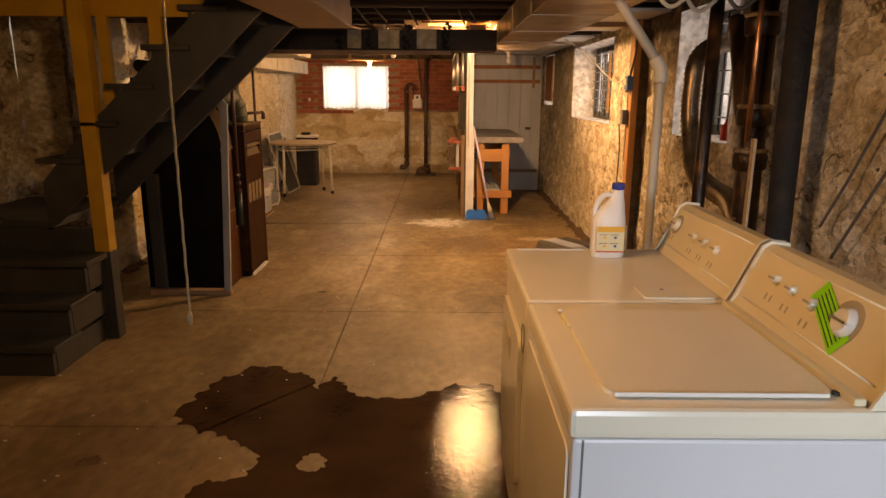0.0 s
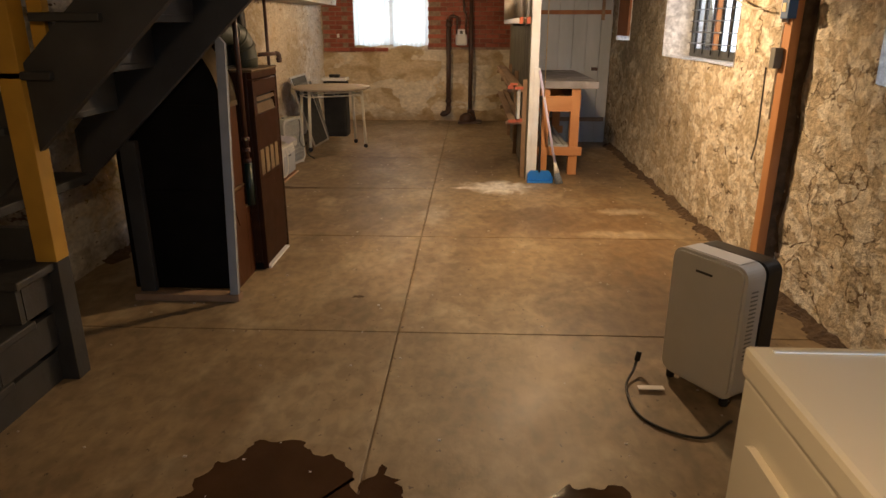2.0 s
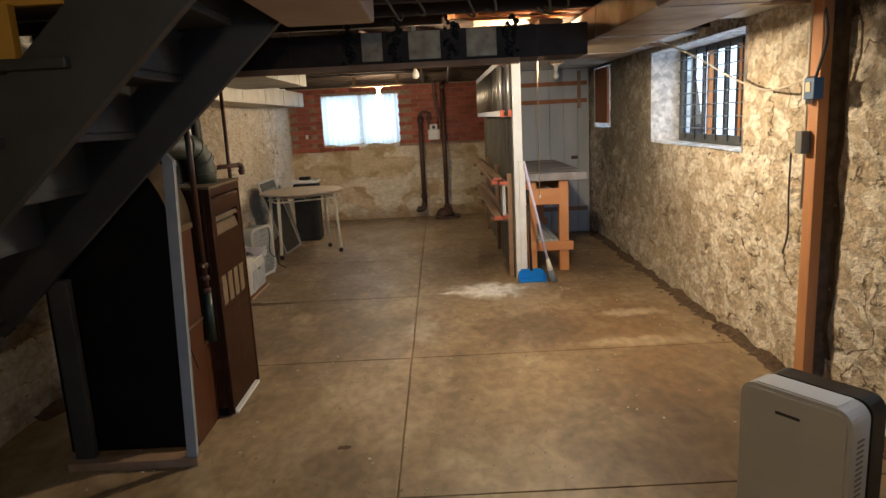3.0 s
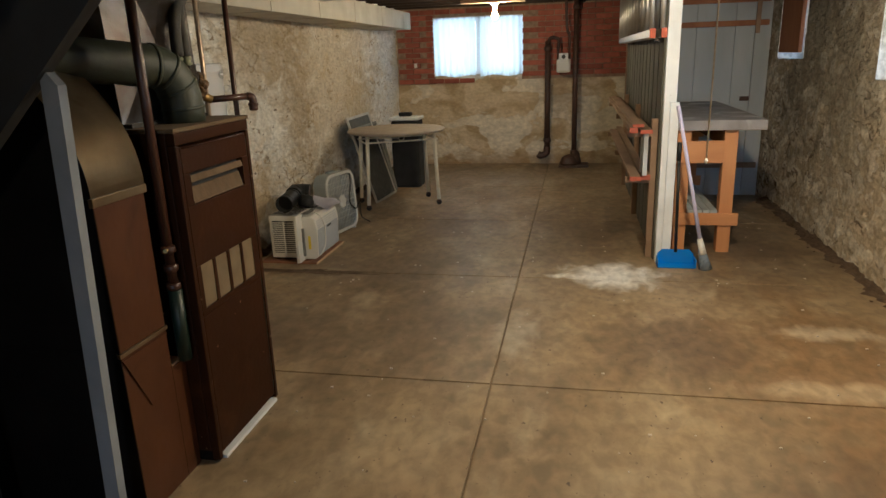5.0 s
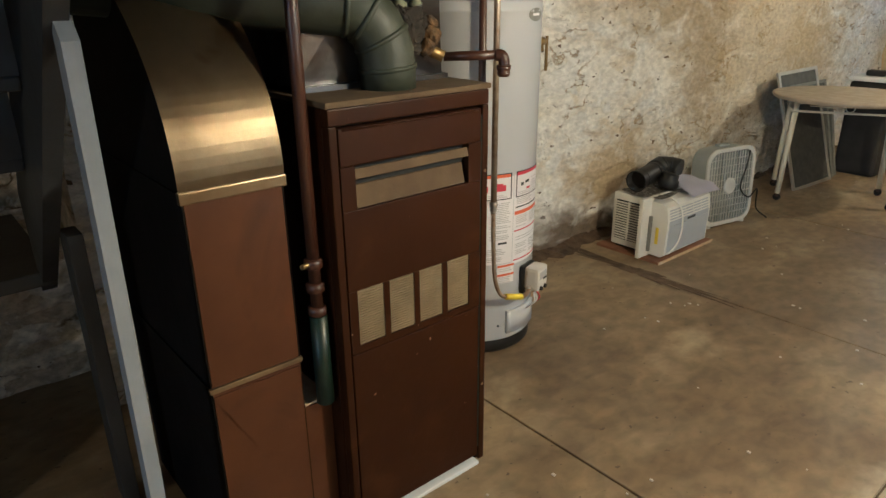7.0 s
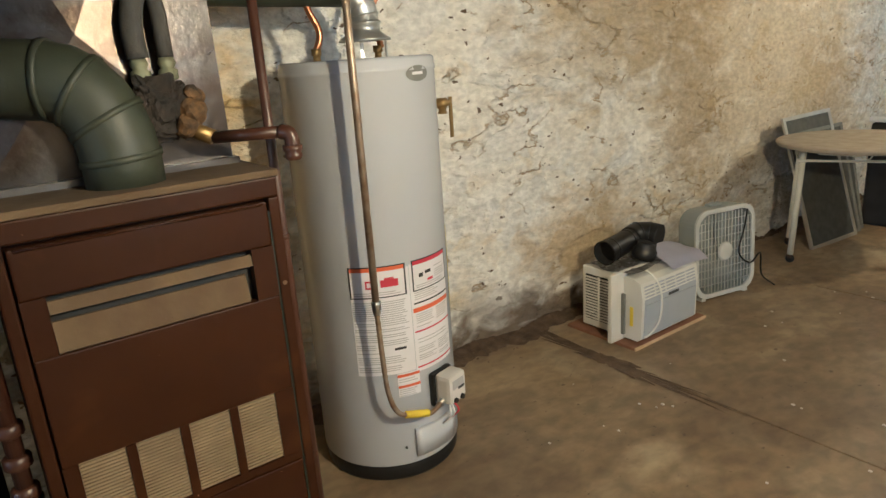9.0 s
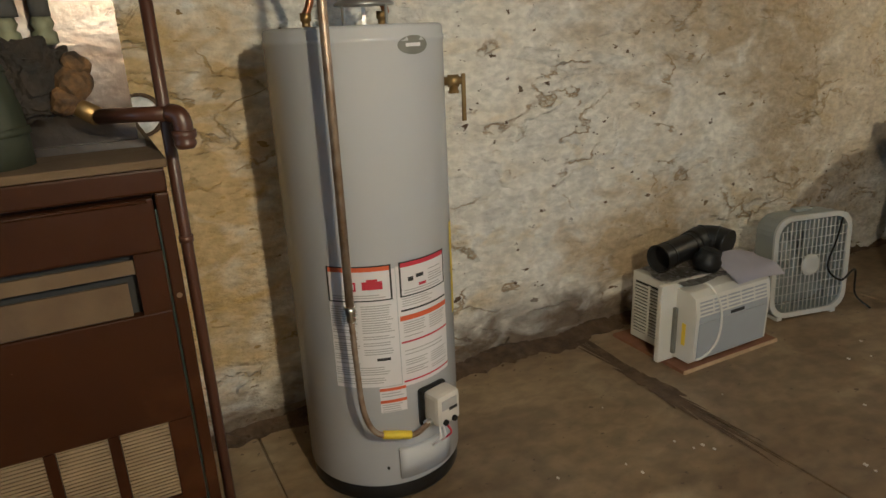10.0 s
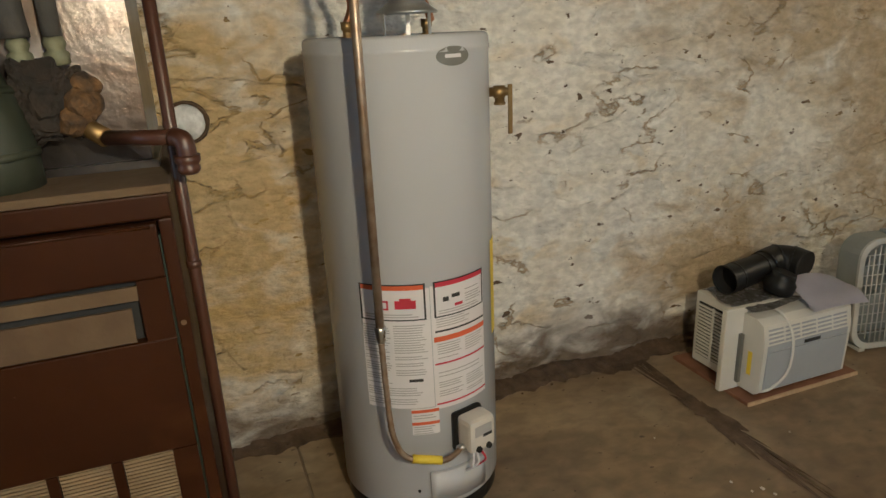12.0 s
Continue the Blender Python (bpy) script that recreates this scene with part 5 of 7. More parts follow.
    for i in range(28):
        badge.faces.new((c0, vs[i], vs[(i + 1) % 28]))
    bd = part("badge", badge, M_GREYBOX, w, "oval dark grey metal badge")
    patch("badge_bar", 10, 21, 1.384, 1.393, M_LABEL, 0.0045, bd)
    # burner door and gas control
    door = bmesh.new()
    lo, hi = [], []
    for i in range(9):
        a = radians(-12 + 42 * i / 8)
        for r, acc in ((R + 0.001, lo), (R + 0.013, hi)):
            acc.append([door.verts.new((cx + r * math.cos(a), cy + r * math.sin(a), z)) for z in (0.09, 0.195)])
    for i in range(8):
        door.faces.new((hi[i][0], hi[i + 1][0], hi[i + 1][1], hi[i][1])).smooth = True
        door.faces.new((hi[i][1], hi[i + 1][1], lo[i + 1][1], lo[i][1]))
        door.faces.new((lo[i][0], lo[i + 1][0], hi[i + 1][0], hi[i][0]))
    for k in (0, 8):
        door.faces.new((lo[k][0], hi[k][0], hi[k][1], lo[k][1]))
    part("burner_door", door, M_TANK, w)
    part("screw", turned((cx + R * math.cos(radians(-20)), cy + R * math.sin(radians(-20)), 0.13), [(0, 0.005), (0.006, 0.004)], 8, (math.cos(radians(-20)), math.sin(radians(-20)), 0)), M_INK, w)
    a = radians(15)
    turn = Matrix.Translation((cx, cy, 0)) @ Matrix.Rotation(a, 4, "Z")
    ctl = part("gas_control", cuboid(R + 0.018, R + 0.085, -0.046, 0.046, 0.280, 0.384, bevel=0.014, turn=turn), M_VALVEW, w, "off-white gas control box")
    part("control_back", cuboid(R - 0.004, R + 0.02, -0.052, 0.052, 0.258, 0.385, bevel=0.01, turn=turn), M_BLACKP, w, "black finned control back")
    part("control_plate", cuboid(R + 0.0852, R + 0.087, -0.03, 0.03, 0.334, 0.366, turn=turn), M_PRINT, ctl, "printed control plate")
    part("control_bar", cuboid(R + 0.0872, R + 0.0885, -0.002, 0.030, 0.328, 0.337, turn=turn), M_INK, ctl)
    for dy in (-0.018, 0.018):
        pt = turn @ Vector((R + 0.084, dy, 0.292))
        part("knob", turned(pt, [(0, 0.010), (0.008, 0.009)], 14, (math.cos(a), math.sin(a), 0)), M_BLACKP, ctl, "black knob")
    for k, (mt, dy) in enumerate(((M_LABEL, -0.01), (M_CRIMSON, 0.012), (M_LABEL, 0.0))):
        p0, p1 = turn @ Vector((R + 0.05, dy, 0.262)), turn @ Vector((R + 0.02, dy * 1.6, 0.18))
        pm = turn @ Vector((R + 0.06, dy * 2.2, 0.225))
        part("burner_wire", tube(smooth_path([p0, pm, p1], 6), 0.0035, 6), mt, w)
    # gas supply
    gx, gy = -1.34, 7.19
    part("gas_pipe", tube([(gx, gy, 0.715), (gx, gy, 2.06)], 0.0115, 12), M_GASPIPE, w, "aged steel gas pipe")
    part("gas_union", turned((gx, gy, 0.675), [(0, 0.010), (0.006, 0.014), (0.026, 0.014), (0.032, 0.016), (0.046, 0.016)], 8), M_CHROME, w)
    g0 = Vector((gx, gy, 0.68))
    g5 = turn @ Vector((R + 0.05, -0.054, 0.292))
    flex = smooth_path([g0, (gx, gy + 0.004, 0.53), (gx + 0.006, gy + 0.010, 0.400), (gx + 0.014, gy + 0.035, 0.325), (gx + 0.026, gy + 0.08, 0.303), (gx + 0.035, gy + 0.15, 0.287), g5], 14)
    part("flex_connector", tube(flex, [0.0078 + 0.0014 * (i % 2) for i in range(len(flex))], 10), M_GASPIPE, w, "corrugated gas connector")
    part("yellow_tag", tube([(gx + 0.021, gy + 0.058, 0.310), (gx + 0.034, gy + 0.140, 0.289)], 0.0125, 12), M_YTAG, w, "bright yellow connector sleeve")
    part("connector_nut", tube([g5 - Vector((0.0, 0.012, 0.002)), g5 + Vector((-0.004, 0.014, 0))], 0.013, 6), M_CHROME, w)
    # relief valve on the far side
    d = Vector((math.cos(radians(70)), math.sin(radians(70)), 0))
    s = Vector((cx, cy, 1.275)) + d * R
    rv = part("relief_valve", turned(s, [(0, 0.013), (0.012, 0.013), (0.013, 0.018), (0.045, 0.018), (0.046, 0.012), (0.055, 0.012)], 12, d), M_BRASS, w, "brass relief valve")
    part("valve_outlet", turned(s + d * 0.03, [(0, 0.014), (-0.028, 0.014), (-0.029, 0.017), (-0.036, 0.017)], 10), M_BRASS, rv)
    part("valve_lever", cuboid(-0.003, 0.003, -0.006, 0.006, -0.12, 0.02, turn=Matrix.Translation(s + d * 0.06)), M_BRASS, rv, "brass test lever")
    # top: draft hood, nipples, copper tubes
    hx, hy = cx + 0.02, cy + 0.03
    part("draft_hood", turned((hx, hy, 1.495), [(0, 0.085), (0.006, 0.085), (0.022, 0.062), (0.03, 0.052), (0.05, 0.052), (0.052, 0.056), (0.060, 0.056), (0.062, 0.050)], 28), M_GALV, w, "galvanised draft hood")
    for k in range(3):
        b = radians(40 + 120 * k)
        part("hood_leg", cuboid(-0.006, 0.006, -0.002, 0.002, 1.436, 1.497, turn=Matrix.Translation((hx + 0.07 * math.cos(b), hy + 0.07 * math.sin(b), 0)) @ Matrix.Rotation(b + 1.57, 4, "Z")), M_GALV, w)
    up = Vector((0, 0, 1))
    base = Vector((hx, hy, 1.555))
    dirn = Vector((-0.25, -0.97, 0.04)).normalized()
    vp = [base, base + up * 0.02]
    for i in range(1, 7):
        t = math.pi / 2 * i / 6
        vp.append(base + up * (0.02 + 0.075 * math.sin(t)) + dirn * 0.075 * (1 - math.cos(t)))
    part("vent_elbow", tube(vp, 0.049, 20), M_GALV, w, "galvanised vent elbow")
    for i in (1, 3, 5):
        t = (vp[i + 1] - vp[i]).normalized()
        part("elbow_seam", tube([vp[i] - t * 0.004, vp[i] + t * 0.004], 0.0515, 20), M_GALV, w)
    part("vent_run", tube([vp[-1] - dirn * 0.01, vp[-1] + dirn * 0.80], 0.05, 20), M_FLUE, w, "dark horizontal vent run")
    for sx, sy, yellow in ((-0.02, -0.13, True), (-0.02, 0.10, False)):
        p0 = (cx + sx, cy + sy, 1.436)
        part("nipple", turned(p0, [(0, 0.017), (0.004, 0.020), (0.008, 0.012), (0.022, 0.012), (0.024, 0.016), (0.045, 0.016)], 12), M_BRASS, w)
        wig = [(cx + sx + 0.006 * math.sin(k * 1.1), cy + sy + 0.016 * math.sin(k * 0.85 + (0 if yellow else 2)), 1.475 + 0.028 * k) for k in range(10)] + [(cx + sx, cy + sy, 2.06)]
        pth = smooth_path(wig, 6)
        part("copper_connector", tube(pth, [0.0105 + 0.0012 * (i % 2) for i in range(len(pth))], 10), M_COPPER, w, "corrugated copper connector")


water_heater()


th = thing("wall_thimble", (-2.02, 6.80, 1.21), "plastered round hole with dark crumbled rim in the wall", "wall patch")
part("plug", turned((-2.045, 6.80, 1.21), [(0, 0.058), (0.034, 0.056), (0.040, 0.048), (0.043, 0.02)], 24, (1, 0, 0)), M_REVEAL, th, "white plaster plug")
rim = [Vector((-2.012, 6.80 + 0.062 * math.cos(a), 1.21 + 0.062 * math.sin(a))) for a in [2 * math.pi * k / 36 for k in range(37)]]
part("rim", tube(rim, [0.005 + 0.004 * abs(noise.noise(p * 40)) for p in rim], 6, caps=False), M_DIRT, th, "dark crumbled rim")


# ---- laundry ----
def appliance(kind, y0, y1):
    x0, x1, h = 0.883, 1.575, 0.918
    label = {"washer": "cream top-loading washing machine, side coloured cool for its daylight", "dryer": "cream clothes dryer standing beside the washer"}[kind]
    w = thing("washing_machine" if kind == "washer" else "clothes_dryer", ((x0 + x1) / 2, (y0 + y1) / 2, 0.0), label, "washing machine" if kind == "washer" else "dryer")
    part("cabinet", cuboid(x0 + 0.004, x1, y0 + 0.004, y1 - 0.004, 0.03, h - 0.062, bevel=0.008), M_APPLCOOL if kind == "washer" else M_APPL, w)
    part("top", cuboid(x0 - 0.004, x1 + 0.004, y0, y1, h - 0.060, h, bevel=0.012), M_APPL, w)
    part("plinth", cuboid(x0 + 0.03, x1 - 0.03, y0 + 0.03, y1 - 0.03, 0.0, 0.031), M_BLACKM, w)
    part("side_seam", cuboid(x0 + 0.022, x0 + 0.026, y0 + 0.0015, y0 + 0.005, 0.04, h - 0.065), M_GREYBOX, w)
    part("console", pushed([(1.455, h + 0.001), (1.475, h + 0.03), (1.535, h + 0.165), (1.555, h + 0.178), (1.60, h + 0.172), (1.612, h + 0.001)], "y", y0 + 0.012, y1 - 0.012), M_CONSOLE, w, "slanted control console")
    con = w.children[-1]
    nrm = Vector((-0.914, 0, 0.406)).normalized()

    def on_face(y, t):
        return Vector((1.475 + 0.06 * t, y, h + 0.03 + 0.135 * t))
    for yy in (y0 + 0.004, y1 - 0.012):
        part("console_end", pushed([(1.45, h + 0.001), (1.468, h + 0.034), (1.530, h + 0.172), (1.553, h + 0.186), (1.606, h + 0.18), (1.618, h + 0.001)], "y", yy, yy + 0.008), M_APPL, w)
    if kind == "dryer":
        knobs = [(3.019, 0.52, 0.017), (3.112, 0.52, 0.017), (3.203, 0.52, 0.017), (3.395, 0.58, 0.026)]
    else:
        knobs = [(2.640, 0.60, 0.014), (2.555, 0.58, 0.014), (2.460, 0.54, 0.017), (2.335, 0.55, 0.036)]
    for y, t, r in knobs:
        c = on_face(y, t)
        part("dial_ring", turned(c - nrm * 0.001, [(0, r * 1.45), (0.002, r * 1.45)], 24, nrm), M_LEGEND if r > 0.025 else M_CONSOLE, con, "printed dial ring")
        part("knob", turned(c, [(0, r), (0.003, r * 1.02), (0.008, r * 0.86), (0.014, r * 0.8), (0.017, r * 0.7)], 20, nrm), M_PORCELAIN if r > 0.03 else M_APPL, con, "round plastic knob")
        part("knob_grip", cuboid(-r * 0.8, r * 0.8, -0.003, 0.003, 0.0, 0.006, turn=Matrix.Translation(c + nrm * 0.017) @ nrm.to_track_quat("Z", "Y").to_matrix().to_4x4()), M_CHROME if r > 0.03 else M_LEGEND, con)
        for k in range(2):
            q = on_face(y - 0.012 + 0.024 * k, t - 0.34)
            part("legend", cuboid(-0.003, 0.003, -0.009, 0.009, 0.0, 0.0012, turn=Matrix.Translation(q) @ nrm.to_track_quat("Z", "Y").to_matrix().to_4x4()), M_LEGEND, con)
    q = nrm.to_track_quat("Z", "X").to_matrix().to_4x4()
    rim = bmesh.new()
    for t in (0.02, 0.98):
        sweep(rim, [on_face(y0 + 0.04, t), on_face(y1 - 0.04, t)], 0.0025, 6)
    part("face_rim", rim, M_APPL, con)
    if kind == "washer":
        st = part("sticker", cuboid(-0.030, 0.030, -0.092, 0.092, 0.002, 0.0032, turn=Matrix.Translation(on_face(2.388, 0.50)) @ nrm.to_track_quat("Z", "Y").to_matrix().to_4x4() @ Matrix.Rotation(radians(60), 4, "Z")), M_GREEN, w, "bright lime green paper sticker")
        for k in range(5):
            part("writing", cuboid(-0.0015, 0.0015, -0.075, 0.07, 0.0034, 0.004, turn=Matrix.Translation(on_face(2.388, 0.50)) @ nrm.to_track_quat("Z", "Y").to_matrix().to_4x4() @ Matrix.Rotation(radians(60), 4, "Z") @ Matrix.Translation((-0.022 + 0.011 * k, 0, 0))), M_DARKGREEN, st)
        lid = part("lid", pushed(rounded(0.455, 0.515, 0.03, 5, 1.188, (y0 + y1) / 2 - 0.015), "z", h + 0.001, h + 0.010), M_APPL, w, "flat lid")
        part("lid_edge", cuboid(0.975, 1.40, y0 + 0.052, y0 + 0.058, h + 0.003, h + 0.012, bevel=0.002), M_PORCELAIN, lid)
        part("lid_handle", cuboid(0.953, 0.964, y1 - 0.22, y1 - 0.12, h + 0.0025, h + 0.0115, bevel=0.003), M_LABCREAM, lid, "yellowed lid handle recess")
        part("lid_bumper", turned((0.955, y1 - 0.105, h + 0.002), [(0, 0.008), (0.01, 0.007), (0.012, 0.003)], 10), M_PORCELAIN, lid)
        part("lid_stop", turned((1.425, y0 + 0.075, h + 0.001), [(0, 0.009), (0.006, 0.008)], 10), M_INK, lid)
        part("rear_ledge", cuboid(1.428, 1.452, y0 + 0.02, y1 - 0.02, h + 0.0005, h + 0.016, bevel=0.004), M_CONSOLE, w, "yellowed ledge before the console")
        part("front_panel", pushed(rounded(0.61, 0.74, 0.02, 4, (y0 + y1) / 2, 0.45), "x", x0 - 0.002, x0 + 0.003), M_APPL, w)
    else:
        part("top_lip", cuboid(0.92, 1.28, y1 - 0.035, y1 - 0.025, h + 0.0005, h + 0.004, bevel=0.0015), M_PORCELAIN, w)
        lint = part("lint_lid", pushed(rounded(0.22, 0.12, 0.012, 4, 1.335, y0 + 0.085), "z", h + 0.0005, h + 0.005), M_APPL, w, "lint screen lid")
        part("lint_grip", turned((1.30, y0 + 0.105, h + 0.005), [(0, 0.007), (0.002, 0.006)], 10), M_GREYBOX, lint)
        door = part("door", pushed(rounded(0.50, 0.52, 0.045, 6, (y0 + y1) / 2 + 0.02, 0.50), "x", x0 - 0.012, x0 + 0.003), M_APPL, w, "raised loading door")
        part("handle", pushed(rounded(0.15, 0.09, 0.012, 4, (y0 + y1) / 2 + 0.06, 0.65), "x", x0 - 0.014, x0 - 0.0125), M_LABCREAM, door, "yellowed recessed handle")
        part("handle_recess", pushed(rounded(0.13, 0.04, 0.01, 4, (y0 + y1) / 2 + 0.06, 0.67), "x", x0 - 0.016, x0 - 0.0145), M_CONSOLE, door)
        bm = bmesh.new()
        pts = [Vector((x0 - 0.002, y0 + 0.075 + 0.032 * math.cos(a), 0.775 + 0.045 * math.sin(a))) for a in [2 * math.pi * i / 24 for i in range(24)]]
        sweep(bm, pts + [pts[0]], 0.002, 6, caps=False)
        part("badge_ring", bm, M_GREYBOX, w, "oval outlined badge")
    return w


appliance("washer", 2.126, 2.789)
appliance("dryer", 2.797, 3.46)


def bleach_jug():
    x, y, z = 1.238, 3.345, 0.919
    j = thing("bleach_jug", (x, y, z), "white plastic bleach jug with blue cap, on the dryer", "bottle")
    bm = bmesh.new()
    rows = []
    for h, w, d, dx in ((0, 0.118, 0.086, 0), (0.004, 0.126, 0.094, 0), (0.14, 0.126, 0.094, 0), (0.165, 0.122, 0.09, 0.0), (0.19, 0.100, 0.078, 0.008), (0.215, 0.072, 0.062, 0.020), (0.24, 0.050, 0.048, 0.028), (0.262, 0.042, 0.042, 0.030), (0.272, 0.040, 0.040, 0.030)):
        rows.append([bm.verts.new((x + dx + a, y + b, z + h)) for a, b in rounded(w, d, min(w, d) * 0.42, 5)])
    for p, q in zip(rows, rows[1:]):
        for i in range(len(p)):
            bm.faces.new((p[i], p[(i + 1) % len(p)], q[(i + 1) % len(p)], q[i])).smooth = True
    bm.faces.new(rows[0][::-1])
    bm.faces.new(rows[-1])
    part("body", bm, M_JUG, j)
    part("handle", tube(smooth_path([(x + 0.012, y, z + 0.245), (x - 0.012, y, z + 0.252), (x - 0.036, y, z + 0.235), (x - 0.05, y, z + 0.205), (x - 0.053, y, z + 0.175), (x - 0.045, y, z + 0.15)], 6), [0.011] * 31, 10), M_JUG, j)
    part("cap", turned((x + 0.030, y, z + 0.272), [(0, 0.022), (0.003, 0.024), (0.022, 0.024), (0.026, 0.021)], 24), M_BLUECAP, j, "dark blue screw cap")
    lab = part("label", cuboid(x - 0.052, x + 0.052, y - 0.0485, y - 0.0475, z + 0.025, z + 0.13), M_LABCREAM, j, "cream label with orange bands")
    part("label_band", cuboid(x - 0.052, x + 0.052, y - 0.0495, y - 0.0488, z + 0.108, z + 0.13), M_LABYEL, lab)
    part("label_band", cuboid(x - 0.052, x + 0.052, y - 0.0495, y - 0.0488, z + 0.025, z + 0.031), M_ORANGE, lab)
    for zz in (0.085, 0.05):
        for xx in (-0.028, 0.012):
            part("label_picture", cuboid(x + xx + 0.002, x + xx + 0.012, y - 0.0495, y - 0.0488, z + zz - 0.004, z + zz + 0.005), M_BLUECAP if xx > 0 else M_LABYEL, lab)
            part("label_text", cuboid(x + xx - 0.014, x + xx + 0.018, y - 0.0495, y - 0.0488, z + zz + 0.011, z + zz + 0.013), M_INK, lab)
    side = part("side_label", cuboid(x + 0.0632, x + 0.0642, y - 0.035, y + 0.035, z + 0.03, z + 0.13), M_LABCREAM, j)
    part("side_band", cuboid(x + 0.0644, x + 0.065, y - 0.035, y + 0.035, z + 0.115, z + 0.13), M_LABYEL, side)
    j.scale = (0.95, 0.95, 0.90)


bleach_jug()


def dehumidifier():
    m = Matrix.Translation((1.215, 5.0, 0.0)) @ Matrix.Rotation(math.atan2(-0.845, 0.535), 4, "Z")
    d = thing("dehumidifier", (1.4, 4.9, 0.0), "grey portable dehumidifier with black back half on the floor", "dehumidifier")

    def shell(y0, y1, inset, mat, name, label):
        bm = pushed([(a, b) for a, b in rounded(0.36 - inset, 0.575 - inset, 0.05, 6, 0.18, 0.325)], "y", y0, y1)
        bmesh.ops.bevel(bm, geom=[e for e in bm.edges if abs(e.verts[0].co.y - e.verts[1].co.y) < 1e-6], offset=0.012, segments=2, affect="EDGES")
        bmesh.ops.transform(bm, matrix=m, verts=bm.verts[:])
        return part(name, bm, mat, d, label)
    front = shell(0.0, 0.13, 0.0, M_DEHUM, "front_shell", "warm grey front shell")
    shell(0.128, 0.235, 0.006, M_BLACKP, "back_shell", "black back shell")
    part("top_plate", cuboid(0.05, 0.31, 0.02, 0.115, 0.6125, 0.6165, bevel=0.002, turn=m), M_DEHUMT, front, "light grey top plate")
    part("name_bar", cuboid(0.13, 0.21, -0.0015, 0.0005, 0.535, 0.545, turn=m), M_INK, front)
    for k in range(17):
        z = 0.22 + k * 0.018
        part("side_slot", cuboid(0.3595, 0.3615, 0.045, 0.085, z, z + 0.006, turn=m), M_GREYBOX, front)
    for a, b in ((0.04, 0.03), (0.32, 0.03), (0.04, 0.2), (0.32, 0.2)):
        part("caster", turned(m @ Vector((a, b, 0.0)), [(0, 0.012), (0.005, 0.018), (0.03, 0.018), (0.04, 0.012)], 10), M_BLACKP, d)
    part("rating_label", cuboid(0.3575, 0.3590, 0.16, 0.20, 0.20, 0.225, turn=m), M_LABEL, d)
    c = thing("power_cord", (1.1, 4.7, 0.0), "black power cord with plug trailing on the floor", "cord")
    pts = smooth_path([(1.40, 4.62, 0.008), (1.24, 4.50, 0.008), (1.06, 4.62, 0.008), (1.04, 4.85, 0.010), (1.10, 4.98, 0.035), (1.12, 5.02, 0.06)], 8)
    part("cable", tube(pts, 0.006, 8), M_BLACKP, c)
    part("plug", tube([(1.12, 5.02, 0.055), (1.13, 5.03, 0.095)], 0.013, 8), M_BLACKP, c)
    part("tag", cuboid(1.09, 1.20, 4.84, 4.87, 0.012, 0.016, turn=None), M_LABEL, c, "white paper tag")


dehumidifier()

# pipes and ducts behind the laundry
pv = thing("drain_pipe", (1.58, 3.96, 0.0), "cream plastic drain pipe rising past the dryer", "pipe")
part("riser", tube([(1.58, 3.96, 0.0), (1.585, 3.97, 1.56)], 0.021, 16), M_PVC, pv)
part("elbow", tube(smooth_path([(1.585, 3.97, 1.545), (1.583, 3.97, 1.60), (1.555, 3.975, 1.65)], 5), 0.029, 16), M_PVC, pv)
part("slant_run", tube([(1.565, 3.973, 1.635), (1.25, 4.0, 2.07)], 0.021, 16), M_PVC, pv)
fl = smooth_path([(2.30, 4.72, 1.78), (2.12, 4.66, 1.76), (1.98, 4.60, 1.68), (1.95, 4.58, 1.5), (1.95, 4.55, 1.32), (1.95, 4.44, 1.12), (1.98, 4.30, 1.04), (2.0, 4.1, 1.0), (1.97, 3.9, 0.92)], 14)
vh = thing("vent_hose", (1.95, 4.5, 1.0), "crinkled foil dryer vent hose going to the window", "vent hose")
part("hose", tube(fl, [0.053 if i % 2 else 0.047 for i in range(len(fl))], 14), M_DARKFOIL, vh)
stk = thing("soil_stack", (2.0, 3.9, 0.0), "rusty cast iron soil stack with hub joints", "soil stack")
part("pipe", tube([(1.99, 3.88, 0.0), (2.0, 3.96, 2.07)], 0.056, 18), M_STACK, stk)
for z in (0.72, 1.17, 1.36, 1.74):
    part("hub", turned((1.995, 3.88 + 0.038 * z, z), [(0, 0.060), (0.01, 0.071), (0.06, 0.073), (0.075, 0.068), (0.085, 0.058)], 18), M_STACK, stk)
    part("lead_ring", turned((1.995, 3.882 + 0.038 * z, z + 0.076), [(0, 0.066), (0.006, 0.074), (0.016, 0.073), (0.022, 0.062)], 18), M_LEAD, stk, "pale lead joint ring")
part("branch", tube(smooth_path([(1.99, 3.90, 1.30), (2.0, 4.05, 1.42), (2.03, 4.2, 1.62), (2.05, 4.35, 1.85)], 6), 0.04, 14), M_CASTIRON, stk)
solid("lath_strip", cuboid(1.918, 1.930, 3.735, 3.765, 0.0, 1.32, bevel=0.002), M_PADEDGE, "thin pale wooden lath standing beside the soil stack", "lath", (1.92, 3.75, 0.0))
solid("copper_riser", tube([(1.93, 3.83, 1.30), (1.935, 3.845, 1.70), (1.94, 3.85, 2.07)], 0.011, 10), M_COPPER, "tarnished copper riser beside the soil stack", "pipe", (1.93, 3.83, 1.3))
solid("iron_pipe", tube([(1.83, 4.06, 0.0), (1.86, 4.11, 2.07)], 0.030, 14), M_STACK, "dark iron water pipe rising to the joists", "pipe", (1.85, 4.08, 0))
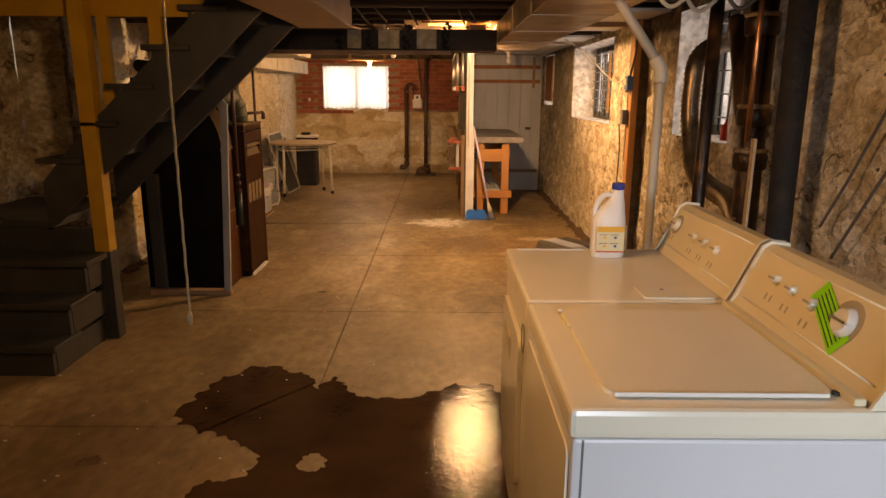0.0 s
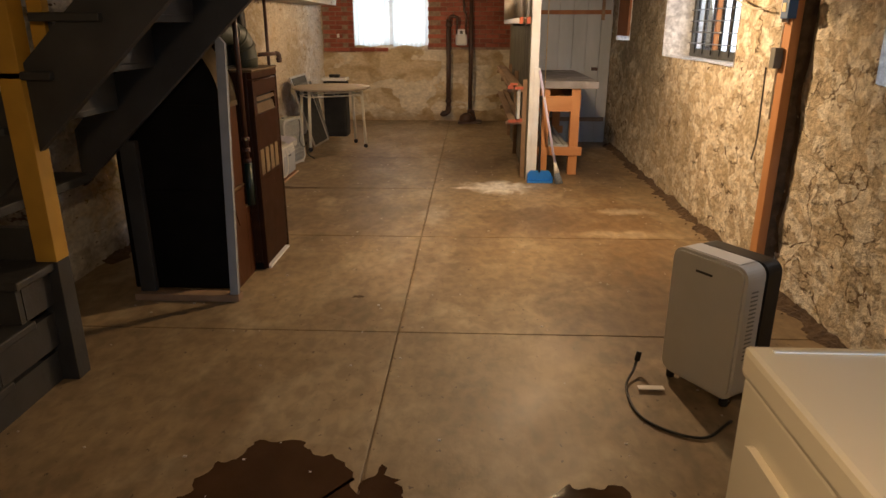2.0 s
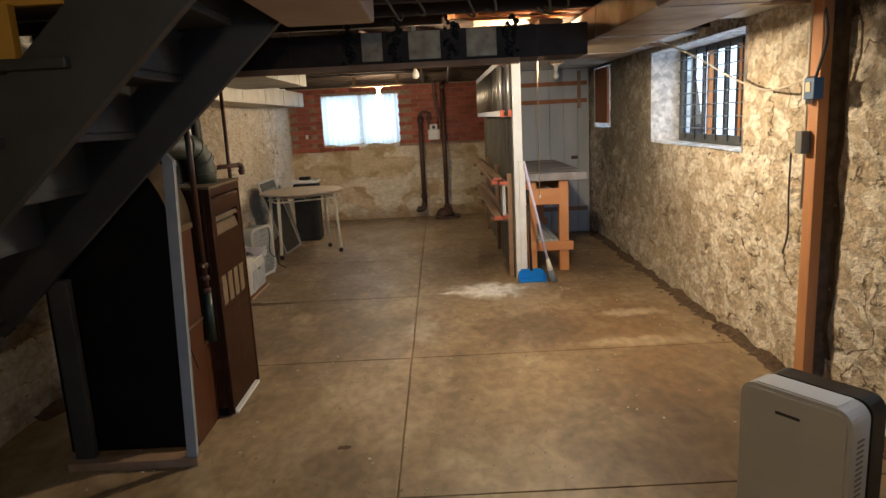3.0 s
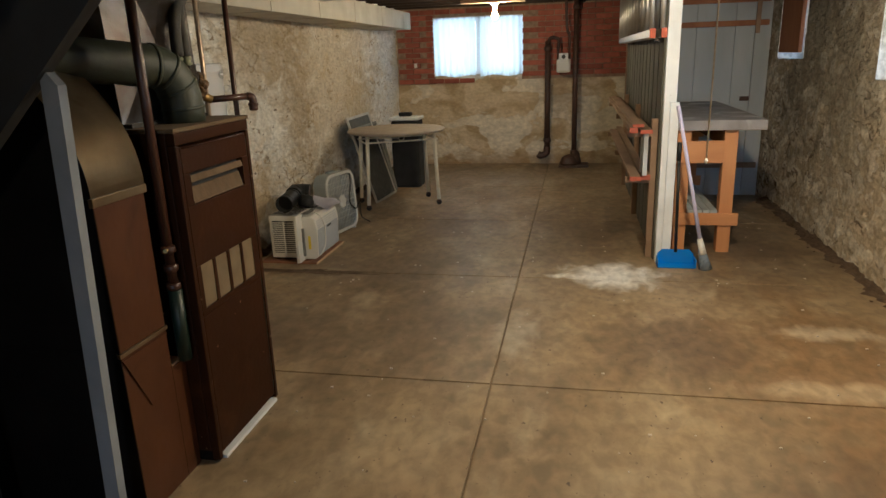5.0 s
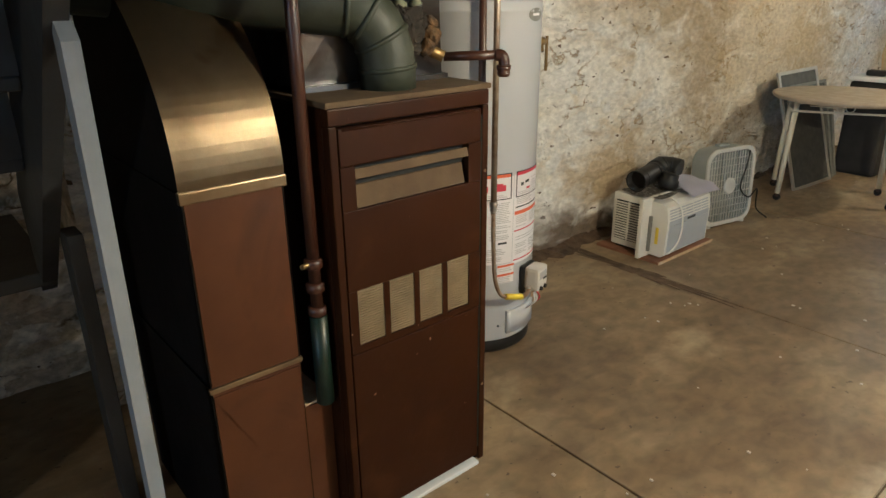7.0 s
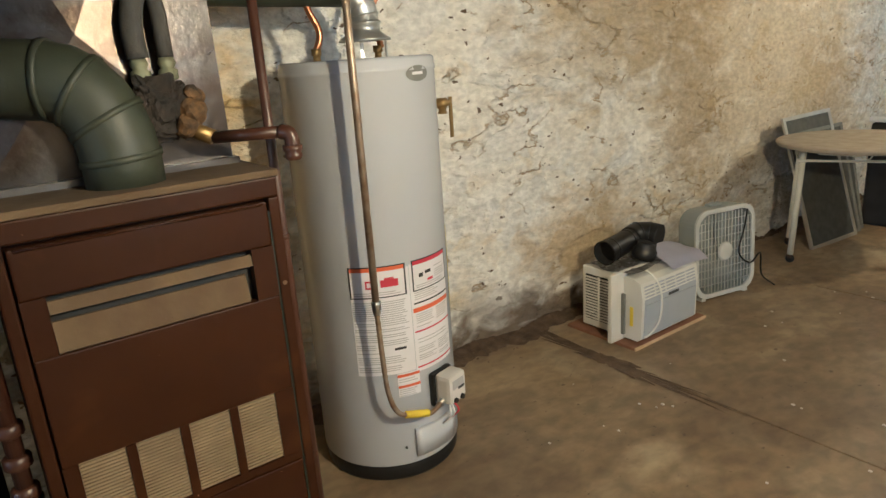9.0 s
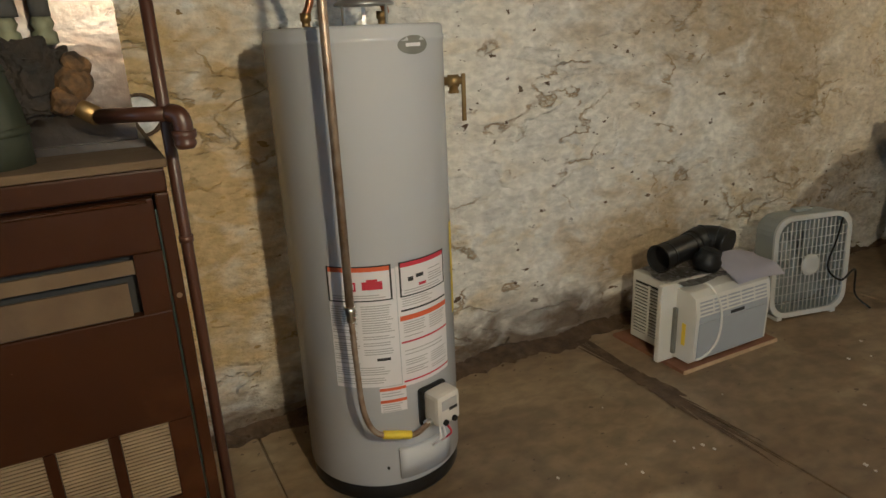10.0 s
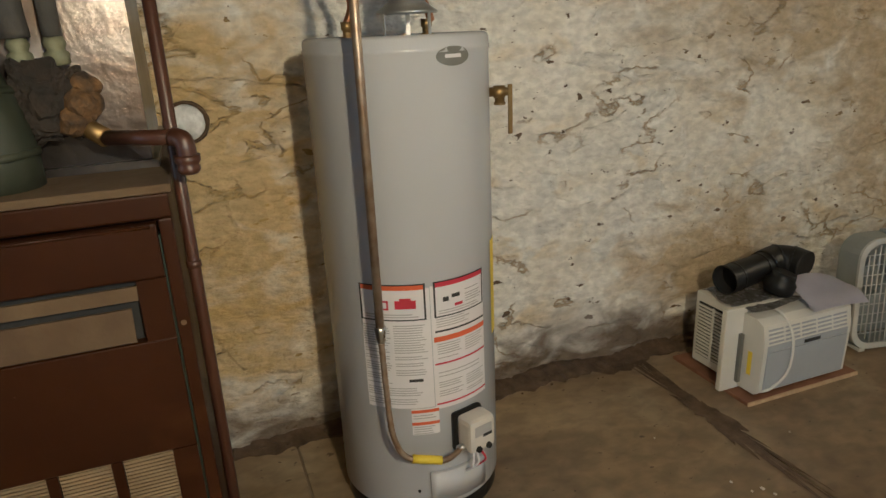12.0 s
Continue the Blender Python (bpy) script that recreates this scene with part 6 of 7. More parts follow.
solid("vent_pipe", tube([(2.02, 3.60, 0.0), (2.005, 3.615, 0.7), (2.0, 3.63, 1.3), (2.0, 3.645, 2.07)], [0.044, 0.046, 0.050, 0.052], 16), M_TAR, "matt black vent stack against the wall", "pipe", (2.0, 3.6, 0))
for k, (y, dy) in enumerate(((2.9, 0.5), (3.15, 0.35), (2.4, 0.4))):
    pts = smooth_path([(2.10, y + dy, 0.9 + 0.1 * k), (2.115, y + dy * 0.5, 1.3), (2.11, y, 1.6 + 0.05 * k), (2.12, y + 0.1, 2.07)], 8)
    solid("wall_cable", tube(pts, 0.0055, 8), M_CABLE, "dusty cable looping down the stone wall", "cable", (2.1, y, 1.5), "wall cables")
for k, (x, y) in enumerate(((1.45, 3.75), (1.62, 3.9), (1.75, 3.8))):
    pts = smooth_path([(x, y, 2.07), (x + 0.02, y + 0.02, 1.92), (x + 0.1, y + 0.05, 1.84), (x + 0.2, y + 0.06, 1.93), (x + 0.22, y + 0.05, 2.07)], 8)
    solid("hanging_cable", tube(pts, 0.009, 8), M_CABLEW if k < 2 else M_CABLE, "pale cable looped under the joists", "cable", (x, y, 2.07), "hanging cables")
solid("sill_bottle", turned((2.28, 4.86, 1.236), [(0, 0.035), (0.005, 0.038), (0.08, 0.038), (0.10, 0.018), (0.12, 0.016)], 16), M_RED, "red plastic bottle on the window sill", "bottle", (2.28, 4.86, 1.236))

# wooden post with boxes on the stone wall
ps = thing("wall_post", (2.08, 6.22, 0.0), "orange-brown wooden post standing against the stone wall", "post")
part("timber", cuboid(2.060, 2.118, 6.12, 6.21, 0.0, 2.07, bevel=0.004), M_PINE, ps)
part("conduit", tube([(2.065, 6.225, 0.98), (2.065, 6.225, 2.07)], 0.010, 8), M_PVC, ps, "cream conduit beside the post")
# Narrow dark rough strip up the wall along the post's near edge.
solid("crack_strip", dirt_ridge(0, 1, 0.0, 2.0, 0.012, 4.0), M_DIRT, "dark rough strip beside the post", "crack", (0, 0, 0))
crack = bpy.data.objects["crack_strip"]
crack.matrix_world = Matrix(((0, 0, 1, 2.118), (1, 0, 0, 6.105), (0, 1, 0, 0.03), (0, 0, 0, 1)))
bb = thing("transformer_box", (2.03, 6.13, 1.52), "small blue box with pale dial fixed to the post", "electric box")
part("case", cuboid(2.01, 2.059, 6.08, 6.165, 1.52, 1.62, bevel=0.004), M_BLUEBOX, bb)
part("dial", cuboid(2.006, 2.009, 6.105, 6.145, 1.555, 1.60), M_LABCREAM, bb, "pale dial plate")
part("side_plate", cuboid(2.022, 2.059, 6.167, 6.20, 1.50, 1.63, bevel=0.003), M_PORCELAIN, bb, "white switch plate")
jb = thing("switch_box", (2.03, 6.28, 1.25), "small grey metal switch box beside the post", "electric box")
part("case", cuboid(2.015, 2.059, 6.17, 6.23, 1.26, 1.37, bevel=0.004), M_GREYBOX, jb)
part("tail", tube(smooth_path([(2.02, 6.27, 1.26), (2.05, 6.33, 1.05), (2.04, 6.30, 0.85), (2.05, 6.36, 0.72)], 8), 0.005, 6), M_CABLE, jb, "loose cable tail")
solid("post_cable", tube(smooth_path([(2.04, 6.12, 1.62), (2.06, 6.08, 1.8), (2.07, 6.13, 1.95), (2.06, 6.1, 2.07)], 8), 0.008, 8), M_CABLE, "dark cable from the blue box to the joists", "cable", (2.05, 6.1, 1.6))
solid("sagging_cable", tube(smooth_path([(2.04, 6.17, 1.62), (2.06, 6.6, 1.58), (2.07, 7.05, 1.66), (2.0, 7.6, 1.86), (1.9, 8.1, 2.02)], 8), 0.006, 8), M_CABLEW, "pale cable sagging across the window", "cable", (2.04, 6.2, 1.6))


# ---- workbench bay ----
pt = thing("partition", (0.93, 8.95, 0.0), "grey board partition with white painted end post", "partition")
for k in range(24):
    y = 9.0 + 0.142 * k
    part("board", cuboid(0.905 + 0.003 * (k % 2), 0.932, y, y + 0.138, 0.0, 2.02, bevel=0.002), M_DULLBOARD, pt)
part("end_post", cuboid(0.915, 0.995, 8.925, 8.995, 0.0, 2.07, bevel=0.004), M_WHITEPAINT, pt, "worn white painted post")
part("post_cheek", cuboid(0.955, 1.012, 8.905, 8.924, 0.0, 1.10, bevel=0.003), M_WHITEPAINT, pt, "white painted cheek board")
for z in (0.5, 1.3):
    part("rail", cuboid(0.933, 0.975, 9.0, 12.4, z, z + 0.09, bevel=0.003), M_OLDWOOD, pt)

ld = thing("extension_ladder", (0.84, 10.3, 1.5), "dull aluminium extension ladder hung on its side on the partition", "ladder")
for dx, y0, y1 in ((0.0, 8.66, 12.2), (-0.06, 8.72, 12.0)):
    for z in (1.505, 1.935):
        part("side_rail", cuboid(0.845 + dx, 0.872 + dx, y0, y1, z, z + 0.05, bevel=0.004), M_ALU, ld)
        part("end_cap", cuboid(0.842 + dx, 0.876 + dx, y0 - 0.035, y0 - 0.001, z - 0.004, z + 0.054, bevel=0.004), M_RUSTED, ld, "red plastic end cap")
    for k in range(11):
        y = y0 + 0.08 + 0.32 * k
        part("rung", tube([(0.858 + dx, y, 1.55), (0.858 + dx, y, 1.94)], 0.016, 8), M_ALU, ld)
for y in (9.3, 11.4):
    part("hook", cuboid(0.876, 0.904, y, y + 0.03, 1.49, 1.52), M_CASTIRON, ld)

rk = thing("board_rack", (0.85, 10.2, 0.0), "rack of long boards with reddish ends against the partition", "lumber rack")
for y in (9.06, 10.4, 11.8):
    part("upright", cuboid(0.862, 0.904, y, y + 0.05, 0.0, 0.98, bevel=0.003), M_OLDWOOD, rk)
    for z in (0.54, 0.86):
        part("arm", cuboid(0.70, 0.861, y, y + 0.05, z, z + 0.04, bevel=0.003), M_OLDWOOD, rk)
for x0, x1, y0, y1, z0, z1 in ((0.71, 0.76, 8.95, 12.2, 0.901, 0.935), (0.775, 0.85, 8.90, 12.3, 0.901, 0.925), (0.73, 0.80, 8.98, 12.0, 0.936, 0.955), (0.72, 0.79, 8.92, 11.9, 0.581, 0.61), (0.80, 0.855, 8.96, 12.1, 0.581, 0.615)):
    b = thing("board", ((x0 + x1) / 2, y0, z0), "long weathered board lying in the rack", "board", "racked boards")
    part("timber", cuboid(x0, x1, y0, y1, z0, z1, bevel=0.003), M_OLDWOOD, b)
    part("painted_end", cuboid(x0 - 0.002, x1 + 0.002, y0 - 0.012, y0 - 0.0005, z0, z1), M_RUSTED, b, "reddish painted end")
for y in (8.98, 9.12):
    b = solid("short_board", cuboid(0.80, 0.83, y - 0.06, y, 0.616, 0.90, bevel=0.002), M_GREYBOARD, "short pale board standing in the rack", "board", (0.81, y, 0.616), "short boards")


def workbench():
    w = thing("workbench", (1.3, 9.9, 0.0), "pine workbench with thick grey worn top", "workbench")
    part("top", cuboid(1.02, 1.63, 9.17, 10.95, 0.885, 0.955, bevel=0.006), M_BENCHTOP, w)
    for y in (9.22, 10.75):
        for x in (1.06, 1.37):
            part("leg", cuboid(x, x + 0.09, y, y + 0.09, 0.0, 0.884, bevel=0.003), M_PINE, w)
        part("apron", cuboid(1.04, 1.37 if y < 10 else 1.50, y - 0.02, y - 0.0005, 0.655, 0.81, bevel=0.003), M_PINEH, w)
        part("stretcher", cuboid(1.02, 1.50, y - 0.022, y - 0.0005, 0.205, 0.295, bevel=0.003), M_PINEH, w)
    part("side_apron", cuboid(1.461, 1.485, 9.33, 10.74, 0.70, 0.81, bevel=0.003), M_PINEH, w)
    for k in range(4):
        part("shelf_board", cuboid(1.155 + 0.052 * k, 1.20 + 0.052 * k, 9.20, 10.85, 0.296, 0.316, bevel=0.002), M_GREYBOARD, w)


workbench()

dp = thing("dustpan", (1.04, 8.86, 0.0), "blue dustpan with long black handle against the post", "dustpan")
bm = bmesh.new()
out = [(-0.125, 0.0), (0.125, 0.0), (0.118, 0.075), (0.09, 0.105), (-0.09, 0.105), (-0.118, 0.075)]
prism(bm, [(1.045 + a, b + 0.003) for a, b in out], "y", 8.895, 8.902)
box(bm, 0.92, 1.17, 8.80, 8.90, 0.002, 0.008)
box(bm, 0.92, 0.926, 8.80, 8.90, 0.002, 0.06)
box(bm, 1.164, 1.17, 8.80, 8.90, 0.002, 0.06)
part("pan", bm, M_BLUEP, dp)
part("handle", tube([(1.045, 8.896, 0.09), (1.03, 8.91, 0.80)], 0.011, 10), M_BLACKP, dp, "black handle")
part("grip", tube([(1.03, 8.91, 0.72), (1.029, 8.912, 0.84)], 0.016, 10), M_BLACKP, dp)
br = thing("broom", (1.21, 8.80, 0.0), "small broom with lilac handle leaning on the post", "broom")
part("handle", tube([(1.185, 8.815, 0.20), (1.003, 8.894, 1.08)], 0.0125, 10), M_PURPLE, br)
part("socket", tube([(1.208, 8.805, 0.10), (1.183, 8.816, 0.21)], [0.026, 0.017], 12), M_PORCELAIN, br, "white plastic socket")
part("bristles", tube([(1.23, 8.795, 0.0), (1.207, 8.806, 0.105)], [0.044, 0.026], 14), M_BRISTLE, br, "grey splayed bristles")

dr = thing("door_1", (1.5, 11.3, 0.0), "grey painted plank door closing the bench bay", "door")
dr["kind"] = "structure"
for k in range(7):
    x = 0.94 + 0.175 * k
    part("plank", cuboid(x, min(x + 0.171, 2.13), 11.30 + 0.003 * (k % 2), 11.335, 0.0, 2.03, bevel=0.003), M_GREYBOARD, dr)
for z in (1.62, 1.83, 0.28):
    part("ledge", cuboid(0.96, 2.10, 11.262, 11.299, z, z + 0.05, bevel=0.004), M_CEDAR if z > 1 else M_OLDWOOD, dr, "reddish timber ledge")
part("upright", cuboid(1.98, 2.02, 11.255, 11.2615, 1.55, 2.0), M_OLDWOOD, dr)
part("latch", cuboid(1.90, 1.98, 11.27, 11.299, 0.93, 0.97, bevel=0.004), M_CASTIRON, dr, "dark iron latch")


# ---- far end ----
def table():
    cx, cy = -1.405, 10.75
    t = thing("round_table", (cx, cy, 0.0), "round mottled table on cream metal legs with casters", "table")
    part("tabletop", turned((cx, cy, 0.735), [(0, 0.46), (0.004, 0.475), (0.02, 0.485), (0.028, 0.48), (0.03, 0.46)], 48), M_TABLETOP, t)
    legs = [(-1.63, 10.42), (-0.99, 10.74), (-1.18, 11.10), (-1.82, 10.78)]
    for x, y in legs:
        d = (Vector((x, y, 0)) - Vector((cx, cy, 0))) * 0.16
        part("leg", tube([(x, y, 0.055), (x - d.x * 0.5, y - d.y * 0.5, 0.734)], 0.019, 12), M_TABLELEG, t)
        c = part("caster", turned((x, y - 0.012, 0.026), [(0, 0.018), (0.004, 0.026), (0.02, 0.026), (0.024, 0.018)], 16, (0, 1, 0)), M_BLACKP, t, "black caster wheel")
        part("caster_fork", cuboid(x - 0.012, x + 0.012, y - 0.014, y + 0.014, 0.03, 0.058, bevel=0.003), M_CASTIRON, c)
    for i in range(4):
        (xa, ya), (xb, yb) = legs[i], legs[(i + 1) % 4]
        part("rail", tube([(xa, ya, 0.66), (xb, yb, 0.66)], 0.008, 8), M_TABLELEG, t)
        mx, my = (xa + xb) / 2, (ya + yb) / 2
        e = Vector((xb - xa, yb - ya, 0)).normalized()
        ringp = [Vector((mx, my, 0.695)) + e * 0.028 * math.cos(a) + Vector((0, 0, 0.028 * math.sin(a))) for a in [2 * math.pi * k / 16 for k in range(17)]]
        part("scroll", tube(ringp, 0.004, 6, caps=False), M_TABLELEG, t)
        part("scroll_bar", tube([(xa + (mx - xa) * 0.3, ya + (my - ya) * 0.3, 0.70), (mx - e.x * 0.03, my - e.y * 0.03, 0.69)], 0.004, 6), M_TABLELEG, t)


table()
for k, (y, w, lean, h) in enumerate(((11.02, 0.52, 0.30, 0.92), (11.14, 0.50, 0.26, 0.80), (11.26, 0.46, 0.22, 0.70))):
    f = thing("screen_frame", (-1.75, y, 0.0), "dark framed window screen leaning against the wall", "window screen", "leaning screens")
    m = Matrix.Translation((-1.62 - 0.02 * k, y, 0.0)) @ Matrix.Rotation(-lean, 4, "Y") @ Matrix.Rotation(radians(82), 4, "Z")
    part("mesh_panel", cuboid(-w / 2 + 0.02, w / 2 - 0.02, -0.003, 0.003, 0.02, h - 0.02, turn=m), M_SCREEN, f)
    for a, b, c, d in ((-w / 2, -w / 2 + 0.025, 0, h), (w / 2 - 0.025, w / 2, 0, h), (-w / 2 + 0.025, w / 2 - 0.025, 0, 0.025), (-w / 2 + 0.025, w / 2 - 0.025, h - 0.025, h)):
        part("frame_bar", cuboid(a, b, -0.009, 0.009, c, d, bevel=0.002, turn=m), M_GREYBOX if k else M_ALU, f)
tb = thing("tall_bin", (-1.54, 11.73, 0.0), "black tall bin with pale rim behind the table", "bin")
part("body", cuboid(-1.70, -1.38, 11.60, 11.86, 0.0, 0.76, bevel=0.03), M_BLACKM, tb)
part("rim", cuboid(-1.71, -1.37, 11.59, 11.87, 0.762, 0.80, bevel=0.012), M_DEHUMT, tb, "pale grey rim")
part("top_lump", cuboid(-1.62, -1.48, 11.67, 11.77, 0.801, 0.845, bevel=0.012), M_BLACKP, tb, "black item on top")


def far_pipes():
    for x, y, z0, z1, r in ((-0.02, 13.22, 0.22, 1.58, 0.036), (0.33, 13.22, 0.06, 2.07, 0.032)):
        p = thing("wall_pipe", (x, y, z0), "dark rusty iron pipe down the plaster wall", "pipe", "far wall pipes")
        part("pipe", tube([(x, y, z0), (x, y, z1)], r, 14), M_CASTIRON, p)
        for z in (z0 + 0.08, z1 - 0.12):
            part("collar", turned((x, y, z), [(0, r + 0.004), (0.01, r + 0.012), (0.05, r + 0.012), (0.06, r + 0.004)], 14), M_CASTIRON, p)
    part("elbow", tube(smooth_path([(-0.02, 13.22, 0.24), (-0.03, 13.21, 0.16), (-0.10, 13.20, 0.13), (-0.14, 13.20, 0.15)], 6), 0.045, 12), M_CASTIRON, p)
    m = thing("gas_meter", (0.18, 13.2, 1.2), "grey gas meter with a dial on the wall", "gas meter")
    part("case", cuboid(0.09, 0.27, 13.10, 13.24, 1.19, 1.36, bevel=0.03), M_DEHUM, m)
    part("index", cuboid(0.12, 0.24, 13.085, 13.12, 1.345, 1.43, bevel=0.012), M_DEHUMT, m, "pale index box")
    part("dial", turned((0.18, 13.086, 1.385), [(0, 0.026), (0.004, 0.025)], 16, (0, -1, 0)), M_INK, m)
    for x in (0.11, 0.25):
        part("spud", tube([(x, 13.17, 1.35), (x, 13.17, 1.52)], 0.017, 10), M_CASTIRON, m)
    part("manifold", tube(smooth_path([(-0.02, 13.2, 1.56), (0.02, 13.18, 1.62), (0.11, 13.17, 1.60), (0.11, 13.17, 1.5)], 6), 0.02, 10), M_CASTIRON, m)
    part("manifold", tube(smooth_path([(0.25, 13.17, 1.5), (0.25, 13.17, 1.64), (0.22, 13.18, 1.72), (0.20, 13.18, 2.07)], 6), 0.018, 10), M_CASTIRON, m)
    s = thing("cleanout", (0.30, 13.1, 0.0), "black iron cleanout trap at the wall foot", "drain trap")
    part("base", cuboid(0.14, 0.52, 12.98, 13.26, 0.0, 0.03, bevel=0.008), M_CASTIRON, s)
    part("dome", turned((0.27, 13.08, 0.03), [(0, 0.11), (0.03, 0.115), (0.09, 0.09), (0.12, 0.05), (0.13, 0.01)], 20), M_CASTIRON, s)
    part("neck", tube([(0.38, 13.12, 0.03), (0.35, 13.2, 0.16)], 0.05, 12), M_CASTIRON, s)


far_pipes()
solid("outlet_plate", cuboid(-1.80, -1.76, YN - 0.066, YN - 0.056, 1.30, 1.36, bevel=0.002), M_PORCELAIN, "small white plate on the brickwork", "plate", (-1.78, YN - 0.06, 1.3))
solid("corner_post", cuboid(0.90, 0.97, 12.42, 12.50, 0.0, 2.07, bevel=0.003), M_OLDWOOD, "dark timber post at the partition end", "post", (0.93, 12.46, 0))


# ---- along the whitewashed wall ----
def air_conditioner():
    pad = thing("plywood_pad", (-1.70, 8.94, 0.0), "reddish plywood board under the air conditioner", "board")
    part("sheet", cuboid(-1.93, -1.497, 8.672, 9.258, 0.0, 0.014), M_PAD, pad)
    part("front_edge", cuboid(-1.4965, -1.490, 8.672, 9.258, 0.0, 0.015), M_PADEDGE, pad, "pale raw plywood edge")
    a = thing("window_air_conditioner", (-1.70, 8.94, 0.015), "old yellowed white window air conditioner on a board", "air conditioner")
    z0 = 0.0155
    part("chassis", cuboid(-1.93, -1.645, 8.665, 9.15, z0 + 0.02, 0.355, bevel=0.006), M_ACW, a)
    for y in (8.70, 9.08):
        part("foot", cuboid(-1.91, -1.66, y, y + 0.03, z0, z0 + 0.02), M_BLACKP, a)
    vent = part("side_vent", cuboid(-1.90, -1.66, 8.660, 8.6645, 0.075, 0.315), M_BLACKM, a, "black side vent")
    for k in range(15):
        z = 0.082 + k * 0.0155
        part("vent_slat", cuboid(-1.898, -1.662, 8.653, 8.6595, z, z + 0.0075), M_ACW, vent)
    part("vent_rib", cuboid(-1.79, -1.775, 8.650, 8.6525, 0.075, 0.315), M_ACW, vent)
    part("flange", cuboid(-1.644, -1.612, 8.585, 9.215, z0, 0.368, bevel=0.005), M_ACW, a, "mounting flange")
    part("accordion_strip", cuboid(-1.6115, -1.590, 8.66, 8.675, 0.05, 0.26), M_GREYBOX, a)
    fr = bmesh.new()
    prism(fr, [(-1.6115, z0 + 0.012), (-1.50, z0 + 0.012), (-1.475, 0.045), (-1.468, 0.25), (-1.485, 0.325), (-1.53, 0.342), (-1.6115, 0.346)], "y", 8.68, 9.17)
    front = part("front_housing", fr, M_ACW, a, "rounded white front housing")
    part("grille", pushed([(-1.4745, 0.05), (-1.468, 0.05), (-1.4625, 0.215), (-1.468, 0.215)], "y", 8.70, 9.15), M_ACG, front, "grey front grille")
    part("brand_bar", cuboid(-1.4675, -1.4635, 8.90, 8.99, 0.222, 0.236), M_INK, front)
    part("control_strip", cuboid(-1.4685, -1.4655, 8.70, 9.15, 0.217, 0.244), M_ACG, front)
    for c in range(5):
        for k in range(4):
            z = 0.254 + 0.016 * k
            x = -1.4690 - max(0, (z - 0.25)) * 0.23
            part("louvre", cuboid(x - 0.004, x + 0.004, 8.705 + 0.09 * c, 8.782 + 0.09 * c, z, z + 0.006), M_ACG, front)
    part("yellow_label", cuboid(-1.56, -1.535, 8.678, 8.6795, 0.10, 0.20), M_YTAG, a, "yellow energy sticker")
    cord = smooth_path([(-1.60, 8.80, 0.357), (-1.52, 8.80, 0.352), (-1.466, 8.82, 0.29), (-1.455, 8.83, 0.2), (-1.455, 8.81, 0.11), (-1.46, 8.74, 0.06), (-1.47, 8.70, 0.05)], 8)
    part("cord", tube(cord, 0.006, 8), M_ACW, a, "white power cord")
    a.location, a.scale = (-1.674, 8.9605, 0.015), (0.78, 0.925, 1.0)
    bag = bmesh.new()
    rows = []
    for i in range(15):
        row = []
        for j in range(11):
            u, v = i / 14, j / 10
            x, y = -1.83 + 0.27 * v + 0.012 * math.sin(7 * u), 8.70 + 0.36 * u + 0.02 * math.sin(9 * v)
            row.append(bag.verts.new((x, y, 0.3635 + 0.010 * abs(noise.noise(Vector((x * 22, y * 22, 1.0)))) + 0.006 * abs(noise.noise(Vector((x * 60, y * 60, 3.0)))))))
        rows.append(row)
    for p, q in zip(rows, rows[1:]):
        for j in range(10):
            bag.faces.new((p[j], p[j + 1], q[j + 1], q[j]))
    bmesh.ops.solidify(bag, geom=bag.faces[:], thickness=0.002)
    solid("plastic_bag", bag, M_BAG, "crumpled smoky plastic lying on the air conditioner", "plastic bag", (-1.70, 8.85, 0.356))
    h = thing("stovepipe_elbow", (-1.74, 8.86, 0.37), "black sheet metal pipe with elbow on the air conditioner", "pipe fitting")
    mouth, back = Vector((-1.735, 8.735, 0.434)), Vector((-1.765, 8.985, 0.452))
    along = (back - mouth).normalized()
    part("barrel", tube([mouth, mouth.lerp(back, 0.5), back], [0.060, 0.058, 0.058], 24, caps=False), M_BLACKP, h)
    part("barrel_lining", tube([mouth, mouth.lerp(back, 0.5), back], [0.056, 0.054, 0.054], 24, caps=False), M_BLACKM, h)
    across = along.cross(Vector((0, 0, 1))).normalized()
    rise = across.cross(along).normalized()
    part("rim", tube([mouth + 0.060 * (across * math.cos(t) + rise * math.sin(t)) for t in [2 * math.pi * k / 28 for k in range(29)]], 0.004, 6, caps=False), M_BLACKP, h)
    for k, t in enumerate((0.22, 0.80)):
        c = mouth.lerp(back, t)
        part("seam_ring", tube([c - along * 0.004, c + along * 0.004], 0.0605, 24), M_BLACKP, h)
    elbow = smooth_path([back - along * 0.02, back + along * 0.05 + Vector((0, 0, 0.004)), back + Vector((0.03, 0.105, 0.004)), back + Vector((0.085, 0.12, -0.002))], 5)
    part("elbow", tube(elbow, 0.064, 22), M_BLACKP, h)
    for i in (5, 10):
        t = (elbow[i + 1] - elbow[i]).normalized()
        part("gore_seam", tube([elbow[i] - t * 0.004, elbow[i] + t * 0.004], 0.0672, 22), M_BLACKP, h)
    part("reducer", turned((-1.655, 8.93, 0.375), [(0, 0.052), (0.02, 0.060), (0.05, 0.060), (0.062, 0.050), (0.07, 0.048), (0.09, 0.046)], 22, (0.15, 0.25, 1)), M_BLACKP, h)
    pp = bmesh.new()
    n, rows = 10, []
    for i in range(n + 1):
        r = []
        for j in range(n + 1):
            u, v = i / n, j / n
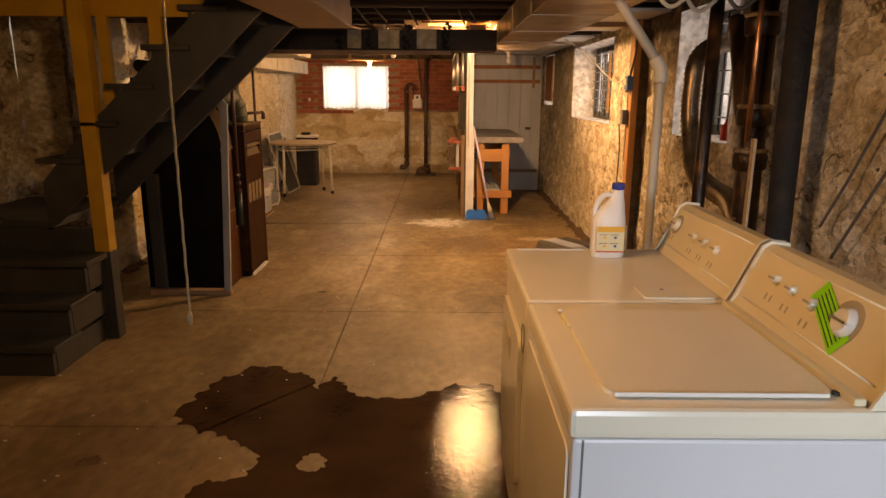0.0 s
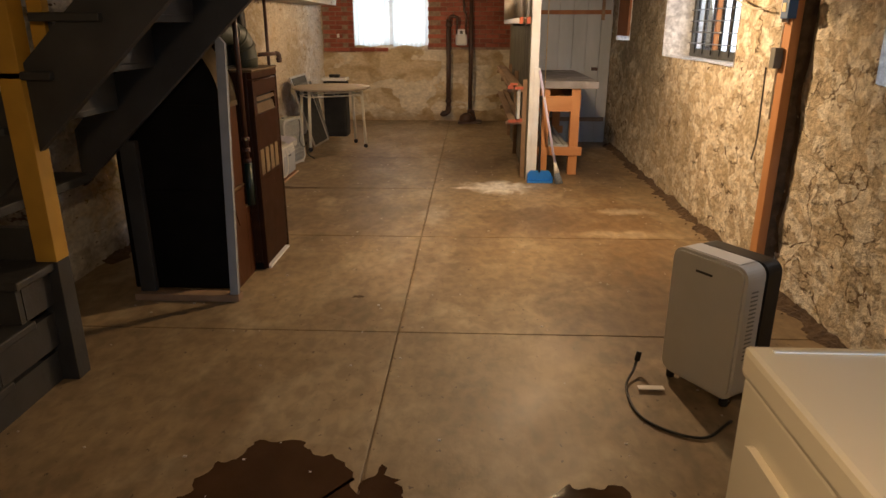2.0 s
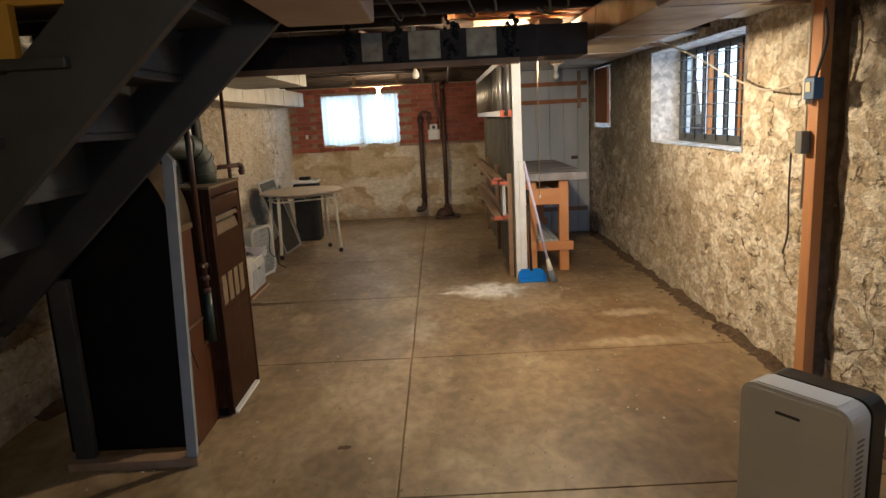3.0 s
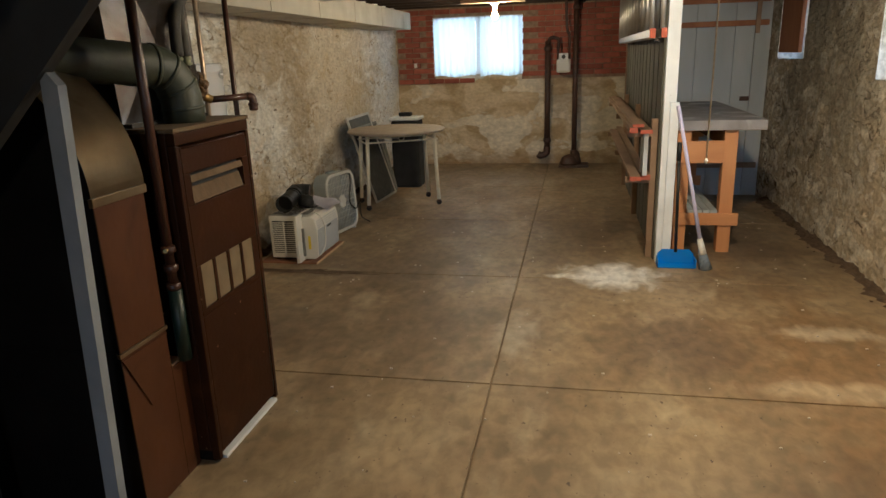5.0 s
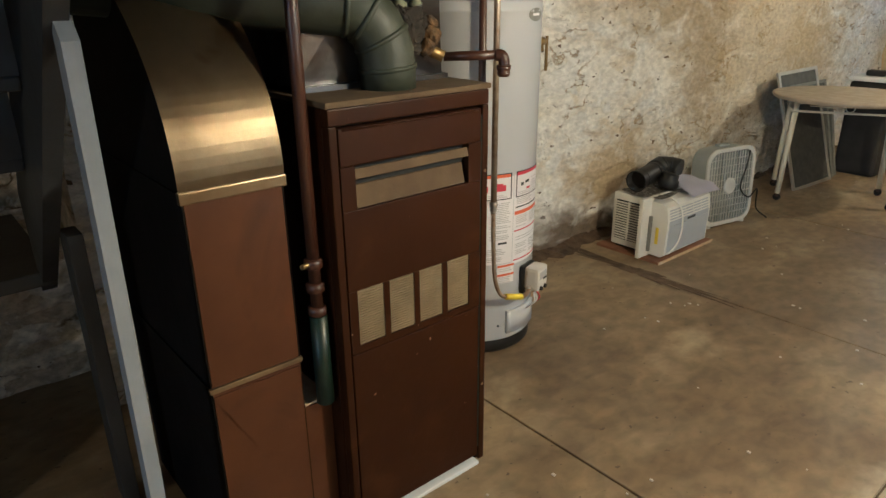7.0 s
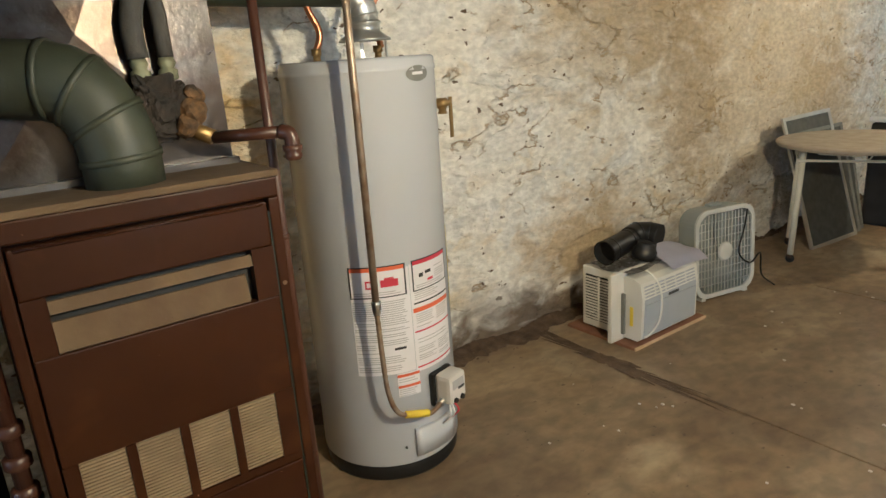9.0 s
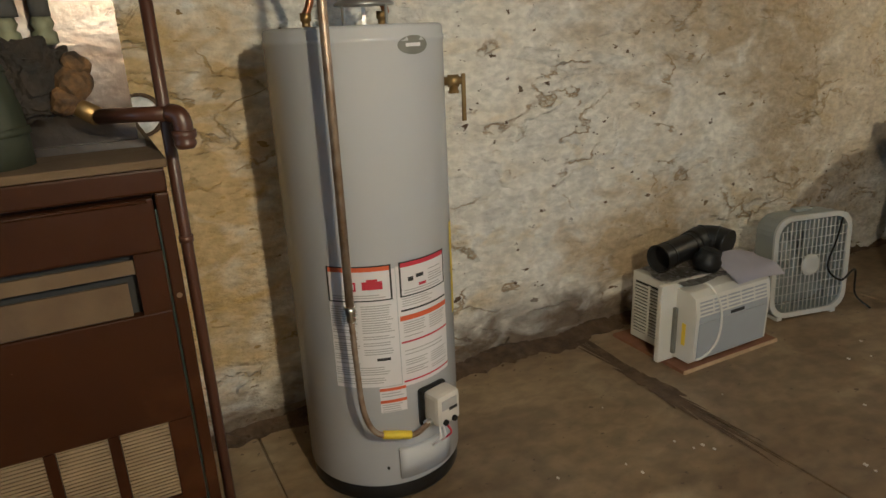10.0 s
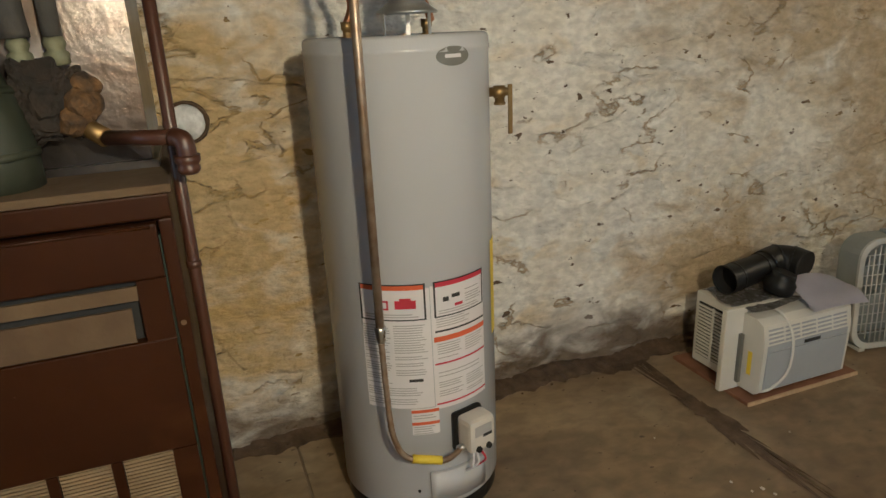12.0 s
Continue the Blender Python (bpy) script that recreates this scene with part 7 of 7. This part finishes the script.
            x, y = -1.68 + 0.19 * u + 0.02 * v, 8.985 + 0.27 * v - 0.03 * u
            r.append(pp.verts.new((x, y, 0.366 + 0.05 * (1 - u) * math.sin(math.pi * (0.25 + 0.6 * v)) + 0.006 * math.sin(6 * u + 4 * v) - (0.06 * (u - 0.7) if u > 0.7 else 0))))
        rows.append(r)
    for p, q in zip(rows, rows[1:]):
        for j in range(n):
            pp.faces.new((p[j], p[j + 1], q[j + 1], q[j])).smooth = True
    bmesh.ops.solidify(pp, geom=pp.faces[:], thickness=0.0012)
    solid("paper_sheet", pp, M_PAPER, "creased lilac-white paper sheets on the air conditioner", "paper", (-1.55, 9.05, 0.362))


air_conditioner()


def box_fan():
    m = Matrix.Translation((-1.60, 9.61, 0.012)) @ Matrix.Rotation(radians(-12), 4, "Z") @ Matrix.Rotation(radians(-3), 4, "Y")
    f = thing("box_fan", (-1.60, 9.61, 0.0), "greyed white box fan standing by the wall", "fan")
    out = rounded(0.44, 0.50, 0.09, 6, 0.0, 0.255)
    inn = rounded(0.41, 0.47, 0.08, 6, 0.0, 0.255)

    def band(a, b, x0, x1, mat, name, label):
        bm = bmesh.new()
        n = len(a)
        rows = [[bm.verts.new((x, u, v)) for u, v in o] for x, o in ((x0, a), (x1, a), (x1, b), (x0, b))]
        for k in range(4):
            p, q = rows[k], rows[(k + 1) % 4]
            for i in range(n):
                bm.faces.new((p[i], p[(i + 1) % n], q[(i + 1) % n], q[i]))
        bmesh.ops.transform(bm, matrix=m, verts=bm.verts[:])
        return part(name, bm, mat, f, label)
    band(out, inn, -0.12, -0.001, M_FANBACK, "shell", "dusty grey shell")
    band(rounded(0.448, 0.508, 0.092, 6, 0.0, 0.255), rounded(0.40, 0.46, 0.078, 6, 0.0, 0.255), 0.0, 0.012, M_FANW, "front_rim", "white front rim")
    g = bmesh.new()
    for k in range(17):
        y = -0.20 + 0.025 * k
        hh = 0.225 - 0.07 * max(0, abs(y) - 0.13) / 0.07
        sweep(g, [m @ Vector((0.006, y, 0.255 - hh)), m @ Vector((0.006, y, 0.255 + hh))], 0.003, 5)
    part("front_slats", g, M_FANW, f, "white vertical guard slats")
    g2 = bmesh.new()
    for k in range(9):
        z = 0.075 + 0.045 * k
        sweep(g2, [m @ Vector((0.004, -0.20, z)), m @ Vector((0.004, 0.20, z))], 0.0022, 5)
    part("cross_wires", g2, M_FANW, f)
    part("hub", turned(m @ Vector((0.004, 0, 0.255)), [(0, 0.055), (0.008, 0.052), (0.012, 0.04)], 20, m.to_3x3() @ Vector((1, 0, 0))), M_FANW, f, "round centre badge")
    for k in range(5):
        a = 2 * math.pi * k / 5
        bl = bmesh.new()
        prism(bl, [(0.03, -0.03), (0.16, -0.07), (0.185, 0.0), (0.16, 0.05), (0.03, 0.03)], "x", -0.05, -0.046)
        bmesh.ops.transform(bl, matrix=m @ Matrix.Translation((0, 0, 0.255)) @ Matrix.Rotation(a, 4, "X") @ Matrix.Rotation(0.35, 4, "Y"), verts=bl.verts[:])
        part("blade", bl, M_FANBACK, f, "grey fan blade")
    part("back_panel", pushed_to(m, rounded(0.40, 0.46, 0.08, 6, 0.0, 0.255), -0.118, -0.115), M_FANBACK, f)
    part("grip", cuboid(-0.10, -0.06, -0.05, 0.05, 0.506, 0.522, bevel=0.006, turn=m), M_FANBACK, f)
    for y in (-0.16, 0.16):
        part("foot", cuboid(-0.11, 0.01, y - 0.015, y + 0.015, -0.012, 0.006, bevel=0.003, turn=m), M_FANW, f)
    cord = smooth_path([m @ Vector((0.0, 0.18, 0.50)), m @ Vector((0.03, 0.12, 0.38)), m @ Vector((0.03, 0.08, 0.24)), m @ Vector((0.03, 0.17, 0.16)), m @ Vector((0.02, 0.26, 0.20)), m @ Vector((0.0, 0.30, 0.06)), m @ Vector((0.06, 0.34, -0.004))], 8)
    part("cord", tube(cord, 0.005, 6), M_BLACKP, f, "black power cord")


def pushed_to(m, outline, x0, x1):
    bm = pushed(outline, "x", x0, x1)
    bmesh.ops.transform(bm, matrix=m, verts=bm.verts[:])
    return bm


box_fan()
